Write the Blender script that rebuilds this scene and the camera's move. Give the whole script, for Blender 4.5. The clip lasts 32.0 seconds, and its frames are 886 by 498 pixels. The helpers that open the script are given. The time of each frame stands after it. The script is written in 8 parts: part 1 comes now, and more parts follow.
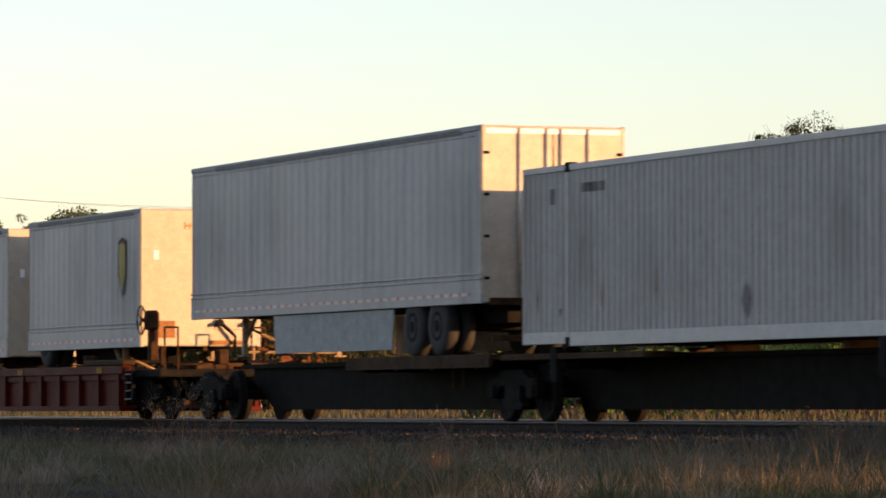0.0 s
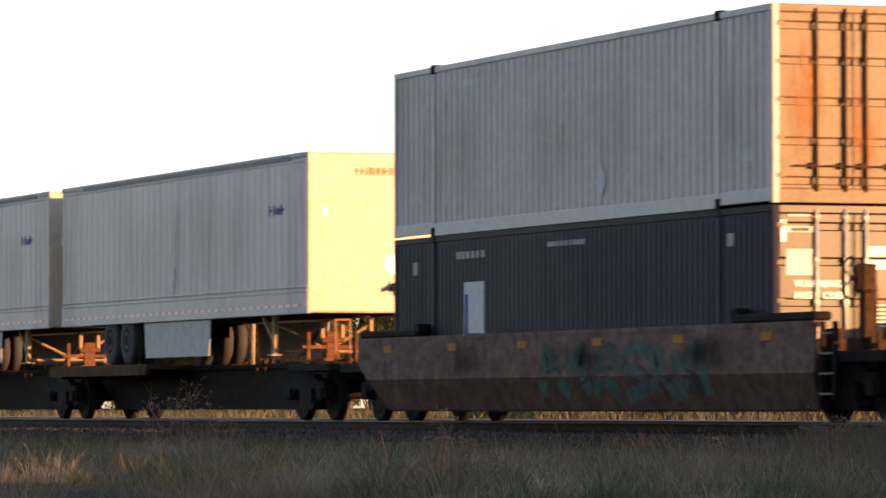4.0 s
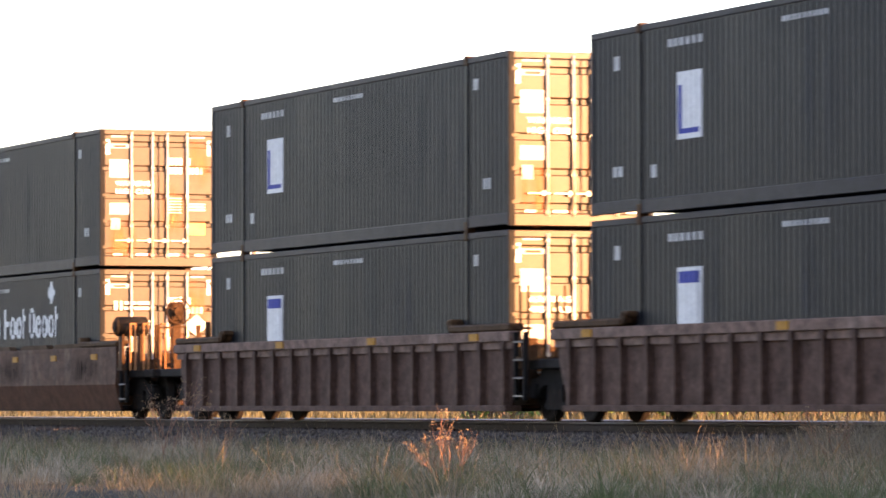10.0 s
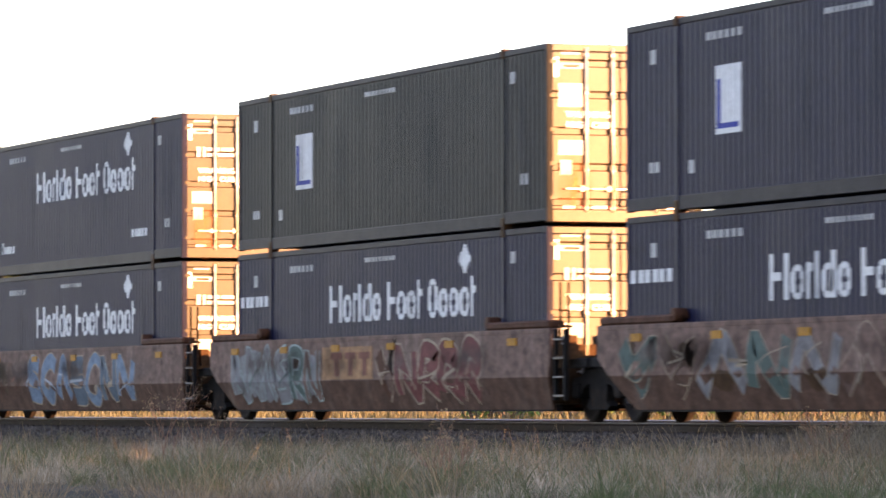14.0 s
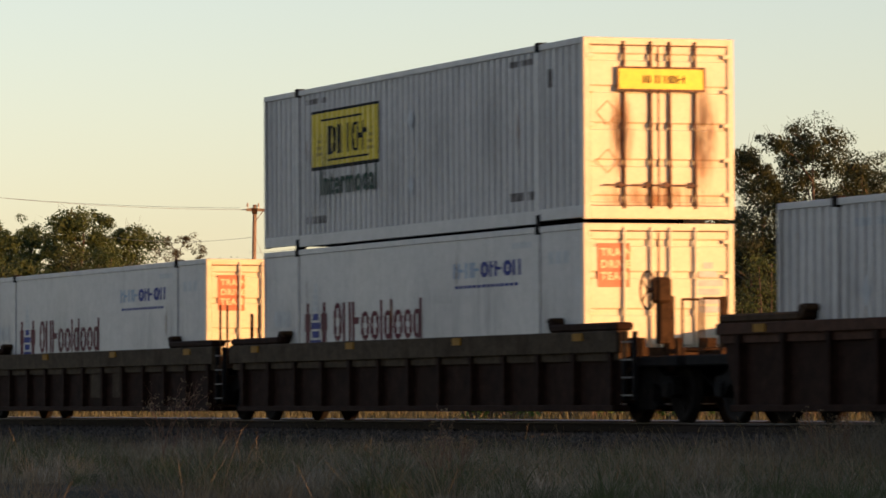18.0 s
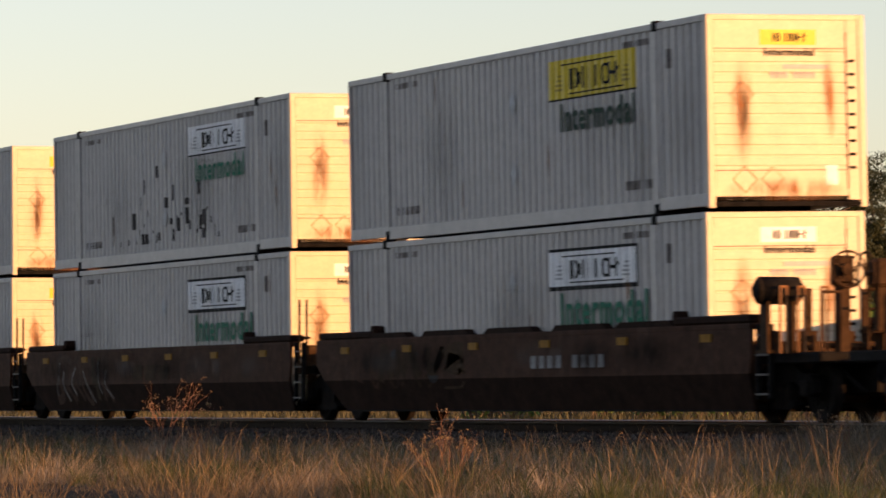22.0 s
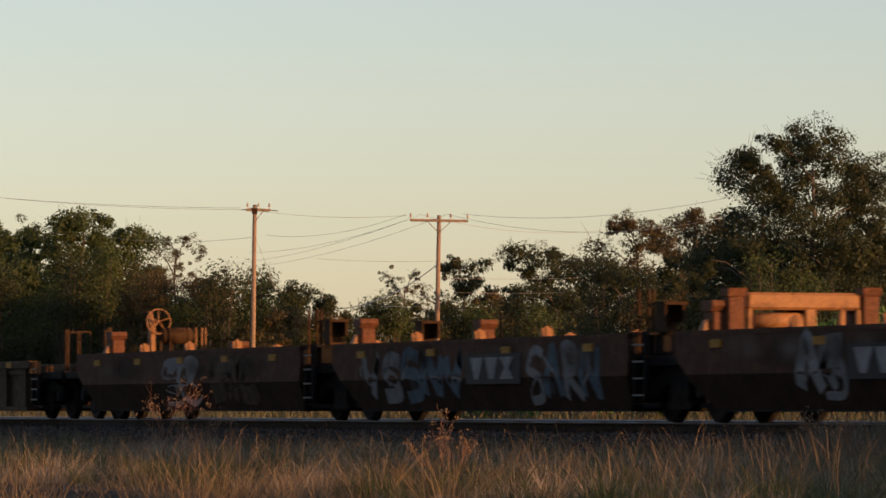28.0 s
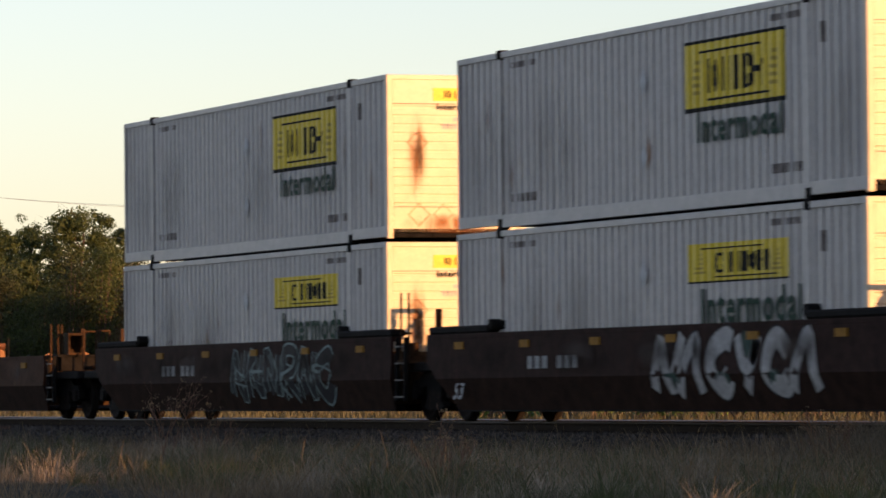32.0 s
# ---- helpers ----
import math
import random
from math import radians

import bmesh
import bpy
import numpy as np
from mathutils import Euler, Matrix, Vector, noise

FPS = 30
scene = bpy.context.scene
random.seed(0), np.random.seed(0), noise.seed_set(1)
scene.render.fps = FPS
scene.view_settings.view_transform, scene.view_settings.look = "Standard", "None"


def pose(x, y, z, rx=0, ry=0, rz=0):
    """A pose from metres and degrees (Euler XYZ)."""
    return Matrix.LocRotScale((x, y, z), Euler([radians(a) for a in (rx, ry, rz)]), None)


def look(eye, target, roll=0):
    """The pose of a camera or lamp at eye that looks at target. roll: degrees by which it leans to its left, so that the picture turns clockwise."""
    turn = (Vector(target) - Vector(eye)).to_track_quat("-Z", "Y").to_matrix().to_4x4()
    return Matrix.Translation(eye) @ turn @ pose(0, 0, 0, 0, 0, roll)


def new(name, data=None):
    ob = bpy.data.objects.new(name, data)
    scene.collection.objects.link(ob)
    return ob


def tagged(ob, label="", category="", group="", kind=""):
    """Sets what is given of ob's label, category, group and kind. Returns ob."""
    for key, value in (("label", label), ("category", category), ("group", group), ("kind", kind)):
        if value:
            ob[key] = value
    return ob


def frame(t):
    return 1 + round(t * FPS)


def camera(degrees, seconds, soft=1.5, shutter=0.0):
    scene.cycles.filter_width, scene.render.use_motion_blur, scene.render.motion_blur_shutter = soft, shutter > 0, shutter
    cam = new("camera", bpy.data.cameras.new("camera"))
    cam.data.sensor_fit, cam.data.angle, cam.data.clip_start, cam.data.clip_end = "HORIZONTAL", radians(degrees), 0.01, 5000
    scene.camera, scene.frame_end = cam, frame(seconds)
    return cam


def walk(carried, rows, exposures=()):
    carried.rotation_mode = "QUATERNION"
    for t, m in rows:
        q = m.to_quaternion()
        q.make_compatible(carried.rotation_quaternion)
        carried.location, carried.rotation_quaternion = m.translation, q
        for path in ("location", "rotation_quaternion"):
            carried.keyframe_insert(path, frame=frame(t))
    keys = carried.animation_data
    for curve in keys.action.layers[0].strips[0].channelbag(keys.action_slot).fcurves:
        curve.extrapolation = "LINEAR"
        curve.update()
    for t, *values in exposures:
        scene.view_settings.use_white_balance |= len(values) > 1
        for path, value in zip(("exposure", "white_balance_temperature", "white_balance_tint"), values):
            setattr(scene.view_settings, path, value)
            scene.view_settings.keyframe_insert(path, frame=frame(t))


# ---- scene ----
# x runs along the railway (the train goes to -x), y away from the camera, z up from the rail heads.
CLIP = 32.0
EYE = (0.0, -28.83, 0.24)
YAW, PITCH, ROLL = 20.311, 1.858, -0.072
AIM = (-math.cos(radians(YAW)) * math.cos(radians(PITCH)), math.sin(radians(YAW)) * math.cos(radians(PITCH)), math.sin(radians(PITCH)))
cam = camera(10.377, CLIP, soft=1.65, shutter=0.22)
stand = look(EYE, [e + 50 * a for e, a in zip(EYE, AIM)], ROLL)
EXPOSURES = [(0.0, 1.25, 6450, 23), (2.0, 1.27, 6450, 23), (3.0, 1.8, 6450, 23), (5.5, 1.75, 6450, 24), (6.0, 1.95, 6500, 25), (7.0, 2.8, 6550, 31),
             (8.0, 3.22, 6550, 31), (9.0, 2.95, 6550, 31), (11.0, 3.35, 6550, 31), (12.0, 3.1, 6550, 31), (13.0, 2.9, 6550, 31), (14.0, 3.19, 6550, 31), (14.5, 3.19, 6550, 31), (16.5, 0.58, 6750, 23), (17.0, 0.64, 6750, 23), (18.0, 0.92, 6750, 22), (19.0, 0.8, 6750, 22), (20.0, 0.72, 6800, 24), (21.0, 0.95, 6800, 27),
             (22.0, 1.0, 6800, 27), (23.0, 0.62, 6700, 26), (24.0, 0.65, 6500, 23), (30.6, 0.7, 6450, 25), (31.0, 0.8, 6450, 26), (31.5, 1.08, 6450, 26), (32.0, 1.15, 6450, 26)]
walk(cam, [(0.0, stand), (CLIP, stand)], EXPOSURES)

# ---- daylight: a low sun behind the train, to its rear ----
SUN_AZ, SUN_EL = 39.0, 5.7
SUN = Vector((math.cos(radians(SUN_AZ)) * math.cos(radians(SUN_EL)), math.sin(radians(SUN_AZ)) * math.cos(radians(SUN_EL)), math.sin(radians(SUN_EL))))
world = bpy.data.worlds.new("evening_sky")
scene.world = world
world.use_nodes = True
wn = world.node_tree
sky = wn.nodes.new("ShaderNodeTexSky")
sky.sky_type, sky.sun_disc = "NISHITA", False
sky.sun_elevation, sky.sun_rotation = radians(SUN_EL), radians(90 - SUN_AZ)
sky.air_density, sky.dust_density, sky.ozone_density = 1.0, 0.4, 2.15
wn.nodes["Background"].inputs["Strength"].default_value = 0.15
pale = wn.nodes.new("ShaderNodeHueSaturation")
pale.inputs["Saturation"].default_value = 0.72
wn.links.new(sky.outputs[0], pale.inputs["Color"])
wn.links.new(pale.outputs[0], wn.nodes["Background"].inputs["Color"])
lamp = bpy.data.lights.new("sun", "SUN")
lamp.energy, lamp.angle, lamp.color = 5.0, radians(0.6), (1.0, 0.515, 0.18)
sun = new("sun", lamp)
sun.matrix_world = look(tuple(SUN * 60), (0, 0, 0))


# ---- materials ----
def ramp_of(nt, fac, stops):
    r = nt.nodes.new("ShaderNodeValToRGB")
    while len(r.color_ramp.elements) < len(stops):
        r.color_ramp.elements.new(0.5)
    for e, (p, c) in zip(r.color_ramp.elements, stops):
        e.position, e.color = p, (*c, 1)
    nt.links.new(fac, r.inputs[0])
    return r.outputs[0]


def shade(c, k):
    return tuple(max(0.0, min(1.0, v * k)) for v in c)


def surface(name, colour, rough=0.6, metal=0.0, grain=0.12, stain=None, stain_at=0.55, scale=1.2, fine=18.0, bump=0.15, streak=False, spread=0.0, random_tone=0.0, spec=0.4):
    """A painted or weathered surface: two scales of tone, stains of a colour of their own, fine relief."""
    m = bpy.data.materials.new(name)
    m.use_nodes = True
    nt = m.node_tree
    b = nt.nodes["Principled BSDF"]
    b.inputs["Roughness"].default_value, b.inputs["Metallic"].default_value = rough, metal
    b.inputs["Specular IOR Level"].default_value = spec
    co = nt.nodes.new("ShaderNodeTexCoord")
    mp = nt.nodes.new("ShaderNodeMapping")
    nt.links.new(co.outputs["Object"], mp.inputs[0])
    if streak:
        mp.inputs["Scale"].default_value = (1.0, 1.0, 0.12)
    n1 = nt.nodes.new("ShaderNodeTexNoise")
    n1.inputs["Scale"].default_value, n1.inputs["Detail"].default_value, n1.inputs["Roughness"].default_value = scale, 8, 0.65
    nt.links.new(mp.outputs[0], n1.inputs["Vector"])
    n2 = nt.nodes.new("ShaderNodeTexNoise")
    n2.inputs["Scale"].default_value, n2.inputs["Detail"].default_value = fine, 5
    nt.links.new(co.outputs["Object"], n2.inputs["Vector"])
    base = ramp_of(nt, n2.outputs["Fac"], [(0.3, shade(colour, 1 - grain)), (0.7, shade(colour, 1 + grain))])
    if stain:
        mask = ramp_of(nt, n1.outputs["Fac"], [(stain_at, (0, 0, 0)), (min(1.0, stain_at + 0.18), (1, 1, 1))])
        mix = nt.nodes.new("ShaderNodeMix")
        mix.data_type = "RGBA"
        nt.links.new(mask, mix.inputs[0])
        nt.links.new(base, mix.inputs[6])
        mix.inputs[7].default_value = (*stain, 1)
        base = mix.outputs[2]
    n3 = nt.nodes.new("ShaderNodeTexNoise")
    n3.inputs["Scale"].default_value, n3.inputs["Detail"].default_value, n3.inputs["Roughness"].default_value = scale * 3.3, 7, 0.7
    nt.links.new(co.outputs["Object"], n3.inputs["Vector"])
    tone = nt.nodes.new("ShaderNodeMapRange")
    tone.inputs[1].default_value, tone.inputs[2].default_value = 0.3, 0.7
    tone.inputs[3].default_value, tone.inputs[4].default_value = 1 - min(0.6, 2.2 * grain), 1 + min(0.6, 2.2 * grain)
    nt.links.new(n3.outputs["Fac"], tone.inputs[0])
    worn = nt.nodes.new("ShaderNodeMix")
    worn.data_type, worn.blend_type = "RGBA", "MULTIPLY"
    worn.inputs[0].default_value = 1.0
    nt.links.new(base, worn.inputs[6])
    nt.links.new(tone.outputs[0], worn.inputs[7])
    base = worn.outputs[2]
    if random_tone or spread:
        info = nt.nodes.new("ShaderNodeObjectInfo")
        geo = nt.nodes.new("ShaderNodeNewGeometry")
        mul = nt.nodes.new("ShaderNodeMapRange")
        mul.inputs[3].default_value, mul.inputs[4].default_value = 1 - max(random_tone, spread), 1 + max(random_tone, spread)
        nt.links.new(info.outputs["Random"] if random_tone else geo.outputs["Random Per Island"], mul.inputs[0])
        mx = nt.nodes.new("ShaderNodeMix")
        mx.data_type, mx.blend_type = "RGBA", "MULTIPLY"
        mx.inputs[0].default_value = 1.0
        nt.links.new(base, mx.inputs[6])
        nt.links.new(mul.outputs[0], mx.inputs[7])
        base = mx.outputs[2]
    nt.links.new(base, b.inputs["Base Color"])
    rr = nt.nodes.new("ShaderNodeMapRange")
    rr.inputs[3].default_value, rr.inputs[4].default_value = max(0.05, rough - 0.12), min(1.0, rough + 0.12)
    nt.links.new(n1.outputs["Fac"], rr.inputs[0])
    nt.links.new(rr.outputs[0], b.inputs["Roughness"])
    if bump:
        bp = nt.nodes.new("ShaderNodeBump")
        bp.inputs["Strength"].default_value, bp.inputs["Distance"].default_value = bump, 0.01
        nt.links.new(n2.outputs["Fac"], bp.inputs["Height"])
        nt.links.new(bp.outputs[0], b.inputs["Normal"])
    return m


def leafy(name, dark, light, through_light=0.42):
    """Leaves and grass: a tone for each blade, some light passing through."""
    m = bpy.data.materials.new(name)
    m.use_nodes = True
    nt = m.node_tree
    b = nt.nodes["Principled BSDF"]
    b.inputs["Roughness"].default_value, b.inputs["Specular IOR Level"].default_value = 0.65, 0.25
    geo = nt.nodes.new("ShaderNodeNewGeometry")
    co = nt.nodes.new("ShaderNodeTexCoord")
    n = nt.nodes.new("ShaderNodeTexNoise")
    n.inputs["Scale"].default_value = 0.45
    nt.links.new(co.outputs["Object"], n.inputs["Vector"])
    add = nt.nodes.new("ShaderNodeMath")
    add.operation = "MULTIPLY_ADD"
    add.inputs[1].default_value, add.inputs[2].default_value = 0.55, -0.04
    nt.links.new(geo.outputs["Random Per Island"], add.inputs[0])
    sm = nt.nodes.new("ShaderNodeMath")
    sm.operation = "MULTIPLY_ADD"
    sm.inputs[1].default_value = 0.55
    nt.links.new(n.outputs["Fac"], sm.inputs[0])
    nt.links.new(add.outputs[0], sm.inputs[2])
    col = ramp_of(nt, sm.outputs[0], [(0.1, dark), (0.9, light)])
    nt.links.new(col, b.inputs["Base Color"])
    tr = nt.nodes.new("ShaderNodeBsdfTranslucent")
    nt.links.new(col, tr.inputs["Color"])
    ms = nt.nodes.new("ShaderNodeMixShader")
    ms.inputs[0].default_value = through_light
    out = nt.nodes["Material Output"]
    nt.links.new(b.outputs[0], ms.inputs[1])
    nt.links.new(tr.outputs[0], ms.inputs[2])
    nt.links.new(ms.outputs[0], out.inputs["Surface"])
    return m


def stain_film(name, colour, strength, wide=7.0, tall=1.2):
    """A thin film of dirt, dense in the middle and ragged towards its rim, clear elsewhere."""
    m = bpy.data.materials.new(name)
    m.use_nodes = True
    nt = m.node_tree
    b = nt.nodes["Principled BSDF"]
    b.inputs["Base Color"].default_value, b.inputs["Roughness"].default_value = (*colour, 1), 0.85
    b.inputs["Specular IOR Level"].default_value = 0.1
    co = nt.nodes.new("ShaderNodeTexCoord")
    off = nt.nodes.new("ShaderNodeVectorMath")
    off.operation = "DISTANCE"
    off.inputs[1].default_value = (0.5, 0.5, 0)
    nt.links.new(co.outputs["UV"], off.inputs[0])
    fall = nt.nodes.new("ShaderNodeMapRange")
    fall.inputs[1].default_value, fall.inputs[2].default_value = 0.5, 0.08
    nt.links.new(off.outputs["Value"], fall.inputs[0])
    mp = nt.nodes.new("ShaderNodeMapping")
    mp.inputs["Scale"].default_value = (wide, wide, tall)
    nt.links.new(co.outputs["Object"], mp.inputs[0])
    info = nt.nodes.new("ShaderNodeObjectInfo")
    away = nt.nodes.new("ShaderNodeCombineXYZ")
    for k, q in enumerate((37.0, 53.0, 71.0)):
        turn = nt.nodes.new("ShaderNodeMath")
        turn.operation, turn.inputs[1].default_value = "MULTIPLY", q
        nt.links.new(info.outputs["Random"], turn.inputs[0])
        nt.links.new(turn.outputs[0], away.inputs[k])
    nt.links.new(away.outputs[0], mp.inputs["Location"])
    n = nt.nodes.new("ShaderNodeTexNoise")
    n.inputs["Scale"].default_value, n.inputs["Detail"].default_value, n.inputs["Roughness"].default_value = 1.0, 6, 0.65
    nt.links.new(mp.outputs[0], n.inputs["Vector"])
    patch = nt.nodes.new("ShaderNodeMapRange")
    patch.inputs[1].default_value, patch.inputs[2].default_value, patch.inputs[4].default_value = 0.36, 0.66, strength
    nt.links.new(n.outputs["Fac"], patch.inputs[0])
    mul = nt.nodes.new("ShaderNodeMath")
    mul.operation = "MULTIPLY"
    nt.links.new(fall.outputs[0], mul.inputs[0])
    nt.links.new(patch.outputs[0], mul.inputs[1])
    ms = nt.nodes.new("ShaderNodeMixShader")
    nt.links.new(mul.outputs[0], ms.inputs[0])
    nt.links.new(nt.nodes.new("ShaderNodeBsdfTransparent").outputs[0], ms.inputs[1])
    nt.links.new(b.outputs[0], ms.inputs[2])
    nt.links.new(ms.outputs[0], nt.nodes["Material Output"].inputs["Surface"])
    return m


RUST = (0.13, 0.055, 0.025)
GRIME = (0.05, 0.045, 0.04)
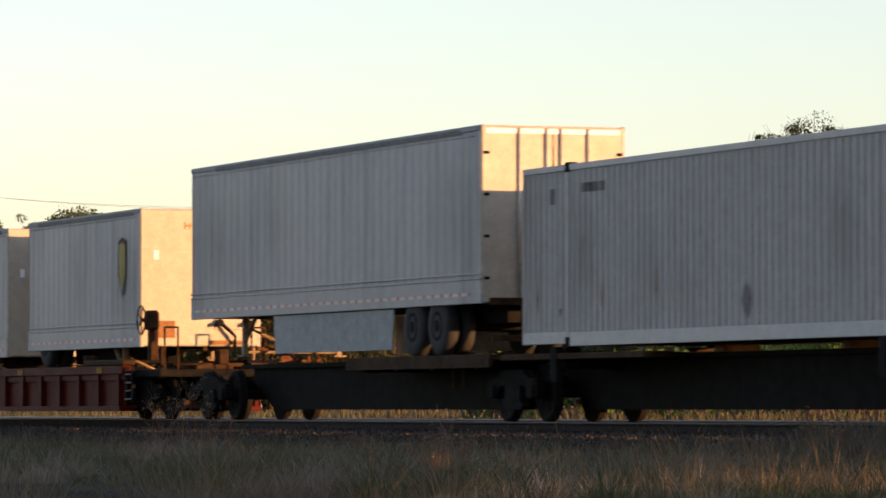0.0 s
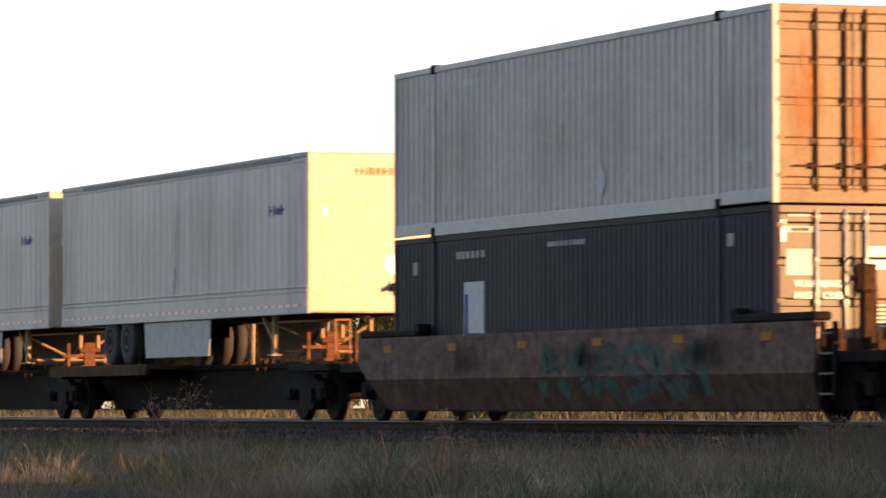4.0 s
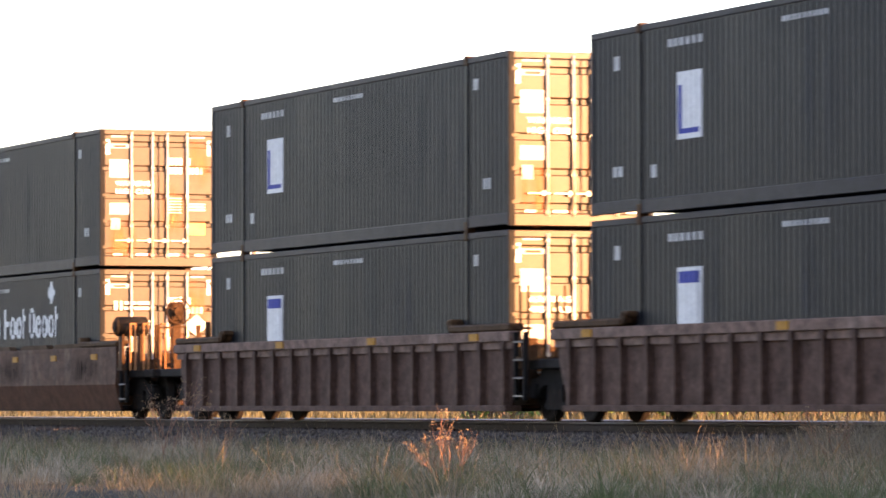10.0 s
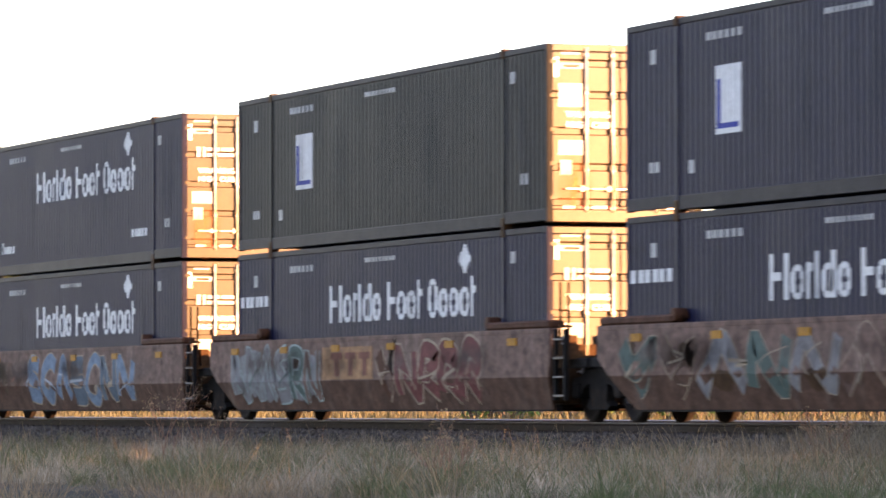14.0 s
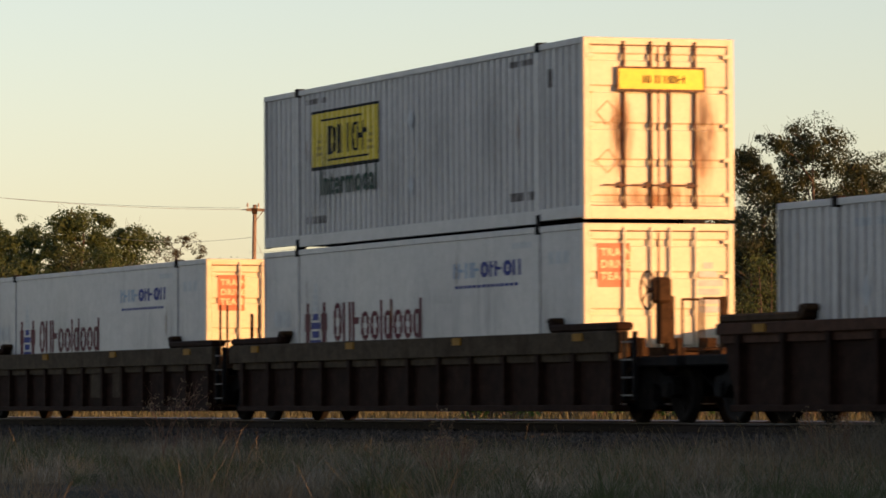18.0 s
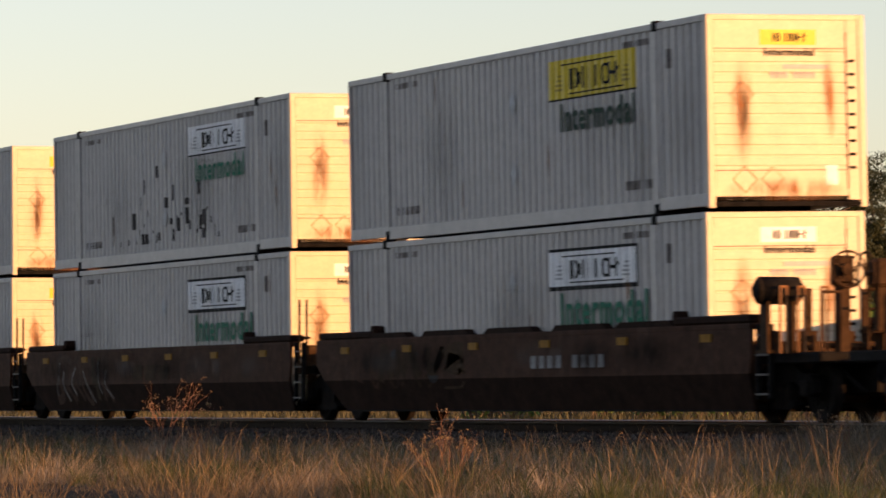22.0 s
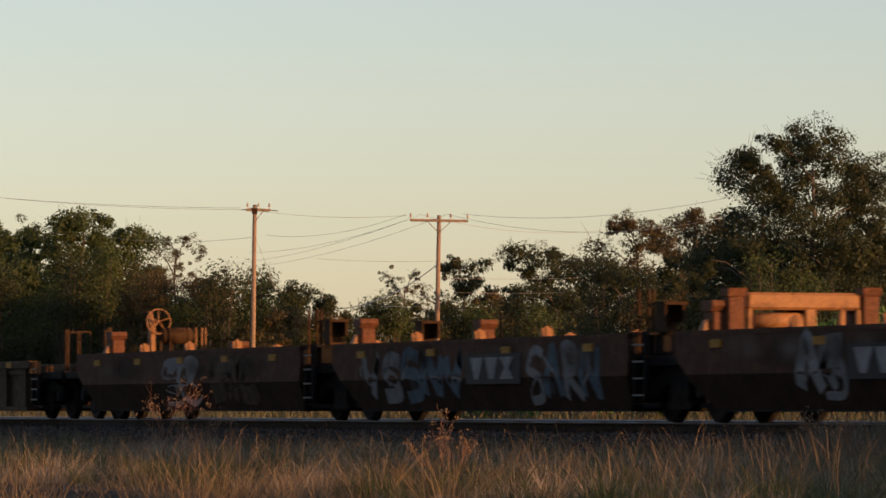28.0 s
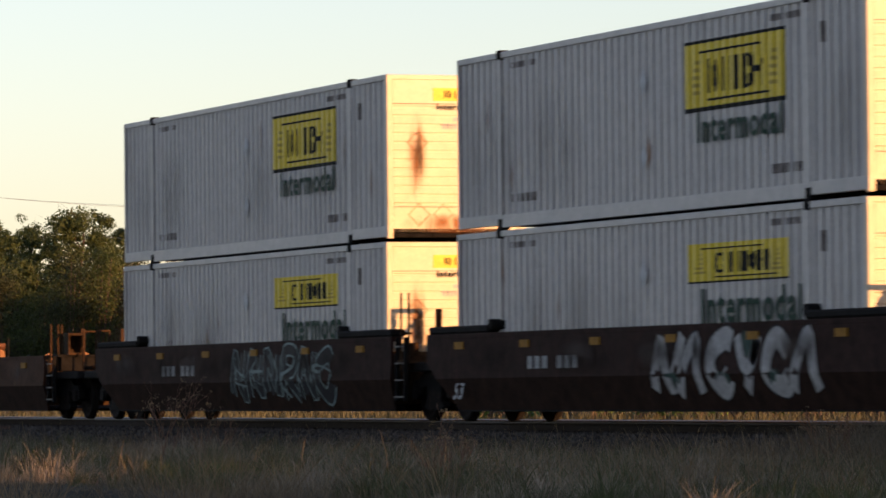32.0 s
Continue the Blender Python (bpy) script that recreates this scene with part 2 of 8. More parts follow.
M = dict(
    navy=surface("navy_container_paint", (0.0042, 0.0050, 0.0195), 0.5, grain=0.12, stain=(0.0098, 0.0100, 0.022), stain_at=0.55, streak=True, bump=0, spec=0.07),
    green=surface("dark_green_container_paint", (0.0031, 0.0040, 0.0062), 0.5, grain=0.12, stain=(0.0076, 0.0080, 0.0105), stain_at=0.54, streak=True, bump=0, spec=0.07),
    dark_rail=surface("dusty_dark_bottom_rail", (0.0062, 0.0066, 0.012), 0.5, grain=0.15, stain=(0.015, 0.015, 0.02), stain_at=0.55, spec=0.05),
    # Sun sheen on the dark doors is put into this lighter, warmer base.
    sunlit_dark_door=surface("sunlit_sheen_door_paint", (0.023, 0.0150, 0.0066), 0.42, grain=0.18, stain=(0.044, 0.020, 0.0070), stain_at=0.54, streak=True, bump=0.05, spec=0.4),
    rusty_door=surface("rust_washed_cream_door_paint", (0.105, 0.067, 0.031), 0.55, grain=0.12, stain=(0.115, 0.045, 0.014), stain_at=0.5, streak=True),
    dull_cream=surface("dull_cream_door_paint", (0.20, 0.175, 0.115), 0.5, grain=0.06, stain=(0.12, 0.08, 0.04), stain_at=0.6, streak=True),
    red_twig=surface("reddish_dead_twig", (0.15, 0.075, 0.045), 0.8, grain=0.2),
    orange_panel=surface("faded_orange_vinyl", (0.55, 0.22, 0.05), 0.5, grain=0.08, bump=0),
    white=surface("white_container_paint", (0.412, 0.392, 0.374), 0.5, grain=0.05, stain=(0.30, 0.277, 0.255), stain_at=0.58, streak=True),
    # Container white for sun-facing ends, the low light mixed into the colour.
    sunlit_end=surface("sunlit_white_end_paint", (0.56, 0.49, 0.36), 0.55, grain=0.04, stain=(0.42, 0.28, 0.13), stain_at=0.62, streak=True),
    cream=surface("aged_cream_container_paint", (0.355, 0.333, 0.312), 0.55, grain=0.05, stain=(0.245, 0.22, 0.20), stain_at=0.57, streak=True),
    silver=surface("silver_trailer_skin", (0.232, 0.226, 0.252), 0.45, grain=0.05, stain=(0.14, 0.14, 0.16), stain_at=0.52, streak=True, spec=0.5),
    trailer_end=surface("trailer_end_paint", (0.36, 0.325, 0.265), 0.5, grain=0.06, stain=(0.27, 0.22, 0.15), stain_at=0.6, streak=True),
    skirt=surface("grey_skirt_panel", (0.19, 0.207, 0.224), 0.55, stain=(0.158, 0.158, 0.158), stain_at=0.55),
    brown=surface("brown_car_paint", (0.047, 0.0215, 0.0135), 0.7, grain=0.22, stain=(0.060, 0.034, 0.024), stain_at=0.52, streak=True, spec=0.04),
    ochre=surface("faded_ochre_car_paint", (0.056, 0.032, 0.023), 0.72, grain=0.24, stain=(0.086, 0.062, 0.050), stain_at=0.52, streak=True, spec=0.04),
    tan=surface("weathered_tan_car_paint", (0.046, 0.032, 0.020), 0.72, grain=0.22, stain=(0.027, 0.016, 0.010), stain_at=0.52, streak=True, spec=0.04),
    grey_car=surface("pale_grey_painted_over_steel", (0.225, 0.212, 0.205), 0.7, grain=0.18, stain=(0.165, 0.143, 0.128), stain_at=0.55, spec=0.12),
    red_car=surface("red_oxide_car_paint", (0.066, 0.005, 0.001), 0.65, grain=0.15, stain=(0.036, 0.008, 0.006), stain_at=0.55, spec=0.12),
    dark=surface("grimy_black_steel", (0.008, 0.0072, 0.007), 0.85, grain=0.3, stain=(0.020, 0.014, 0.010), stain_at=0.57, spec=0.08),
    steel=surface("rusted_brown_steel", (0.038, 0.021, 0.011), 0.7, grain=0.25, stain=(0.020, 0.010, 0.006), stain_at=0.55, spec=0.04),
    # Rusted end gear, its colour lightened to carry the low sun.
    orange_steel=surface("sunlit_rusted_steel", (0.21, 0.098, 0.037), 0.6, grain=0.1, stain=(0.09, 0.038, 0.015), stain_at=0.52, scale=4, spec=0.2),
    rail=surface("worn_rail_head", (0.085, 0.075, 0.068), 0.46, metal=0.7, grain=0.1, bump=0.05),
    rail_side=surface("rusty_rail_web", (0.022, 0.016, 0.014), 0.8, spec=0.1),
    faded_tape=surface("faded_white_tape", (0.42, 0.40, 0.40), 0.5, grain=0.1, bump=0),
    scuff=surface("dark_scuffed_metal", (0.075, 0.073, 0.08), 0.6, grain=0.3, stain=(0.15, 0.15, 0.16), stain_at=0.55, scale=3, bump=0),
    # Gear steel whose pale orange carries the warm sunlight falling on it.
    sunlit_gear_steel=surface("warm_sunlit_gear_steel", (0.20, 0.145, 0.085), 0.6, grain=0.15, stain=(0.13, 0.075, 0.035), stain_at=0.55, scale=4, spec=0.2),
    rung=surface("worn_grey_rung_steel", (0.085, 0.078, 0.074), 0.6, bump=0, spec=0.2),
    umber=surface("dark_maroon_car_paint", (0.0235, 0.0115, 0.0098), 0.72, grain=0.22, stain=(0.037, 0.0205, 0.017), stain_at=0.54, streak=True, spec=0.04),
    tyre=surface("black_tyre_rubber", (0.02, 0.02, 0.021), 0.85),
    wheel=surface("dull_wheel_steel", (0.012, 0.010, 0.009), 0.8, spec=0.06),
    rod=surface("galvanised_door_rod", (0.42, 0.40, 0.36), 0.4, metal=0.3),
    label_white=surface("white_lettering", (0.74, 0.75, 0.76), 0.5, grain=0.05, bump=0),
    label_grey=surface("faded_pale_lettering", (0.36, 0.37, 0.38), 0.6, grain=0.08, bump=0),
    black_mark=surface("black_marking", (0.02, 0.02, 0.02), 0.6, bump=0, spec=0.05),
    yellow=surface("yellow_sign_vinyl", (0.62, 0.46, 0.025), 0.5, grain=0.06, bump=0),
    pale_yellow=surface("sun_bleached_yellow_vinyl", (0.62, 0.58, 0.22), 0.55, grain=0.06, bump=0),
    green_text=surface("dark_green_lettering", (0.005, 0.032, 0.022), 0.55, bump=0, spec=0.05),
    teal_text=surface("teal_lettering", (0.010, 0.135, 0.085), 0.55, bump=0, spec=0.05),
    red_text=surface("dark_red_lettering", (0.085, 0.010, 0.018), 0.55, bump=0, spec=0.05),
    blue_text=surface("blue_lettering", (0.025, 0.035, 0.17), 0.55, bump=0, spec=0.05),
    sky_text=surface("pale_blue_lettering", (0.16, 0.24, 0.34), 0.55, bump=0),
    orange_tag=surface("orange_yellow_reflector", (0.21, 0.098, 0.008), 0.6, bump=0, spec=0.08),
    faded_red=surface("faded_red_vinyl", (0.42, 0.12, 0.06), 0.55, grain=0.1, bump=0),
    cream_print=surface("cream_sign_print", (0.60, 0.48, 0.30), 0.55, grain=0.05, bump=0),
    red_tag=surface("red_reflective_tape", (0.42, 0.03, 0.03), 0.4, bump=0),
    rust=surface("rust_streak", (0.10, 0.05, 0.03), 0.85, grain=0.3, bump=0),
    soot=surface("black_scorch_mark", (0.035, 0.03, 0.028), 0.85, grain=0.3, bump=0),
    pale_spray=surface("pale_white_spray_paint", (0.30, 0.295, 0.29), 0.65, grain=0.14, stain=(0.22, 0.205, 0.20), stain_at=0.55, bump=0, spec=0.05),
    spray_pale_blue=surface("pale_blue_grey_spray_paint", (0.20, 0.235, 0.27), 0.65, grain=0.14, bump=0, spec=0.05),
    spray_grey=surface("pale_grey_spray_paint", (0.145, 0.145, 0.150), 0.7, grain=0.15, stain=(0.09, 0.08, 0.075), stain_at=0.58, bump=0, spec=0.05),
    rust_plate=surface("dark_rusted_plate", (0.085, 0.034, 0.017), 0.75, grain=0.25, stain=(0.16, 0.075, 0.03), stain_at=0.56, scale=6, spec=0.15),
    grey_shadow=surface("grey_shadow_spray_paint", (0.085, 0.085, 0.085), 0.7, grain=0.2, bump=0, spec=0.05),
    spray_wine=surface("faded_wine_red_spray_paint", (0.085, 0.030, 0.028), 0.7, grain=0.2, bump=0, spec=0.05),
    faded_orange=surface("faded_orange_car_panel", (0.17, 0.092, 0.042), 0.7, grain=0.2, stain=(0.10, 0.06, 0.04), stain_at=0.55, bump=0, spec=0.12),
    spray_lilac=surface("lilac_spray_paint", (0.135, 0.120, 0.165), 0.7, grain=0.2, bump=0, spec=0.05),
    spray_blue=surface("blue_spray_paint", (0.085, 0.120, 0.165), 0.7, grain=0.2, bump=0, spec=0.05),
    faded_brown=surface("sun_faded_brown_car_paint", (0.092, 0.060, 0.049), 0.72, grain=0.26, stain=(0.13, 0.096, 0.08), stain_at=0.52, streak=True, spec=0.04),
    label_dim=surface("grimy_pale_lettering", (0.20, 0.205, 0.21), 0.65, grain=0.12, bump=0),
    maroon=surface("weathered_maroon_car_paint", (0.050, 0.030, 0.024), 0.72, grain=0.28, stain=(0.082, 0.054, 0.043), stain_at=0.55, streak=True, spec=0.04),
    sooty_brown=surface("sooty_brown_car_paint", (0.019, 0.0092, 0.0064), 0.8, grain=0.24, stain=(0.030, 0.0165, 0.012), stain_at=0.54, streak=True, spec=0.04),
    rust_wash=surface("thin_rust_wash", (0.42, 0.27, 0.15), 0.8, grain=0.2, stain=(0.28, 0.15, 0.075), stain_at=0.55, scale=5, bump=0),
    spray_teal=surface("faded_teal_spray_paint", (0.035, 0.060, 0.052), 0.7, grain=0.25, stain=(0.055, 0.042, 0.034), stain_at=0.56, bump=0, spec=0.05),
    spray_moss=surface("dull_moss_spray_paint", (0.045, 0.068, 0.062), 0.7, grain=0.15, bump=0, spec=0.05),
    spray_rust=surface("faded_rust_spray_paint", (0.105, 0.045, 0.032), 0.7, grain=0.15, bump=0, spec=0.05),
    spray_mint=surface("mint_spray_paint", (0.165, 0.215, 0.210), 0.7, grain=0.1, bump=0, spec=0.05),
    spray_dim=surface("worn_grey_spray_paint", (0.115, 0.115, 0.120), 0.7, grain=0.15, stain=(0.06, 0.05, 0.045), stain_at=0.58, bump=0, spec=0.05),
    spray_dusk=surface("worn_blue_grey_spray_paint", (0.055, 0.075, 0.095), 0.7, grain=0.15, bump=0, spec=0.05),
    spray_black=surface("black_spray_paint", (0.019, 0.019, 0.022), 0.6, grain=0.1, bump=0, spec=0.05),
    spray_tan=surface("cream_spray_paint", (0.190, 0.155, 0.115), 0.7, grain=0.1, bump=0, spec=0.05),
    wood=surface("weathered_pole_wood", (0.20, 0.135, 0.09), 0.85, grain=0.25, scale=3),
    tie=surface("grey_weathered_tie", (0.024, 0.020, 0.017), 0.9, grain=0.3, random_tone=0.3, spec=0.12),
    ballast_bed=surface("dusty_ballast_bed", (0.032, 0.026, 0.021), 0.95, grain=0.35, fine=30, bump=0.8, spec=0.12),
    stones=surface("grey_ballast_stone", (0.056, 0.047, 0.040), 0.9, grain=0.2, spread=0.55, spec=0.12),
    soil=surface("dry_soil_and_thatch", (0.026, 0.021, 0.014), 0.95, grain=0.35, stain=(0.016, 0.019, 0.007), stain_at=0.48, scale=0.5, fine=8, bump=0.8, spec=0.12),
    bark=surface("grey_brown_bark", (0.075, 0.055, 0.04), 0.9, grain=0.3, bump=0.6),
    wire=surface("dull_overhead_wire", (0.26, 0.21, 0.18), 0.6),
    insulator=surface("glazed_brown_insulator", (0.30, 0.22, 0.17), 0.35),
    straw=leafy("dry_straw_grass", (0.09, 0.062, 0.034), (0.31, 0.22, 0.125), 0.35),
    thatch=leafy("pale_thatch", (0.14, 0.115, 0.08), (0.40, 0.33, 0.245), 0.3),
    turf=leafy("grey_brown_grass", (0.055, 0.047, 0.030), (0.22, 0.178, 0.118), 0.3),
    weed=leafy("green_weeds", (0.028, 0.040, 0.013), (0.10, 0.118, 0.045), 0.3),
    gold=leafy("golden_far_grass", (0.040, 0.040, 0.020), (0.098, 0.094, 0.048), 0.25),
    pine=leafy("dark_pine_needles", (0.028, 0.044, 0.013), (0.085, 0.108, 0.032)),
    oak=leafy("dark_oak_leaves", (0.022, 0.029, 0.012), (0.048, 0.056, 0.022)),
    autumn=leafy("browning_leaves", (0.055, 0.044, 0.018), (0.105, 0.078, 0.031)),
    rust_film=stain_film("rust_stain", (0.30, 0.13, 0.05), 1.0),
    soot_film=stain_film("soot_stain", (0.045, 0.028, 0.02), 1.0),
    grime_film=stain_film("grey_grime_film", (0.26, 0.245, 0.225), 0.28, 4.0, 0.4),
    dust_film=stain_film("pale_dust_streaks", (0.05, 0.05, 0.056), 0.45, 9.0, 0.25),
    dirt_film=stain_film("brown_dirt_film", (0.022, 0.014, 0.011), 0.85, 2.2, 1.4),
    chalk_film=stain_film("chalky_scuffs", (0.16, 0.13, 0.115), 0.55, 3.0, 2.0),
    dull_gold=surface("dull_gold_print", (0.36, 0.26, 0.03), 0.6, grain=0.08, bump=0),
    peel=surface("bare_grey_weathered_panel", (0.15, 0.13, 0.12), 0.8, grain=0.3, bump=0),
    vine=leafy("bright_green_vine_leaves", (0.035, 0.075, 0.014), (0.17, 0.26, 0.055), 0.35),
)


# ---- mesh helpers ----
def box(bm, x0, x1, y0, y1, z0, z1, bevel=0.0):
    v = [bm.verts.new((x, y, z)) for z in (z0, z1) for y in (y0, y1) for x in (x0, x1)]
    fs = [bm.faces.new([v[i] for i in f]) for f in ((0, 2, 3, 1), (4, 5, 7, 6), (0, 1, 5, 4), (2, 6, 7, 3), (0, 4, 6, 2), (1, 3, 7, 5))]
    if bevel:
        bmesh.ops.bevel(bm, geom=list({e for f in fs for e in f.edges}), offset=bevel, segments=1, affect="EDGES")


def tube(bm, a, b, r0, r1=None, seg=8, caps=True):
    a, b = Vector(a), Vector(b)
    r1 = r0 if r1 is None else r1
    d = (b - a).normalized()
    u = d.cross(Vector((0, 0, 1)) if abs(d.z) < 0.95 else Vector((1, 0, 0))).normalized()
    w = d.cross(u)
    rings = []
    for p, r in ((a, r0), (b, r1)):
        rings.append([bm.verts.new(p + (u * math.cos(2 * math.pi * i / seg) + w * math.sin(2 * math.pi * i / seg)) * r) for i in range(seg)])
    for i in range(seg):
        bm.faces.new((rings[0][i], rings[0][(i + 1) % seg], rings[1][(i + 1) % seg], rings[1][i])).smooth = seg > 7
    if caps:
        bm.faces.new(rings[0][::-1])
        bm.faces.new(rings[1])


def cable(bm, pts, r, seg=4):
    """A thin line through points, as one skin."""
    rings = []
    for i, p in enumerate(pts):
        d = (pts[min(i + 1, len(pts) - 1)] - pts[max(i - 1, 0)]).normalized()
        u = d.cross(Vector((0, 0, 1)) if abs(d.z) < 0.95 else Vector((1, 0, 0))).normalized()
        w = d.cross(u)
        rings.append([bm.verts.new(p + (u * math.cos(2 * math.pi * k / seg) + w * math.sin(2 * math.pi * k / seg)) * r) for k in range(seg)])
    for a, b in zip(rings, rings[1:]):
        for k in range(seg):
            bm.faces.new((a[k], a[(k + 1) % seg], b[(k + 1) % seg], b[k]))


def lathe_y(bm, prof, seg=24, cx=0.0, cz=0.0):
    """A turned body round the y axis; prof: (y, radius)."""
    rings = [[bm.verts.new((cx + r * math.cos(2 * math.pi * i / seg), y, cz + r * math.sin(2 * math.pi * i / seg))) for i in range(seg)] for y, r in prof]
    for a, b in zip(rings, rings[1:]):
        for i in range(seg):
            bm.faces.new((a[i], b[i], b[(i + 1) % seg], a[(i + 1) % seg])).smooth = True
    bm.faces.new(rings[0])
    bm.faces.new(rings[-1][::-1])


def ring_x(bm, c, r, tube_r, axis="x", seg=20):
    """A thin hoop round the x or y axis."""
    pts = []
    for i in range(seg):
        a = 2 * math.pi * i / seg
        pts.append(Vector(c) + (Vector((0, r * math.cos(a), r * math.sin(a))) if axis == "x" else Vector((r * math.cos(a), 0, r * math.sin(a)))))
    for i in range(seg):
        tube(bm, pts[i], pts[(i + 1) % seg], tube_r, seg=5, caps=False)


def prism(bm, pts, y0, y1):
    """A plate of (x, z) outline, from y0 to y1."""
    a = [bm.verts.new((x, y0, z)) for x, z in pts]
    b = [bm.verts.new((x, y1, z)) for x, z in pts]
    n = len(pts)
    bm.faces.new(a)
    bm.faces.new(b[::-1])
    for i in range(n):
        bm.faces.new((a[i], b[i], b[(i + 1) % n], a[(i + 1) % n]))


def part(name, bm, material, parent, label="", at=None):
    me = bm
    if isinstance(bm, bmesh.types.BMesh):
        bmesh.ops.recalc_face_normals(bm, faces=bm.faces)
        me = bpy.data.meshes.new(name)
        bm.to_mesh(me)
        bm.free()
        me.materials.append(material)
    ob = new(name, me)
    ob.parent = parent
    if at is not None:
        ob.matrix_basis = at
    if label:
        ob["label"] = label
    return ob


def raw(name, verts, faces, material, parent=None):
    me = bpy.data.meshes.new(name)
    me.from_pydata([tuple(v) for v in verts], [], faces)
    me.materials.append(material)
    ob = new(name, me)
    ob.parent = parent
    return ob


def text_mesh(name, words, size, material, parent, at, label=""):
    """Raised flat lettering in the built-in font; at: pose of its left foot."""
    cu = bpy.data.curves.new(name, "FONT")
    cu.body, cu.size, cu.resolution_u, cu.offset = words, size, 2, 0.026 * size
    cu.space_character = 1.14
    tmp = new(name, cu)
    me = bpy.data.meshes.new_from_object(tmp.evaluated_get(bpy.context.evaluated_depsgraph_get()))
    bpy.data.objects.remove(tmp)
    bpy.data.curves.remove(cu)
    me.materials.clear()
    me.materials.append(material)
    ob = new(name, me)
    ob.parent, ob.matrix_basis = parent, at
    if label:
        ob["label"] = label
    return ob

# ---- the train ----
# Metres that the train has run at each full second.
RUN = (0.0, 20.04, 39.9, 59.58, 79.25, 99.1, 119.12, 139.29, 159.51, 179.76, 200.03, 220.33, 240.66, 260.99, 281.32, 301.63, 321.93,
       342.22, 362.51, 382.8, 403.11, 423.46, 443.84, 464.23, 484.64, 505.06, 525.49, 545.92, 566.37, 586.82, 607.27, 627.7, 648.13)
AXIS_Y = 1.295
MOVERS, WHEELS = [], []
MESHES = {}


def mesh_of(key, material, build):
    """One mesh for all pieces that are alike."""
    if key not in MESHES:
        bm = bmesh.new()
        build(bm)
        bmesh.ops.recalc_face_normals(bm, faces=bm.faces)
        me = bpy.data.meshes.new(key if isinstance(key, str) else key[0])
        bm.to_mesh(me)
        bm.free()
        me.materials.append(material)
        MESHES[key] = me
    return MESHES[key]


def piece(name, key, material, parent, build, label="", at=None, many=False):
    ob = part(name, mesh_of((name, key, material.name), material, build), material, parent, label, at)
    if many:
        ob["kind"] = "stuff"
    return ob


def thing(name, s, z, label, category, group="", lean=0.0):
    """An empty for a thing that rides with the train; s: its middle, metres behind the train's mark."""
    ob = tagged(new(name), label, category, group)
    ob.empty_display_size = 0.3
    MOVERS.append((ob, s, z, lean))
    return ob


# -- containers --
L53, WID, HGT = 16.154, 2.59, 2.92
FACE = -WID / 2


def corrugation(x, pitch, depth):
    p = (x / pitch) % 1.0
    return depth * (0 if p < 0.4 else (p - 0.4) / 0.14 if p < 0.54 else 1 if p < 0.86 else (1 - p) / 0.14)


def rib_breaks(x0, x1, pitch):
    xs = {x0, x1}
    for k in range(int(x0 / pitch) - 2, int(x1 / pitch) + 3):
        for q in (0, 0.4, 0.54, 0.86):
            x = (k + q) * pitch
            if x0 < x < x1:
                xs.add(x)
    return sorted(xs)


def ribbed_sheet(bm, x0, x1, z0, z1, pitch, depth, y=FACE, proud=0.0, far=False):
    """An upright ribbed steel sheet along x; also a paint film on one (proud)."""
    sgn = -1 if far else 1
    row = []
    for x in rib_breaks(x0, x1, pitch):
        yy = sgn * (y + 0.012 - proud + corrugation(x, pitch, depth))
        row.append((bm.verts.new((x, yy, z0)), bm.verts.new((x, yy, z1))))
    for a, b in zip(row, row[1:]):
        bm.faces.new((a[0], b[0], b[1], a[1]))


def word_shapes(parent, key, material, x0, x1, z0, z1, pattern, put, name="brand_shape"):
    """A brand word as plain bars and hoops, tall or low, with no letters in it."""
    widths = {" ": 0.5, "i": 0.45, "t": 0.6, "r": 0.6}
    u, x = (x1 - x0) / sum(widths.get(c, 1.0) for c in pattern), x0
    h = z1 - z0

    def hoop(bm, a, b, top, t):
        cx, cz, rx, rz, n = (a + b) / 2, z0 + top * h / 2, (b - a) / 2, top * h / 2, 8
        for i in range(n):
            q0, q1 = a + (b - a) * i / n, a + (b - a) * (i + 1) / n
            e = (q0 + q1) / 2 - cx
            out = rz * math.sqrt(max(0.0, 1 - (e / rx) ** 2)) ** 0.7
            hole = (rz - 0.6 * t) * math.sqrt(max(0.0, 1 - (e / (rx - t)) ** 2)) if abs(e) < rx - t else 0.0
            if hole > 0.02:
                put(bm, q0, q1, cz - out, cz - hole)
                put(bm, q0, q1, cz + hole, cz + out)
            else:
                put(bm, q0, q1, cz - out, cz + out)
    for k, c in enumerate(pattern):
        w = u * widths.get(c, 1.0)
        a, b, t = x + 0.05 * u, x + w - 0.07 * u, 0.27 * u

        def draw(bm):
            if c in "xO":
                hoop(bm, a, b, 0.74 if c == "x" else 1.0, t)
            elif c == "d":
                hoop(bm, a, b - 0.4 * t, 0.74, t)
                put(bm, b - t, b, z0, z0 + h)
            else:
                put(bm, a, min(a + t, b), z0, z0 + (0.78 if c == "r" else 1.0) * h)
                if c == "H":
                    put(bm, b - t, b, z0, z0 + h)
                elif c == "E":
                    put(bm, a + t, b - 0.1 * u, z0 + 0.42 * h, z0 + 0.6 * h)
                elif c in "rt":
                    put(bm, a + t, b, z0 + 0.58 * h, z0 + 0.76 * h)
        if c != " ":
            piece(name, (key, k), material, parent, draw)
        x += w


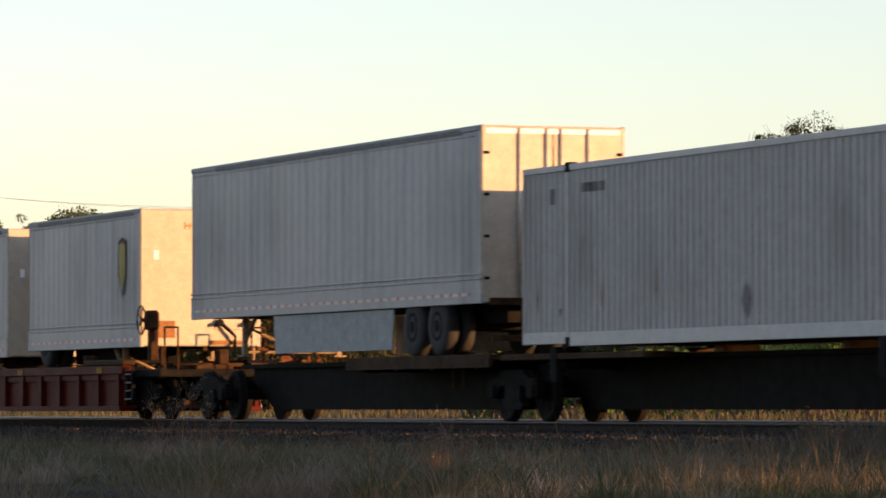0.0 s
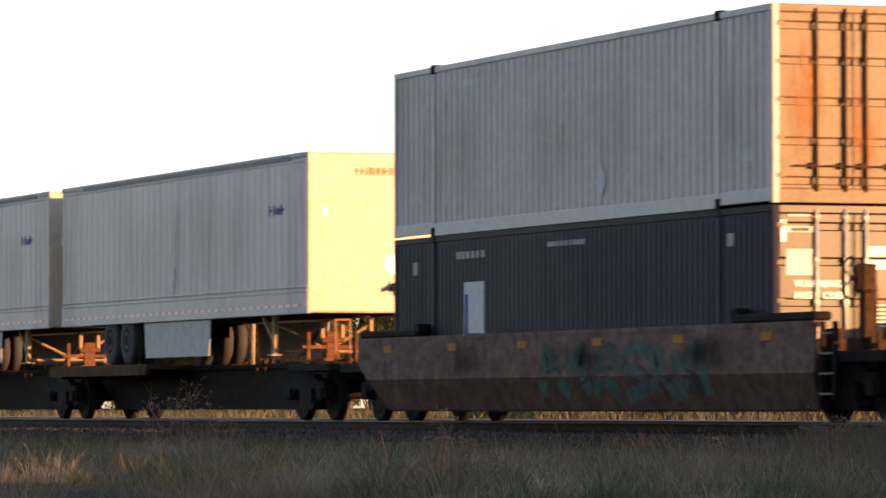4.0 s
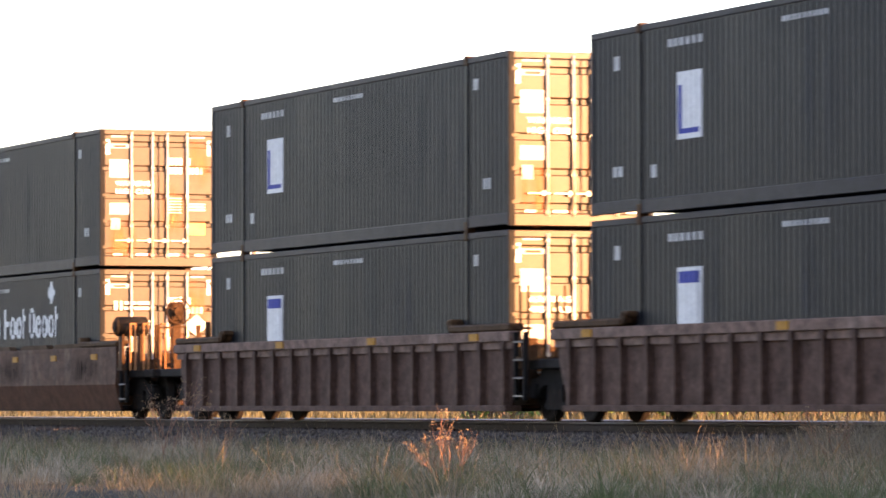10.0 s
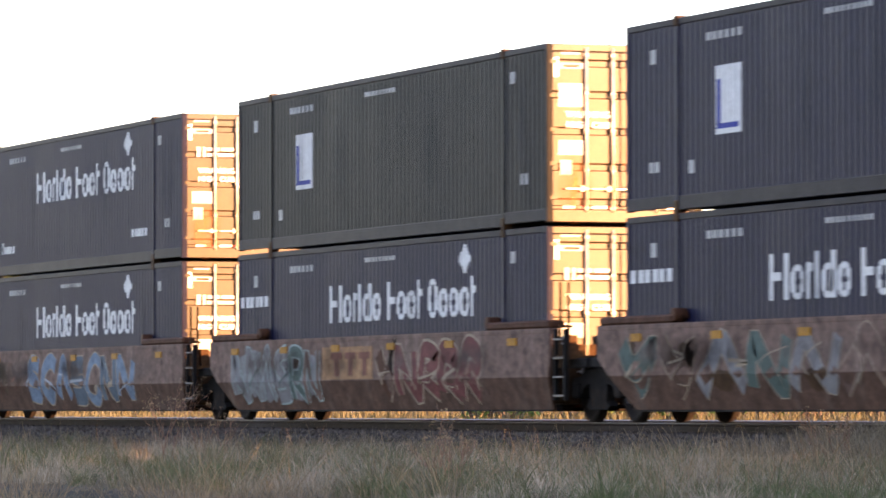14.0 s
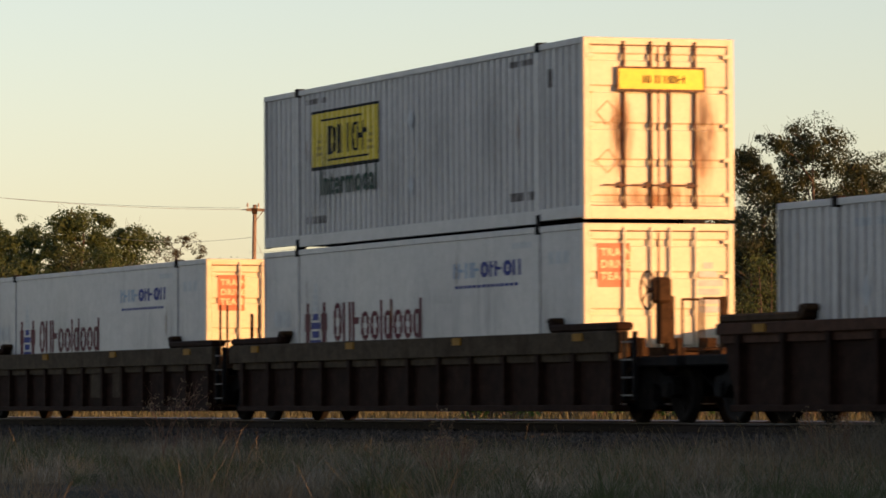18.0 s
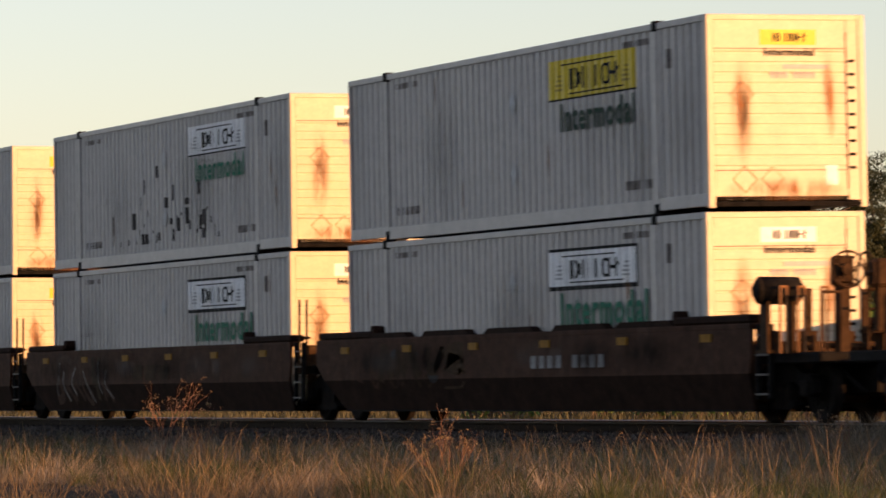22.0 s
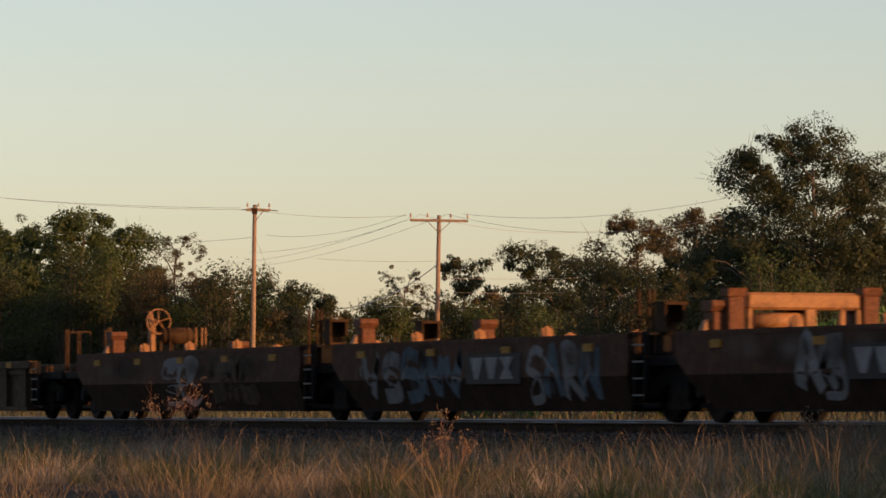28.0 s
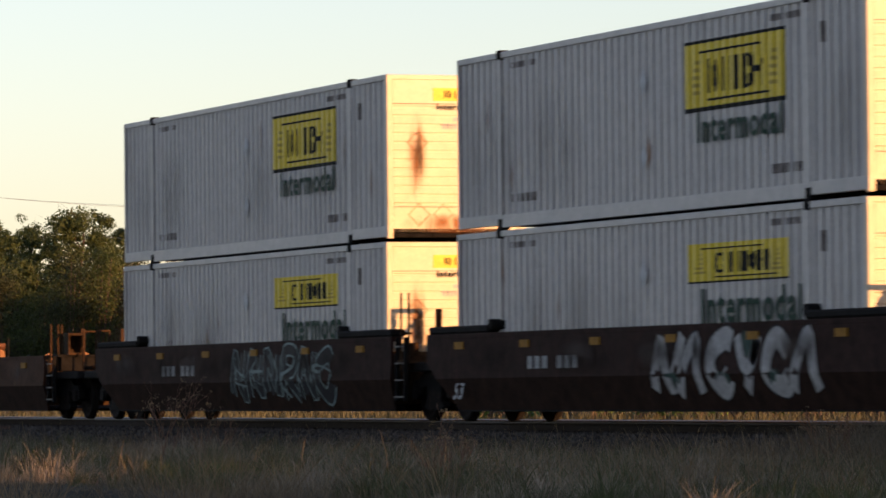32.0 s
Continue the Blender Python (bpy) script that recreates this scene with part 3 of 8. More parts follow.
class Side:
    """Paint on the near side of a ribbed container; x from its front end, z from its foot."""

    def __init__(self, pitch, depth):
        self.pitch, self.depth = pitch, depth

    def rect(self, bm, x0, x1, z0, z1, proud=0.005):
        ribbed_sheet(bm, x0 - L53 / 2, x1 - L53 / 2, z0, z1, self.pitch, self.depth, proud=proud)


def bars(side, bm, x0, x1, z0, z1, n, proud=0.005):
    """A line of small figures as plain bars."""
    w = (x1 - x0) / n
    for i in range(n):
        side.rect(bm, x0 + i * w, x0 + (i + 0.72) * w, z0, z1, proud)


def diamond(bm, x, z, rx, rz, y):
    bm.faces.new([bm.verts.new((x + a * rx, y, z + b * rz)) for a, b in ((-1, 0), (0, -1), (1, 0), (0, 1))])


def end_rect(bm, y0, y1, z0, z1, out=0.006, x=L53 / 2):
    v = [bm.verts.new((x + out, y, z)) for y, z in ((y0, z0), (y1, z0), (y1, z1), (y0, z1))]
    bm.faces.new(v)


def end_diamond(bm, y, z, r, out, x=L53 / 2, thin=0.025):
    """The outline of a placard holder on an end wall."""
    pts = [(y - r, z), (y, z - r), (y + r, z), (y, z + r)]
    k = (r - thin) / r
    inn = [(y + (a - y) * k, z + (b - z) * k) for a, b in pts]
    o = [bm.verts.new((x + out, *p)) for p in pts]
    i = [bm.verts.new((x + out, *p)) for p in inn]
    for n in range(4):
        bm.faces.new((o[n], o[(n + 1) % 4], i[(n + 1) % 4], i[n]))


def shell(name, s0, z, paint, pitch, depth, label, group, lean, end_paint=None, rail_paint=None, castings=None):
    c = thing(name, s0 + L53 / 2, z, label, "container", group, lean)
    p, ep, rp, kp = M[paint], M[end_paint or paint], M[rail_paint or paint], M[castings or "dark"]
    h = L53 / 2
    for far in (False, True):
        piece("side_wall", (pitch, depth, far), p, c, lambda bm: ribbed_sheet(bm, -h + 0.05, h - 0.05, 0.18, HGT - 0.08, pitch, depth, far=far))
        g = -1 if far else 1

        def rail(bm, z0, z1, x0, x1, t=0.07):
            ys = sorted((g * (FACE - 0.003), g * (FACE + t)))
            box(bm, x0, x1, *ys, z0, z1, bevel=0.008)
        piece("top_rail", far, rp, c, lambda bm: rail(bm, HGT - 0.10, HGT, -h + 0.002, h - 0.002))
        piece("bottom_rail", far, rp, c, lambda bm: (rail(bm, 0.02, 0.235, -6.1, 6.1), rail(bm, 0.06, 0.25, -h + 0.002, -6.1), rail(bm, 0.06, 0.25, 6.1, h - 0.002)))
        for x in (-6.096, 6.096):
            piece("lift_post", (far, x), p, c, lambda bm: box(bm, x - 0.075, x + 0.075, *sorted((g * (FACE - 0.012), g * (FACE + 0.06))), 0.15, HGT - 0.02, bevel=0.01))
            for z0, z1 in ((-0.005, 0.17), (HGT - 0.13, HGT + 0.035)):
                piece("lift_casting", (far, x, z0), kp, c, lambda bm: box(bm, x - 0.09, x + 0.09, *sorted((g * (FACE - 0.018), g * (FACE + 0.14))), z0, z1, bevel=0.012), "dark steel corner casting")
        for x in (-h, h):
            x0, x1 = (x, x + 0.10) if x < 0 else (x - 0.10, x)
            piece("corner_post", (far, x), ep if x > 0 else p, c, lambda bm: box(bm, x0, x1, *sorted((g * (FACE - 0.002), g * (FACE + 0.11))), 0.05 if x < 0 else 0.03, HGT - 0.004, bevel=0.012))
    if paint in ("navy", "green"):
        side_films(c, "dust_film", int(s0 * 10 + z * 7), 7, 0.5, 2.5, L53, (1.4, 1.7), FACE - 0.008)
    else:
        side_films(c, "grime_film", int(s0 * 10 + z * 7), 6, 2.2, 2.4, L53, (1.0, 1.6), FACE - 0.008)
        side_films(c, "rust_film", int(s0 * 10 + z * 3), 3, 0.14, 0.7, L53, (0.4, 2.5), FACE - 0.010)
    piece("roof", 0, p, c, lambda bm: box(bm, -h + 0.02, h - 0.02, FACE + 0.03, -FACE - 0.03, HGT - 0.03, HGT - 0.006))
    piece("floor_frame", 0, M["dark"], c, lambda bm: [box(bm, -6.0, 6.0, FACE + 0.09, -FACE - 0.09, 0.03, 0.16), box(bm, -h + 0.02, -6.0, FACE + 0.05, -FACE - 0.05, 0.14, 0.2), box(bm, 6.0, h - 0.02, FACE + 0.05, -FACE - 0.05, 0.14, 0.2)])
    piece("front_wall", 0, p, c, lambda bm: box(bm, -h + 0.02, -h + 0.06, FACE + 0.05, -FACE - 0.05, 0.15, HGT - 0.02))
    return c


def film(parent, mat, w, t, at):
    """A patch of staining: a w by t sheet facing -y before it is posed."""
    def sheet(bm):
        uv = bm.loops.layers.uv.new("uv")
        f = bm.faces.new([bm.verts.new((x * w, 0, z * t)) for x, z in ((-0.5, -0.5), (0.5, -0.5), (0.5, 0.5), (-0.5, 0.5))])
        for loop, c in zip(f.loops, ((0, 0), (1, 0), (1, 1), (0, 1))):
            loop[uv].uv = c
    return piece("stain", (w, t), M[mat], parent, sheet, at=at)


def end_film(parent, mat, y, z, w, t, out=0.002):
    return film(parent, mat, w, t, pose(L53 / 2 + out, y, z, 0, 0, 90))


def side_films(parent, mat, seed, n, w, t, length, zs, y):
    rng = random.Random(seed)
    for _ in range(n):
        film(parent, mat, w, t, pose(rng.uniform(-0.46, 0.46) * length, y, rng.uniform(*zs)))


def door_end(c, paint, rods="rod", marks="sign"):
    """Two swinging doors with recessed bands, four lock rods, hinges, labels."""
    h, p = L53 / 2, M[paint]
    piece("door_header", 0, p, c, lambda bm: box(bm, h - 0.09, h - 0.002, FACE + 0.1, -FACE - 0.1, HGT - 0.12, HGT - 0.004, bevel=0.01))
    piece("door_sill", 0, p, c, lambda bm: box(bm, h - 0.09, h - 0.002, FACE + 0.1, -FACE - 0.1, 0.035, 0.24, bevel=0.01))
    bands = (0.31, 0.88, 1.46, 2.05, 2.56)
    for n, (y0, y1) in enumerate(((FACE + 0.115, -0.012), (0.012, -FACE - 0.115))):
        def leaf(bm):
            zs = [0.245]
            for b in bands:
                zs += [b - 0.02, b, b + 0.085, b + 0.115]
            zs.append(HGT - 0.125)
            xs = [h - 0.03] + [v for _ in bands for v in (h - 0.03, h - 0.058, h - 0.058, h - 0.03)] + [h - 0.03]
            rows = [(bm.verts.new((x, y0, z)), bm.verts.new((x, y1, z))) for x, z in zip(xs, zs)]
            for a, b in zip(rows, rows[1:]):
                bm.faces.new((a[0], a[1], b[1], b[0]))
            box(bm, h - 0.075, h - 0.062, y0, y1, 0.245, HGT - 0.125)
        door = piece("door", n, p, c, leaf)
        for f in (0.49, 0.885) if n == 0 else (0.145, 0.52):
            y = y0 + f * (y1 - y0)
            piece("lock_rod", (n, f), M[rods], door, lambda bm: [tube(bm, (h + 0.006, y, 0.2), (h + 0.006, y, HGT - 0.06), 0.026, seg=8)] + [box(bm, h - 0.025, h + 0.022, y - 0.03, y + 0.03, q, q + 0.05) for q in (0.24, 0.85, 1.5, 2.1, HGT - 0.2)])
            piece("door_handle", (n, f), M[rods], door, lambda bm: (box(bm, h + 0.012, h + 0.035, y - 0.36, y + 0.04, 0.56, 0.585), box(bm, h + 0.0, h + 0.04, y - 0.1, y - 0.05, 0.53, 0.62)))
        ye = y0 + 0.01 if n == 0 else y1 - 0.01
        for q in (0.4, 0.95, 1.5, 2.05, 2.6):
            piece("hinge", (n, q), p, door, lambda bm: box(bm, h - 0.028, h + 0.012, ye - 0.06, ye + 0.06, q, q + 0.06))
    gm = M["rust" if marks == "white" else "dark_rail"]
    for k, r in enumerate(((FACE + 0.1, FACE + 0.118, 0.24, HGT - 0.12), (-FACE - 0.118, -FACE - 0.1, 0.24, HGT - 0.12), (FACE + 0.118, -FACE - 0.118, 0.235, 0.253), (FACE + 0.118, -FACE - 0.118, HGT - 0.138, HGT - 0.12), (-0.011, 0.011, 0.253, HGT - 0.138))):
        piece("door_gasket", (k, marks == "white"), gm, c, lambda bm: box(bm, h - 0.04, h - 0.02, *r))
    if marks == "white":
        return
    for y, z in ((-0.8, 0.6), (0.35, 1.2), (0.85, 2.2)):
        end_film(c, "rust_film", y, z, 0.7, 1.2, -0.015)
    w = M["label_white"]
    labels = [(-1.04, -0.71, 2.75, 2.82), (0.70, 1.02, 2.75, 2.82), (-1.06, -0.62, 2.585, 2.61), (-1.06, -0.62, 2.52, 2.54), (-1.06, -1.0, 2.54, 2.585), (-0.72, -0.62, 2.54, 2.585), (-1.08, -0.64, 1.12, 1.36), (-1.05, -0.85, 0.8, 1.04)]
    labels += [(-1.08, -0.66, 1.9, 2.28)] if marks == "sign" else [(-0.98, -0.90, 2.05, 2.25), (-0.85, -0.79, 2.05, 2.25), (-0.76, -0.5, 2.17, 2.24), (-0.47, -0.2, 2.17, 2.24), (-0.76, -0.6, 2.06, 2.13), (-0.54, -0.2, 2.06, 2.13)]
    for k, r in enumerate(labels):
        piece("door_label", (marks, k), M["label_grey"], c, lambda bm: end_rect(bm, *r, out=-0.024))
    piece("orange_panel", 0, M["orange_panel"], c, lambda bm: end_rect(bm, 0.65, 1.03, 0.70, 0.96, out=-0.024), "orange hazard panel")
    piece("number_marking", 0, w, c, lambda bm: [end_rect(bm, y, y + 0.06, z0, z1, out=-0.022) for z0, z1 in ((2.18, 2.33), (1.99, 2.13)) for y in (0.18, 0.27, 0.36, 0.45, 0.64, 0.73, 0.82, 0.91) if not (z0 > 2.1 and y > 0.7)] + [end_rect(bm, 0.2, 0.5, z, z + 0.022, out=-0.022) for z in (1.16, 1.22, 1.28, 1.34, 1.4, 1.46)] + [end_rect(bm, 0.63, 1.03, z, z + 0.022, out=-0.022) for z in (1.22, 1.28, 1.34)], many=True)
    for k, r in enumerate(((-1.16, -1.08, 2.38, 2.7), (1.07, 1.14, 2.38, 2.7), (-1.0, -0.8, 0.255, 0.30), (-0.5, -0.25, 0.255, 0.30), (0.2, 0.45, 0.255, 0.30), (0.8, 1.0, 0.255, 0.30))):
        piece("corner_tape", k, w, c, lambda bm: end_rect(bm, *r, out=-0.02))
    for k, r in enumerate(((-0.78, -0.62, 0.255, 0.30), (-0.22, -0.06, 0.255, 0.30), (0.46, 0.56, 0.255, 0.30), (1.0, 1.1, 0.255, 0.30))):
        piece("red_tape", k, M["red_tag"], c, lambda bm: end_rect(bm, *r, out=-0.02))
    for line, words in enumerate(("WARNING", "HIGH CUBE")):
        text_once("warning_text", words, 0.145, w, c, pose(h - 0.018, -0.95, 1.73 - 0.17 * line, 90, 0, 90))
    if marks == "word":
        piece("placard", 0, w, c, lambda bm: bm.faces.new([bm.verts.new((h - 0.016, 0.84 + a, 1.74 + b)) for a, b in ((-0.24, 0), (0, -0.24), (0.24, 0), (0, 0.24))]))


TEXTS = {}


def text_once(name, words, size, material, parent, at, label=""):
    key = (words, size, material.name)
    if key not in TEXTS:
        ob = text_mesh(name, words, size, material, parent, at, label)
        TEXTS[key] = ob.data
        return ob
    return part(name, TEXTS[key], material, parent, label, at)


def nose_end(c, sign="yellow", rust=True):
    """A plain insulated-looking front wall with shallow horizontal grooves, placards and rust runs."""
    h, p = L53 / 2, M["sunlit_end"]

    def plate(bm):
        zs, xs = [0.14], [h - 0.02]
        for k in range(12):
            z = 0.62 + 0.155 * k
            zs += [z, z + 0.008, z + 0.03, z + 0.045]
            xs += [h - 0.02, h - 0.042, h - 0.042, h - 0.02]
        zs.append(HGT - 0.05)
        xs.append(h - 0.02)
        rows = [(bm.verts.new((x, FACE + 0.1, z)), bm.verts.new((x, 0.98, z))) for x, z in zip(xs, zs)]
        for a, b in zip(rows, rows[1:]):
            bm.faces.new((a[0], a[1], b[1], b[0]))
        box(bm, h - 0.06, h - 0.018, 1.0, -FACE - 0.1, 0.14, HGT - 0.05)
        box(bm, h - 0.07, h - 0.036, FACE + 0.1, 1.0, 0.14, HGT - 0.05)
    wall = piece("end_wall", 0, p, c, plate)
    piece("end_header", 0, p, c, lambda bm: box(bm, h - 0.08, h - 0.003, FACE + 0.1, -FACE - 0.1, HGT - 0.09, HGT - 0.003, bevel=0.01))
    piece("vent_slot", 0, M["dark"], wall, lambda bm: [box(bm, h - 0.03, h - 0.013, 1.02, 1.13, 0.6 + 0.2 * k, 0.645 + 0.2 * k) for k in range(9)] + [box(bm, h - 0.05, h - 0.012, 0.982, 0.998, 0.3, 2.65)])
    piece("end_sill", 0, M["dark"], c, lambda bm: [box(bm, h - 0.08, h - 0.004, FACE + 0.1, -FACE - 0.1, 0.05, 0.12)] + [box(bm, h - 0.03, h + 0.012, y, y + 0.12, 0.06, 0.13) for y in (-1.1, -0.45, 0.45, 0.95)])
    for k, r in enumerate(((FACE + 0.1, FACE + 0.118, 0.14, HGT - 0.05), (FACE + 0.118, 0.98, 2.4, 2.412), (FACE + 0.118, 0.98, 0.58, 0.592))):
        piece("wall_seam", k, M["rust"], wall, lambda bm: box(bm, h - 0.03, h - 0.017, *r))
    if sign:
        piece("end_sign", sign, M["yellow" if sign == "yellow" else "label_white"], wall, lambda bm: end_rect(bm, -0.42, 0.5, 2.46, 2.69, out=-0.014))
        word_shapes(wall, "nose", M["black_mark"], -0.22, 0.34, 2.51, 2.64, "iO HOEt", lambda b, a0, a1, z0, z1: end_rect(b, a0, a1, z0, z1, out=-0.009))
        text_once("end_text", "Intermodal", 0.165, M["black_mark"], wall, pose(h - 0.012, -0.36, 2.3, 90, 0, 90))
        piece("number_marking", "nose", M["label_grey"], wall, lambda bm: [end_rect(bm, -0.25 + 0.075 * k, -0.2 + 0.075 * k, 1.96, 2.06, out=-0.012) for k in range(10) if k != 4] + [end_rect(bm, -0.05, 0.7, 2.1, 2.17, out=-0.012)])
    piece("placard_frame", rust, M["rust_wash"], wall, lambda bm: end_diamond(bm, -0.72, 1.72, 0.2, -0.011))
    piece("placard_frame", "low", M["rust_wash"], wall, lambda bm: end_diamond(bm, -0.70, 0.45, 0.21, -0.011))
    piece("placard_frame", "mid", M["rust_wash"], wall, lambda bm: end_diamond(bm, -0.25, 0.46, 0.19, -0.012))
    if rust:
        end_film(wall, "rust_film", -0.72, 1.45, 0.42, 1.7, -0.006)
        end_film(wall, "soot_film", -0.70, 1.40, 0.2, 1.2, -0.004)
        end_film(wall, "rust_film", 0.72, 1.75, 0.26, 1.5, -0.006)
        end_film(wall, "rust_film", 0.0, 0.3, 2.2, 0.4, -0.006)
    piece("sill_sticker", 0, M["label_white"], wall, lambda bm: end_rect(bm, 0.62, 0.82, 0.36, 0.66, out=-0.012))


def common_side_marks(c, side, colour="label_dim", small=True):
    m = M[colour]
    piece("side_marking", (side.pitch, small), m, c, lambda bm: (bars(side, bm, 3.1, 4.45, 2.5, 2.62, 6), bars(side, bm, 7.3, 8.9, 2.58, 2.66, 9), bars(side, bm, 0.9, 1.35, 0.62, 0.78, 2), bars(side, bm, 2.4, 2.7, 0.55, 0.75, 1), bars(side, bm, 14.5, 14.8, 2.36, 2.55, 1), bars(side, bm, 14.95, 15.35, 0.68, 0.86, 2), bars(side, bm, 0.95, 1.25, 2.28, 2.5, 1)), many=True)


def box_word(s0, z, paint, lean=0.0):
    c = shell("container", s0, z, paint, 0.2, 0.012, "dark " + ("blue" if paint == "navy" else "green") + " ribbed steel container with white lettering", "containers on the train", lean, rail_paint="dark_rail", castings="steel")
    side = Side(0.2, 0.012)
    common_side_marks(c, side)
    word_shapes(c, "word", M["label_grey"], 5.34, 12.9, 1.53, 2.2, "Eixridx Exxt Oxxxt", side.rect)
    piece("flame_mark", 0, M["label_grey"], c, lambda bm: [side.rect(bm, 12.35 - q, 12.35 + q, 2.26 + 0.06 * k, 2.32 + 0.06 * k) for k, q in enumerate((0.05, 0.12, 0.2, 0.26, 0.26, 0.2, 0.14, 0.06))])
    piece("small_marking", 0, M["label_grey"], c, lambda bm: (bars(side, bm, 0.15, 1.85, 1.9, 2.1, 6), bars(side, bm, 2.4, 3.6, 0.5, 0.66, 5), bars(side, bm, 12.6, 13.8, 0.56, 0.72, 5)), many=True)
    door_end(c, "sunlit_dark_door", marks="word")
    return c


def box_sign(s0, z, paint, lean=0.0, tall=True, blue=False):
    c = shell("container", s0, z, paint, 0.2, 0.012, "dark " + ("blue" if paint == "navy" else "green") + " ribbed steel container with a small white sign", "containers on the train", lean, rail_paint="dark_rail", castings="steel")
    side = Side(0.2, 0.012)
    common_side_marks(c, side)
    piece("side_sign", tall, M["label_grey"], c, lambda bm: side.rect(bm, 3.42, 4.38, 1.08 if tall else 0.9, 2.1), "white sign panel")
    piece("sign_stripe", (tall, blue), M["blue_text"], c, lambda bm: (side.rect(bm, 3.5, 4.3, 1.16, 1.24, 0.009), side.rect(bm, 3.5, 3.62, 1.2, 1.9, 0.009)) if not blue else side.rect(bm, 3.5, 4.3, 1.86, 2.04, 0.009))
    door_end(c, "sunlit_dark_door", marks="sign")
    return c


def box_logo(s0, z, lean=0.0):
    c = shell("container", s0, z, "navy", 0.27, 0.034, "dark blue ribbed container with large white lettering and pale doors", "containers on the train", lean, rail_paint="dark_rail", castings="steel")
    side = Side(0.27, 0.034)
    common_side_marks(c, side)

    w = M["label_grey"]
    for k, z0 in enumerate((1.62, 1.88, 2.12)):
        piece("logo_bar", k, w, c, lambda bm: side.rect(bm, 3.7 - 0.25 * k, 4.5, z0, z0 + 0.12))
    word_shapes(c, "logo", w, 4.6, 12.95, 1.58, 2.22, "O Eixridx Exxt Oxxxt", side.rect)
    word_shapes(c, "logo2", w, 10.7, 13.05, 0.86, 1.1, "Oxxdiixxi", side.rect)
    piece("side_square", 0, w, c, lambda bm: side.rect(bm, 2.5, 2.9, 2.1, 2.5))
    piece("small_marking", "logo", w, c, lambda bm: (bars(side, bm, 11.6, 13.0, 0.66, 0.76, 7), bars(side, bm, 14.4, 15.9, 0.66, 0.82, 6)), many=True)
    door_end(c, "dull_cream", marks="sign")
    return c


def box_plain(s0, z, lean=0.0):
    c = shell("container", s0, z, "cream", 0.27, 0.034, "pale grey ribbed container with rust-stained doors in low sun", "containers on the train", lean)
    side = Side(0.27, 0.034)
    piece("placard", 0, M["label_grey"], c, lambda bm: diamond(bm, 9.6 - L53 / 2, 0.62, 0.2, 0.28, FACE - 0.012))
    common_side_marks(c, side, "label_grey")
    door_end(c, "rusty_door", rods="steel", marks="white")
    for y, z, w, t in ((-0.75, 1.6, 0.7, 2.2), (0.2, 1.1, 0.6, 1.8), (0.9, 1.5, 0.6, 2.4)):
        end_film(c, "rust_film", y, z, w, t, -0.012)
    return c


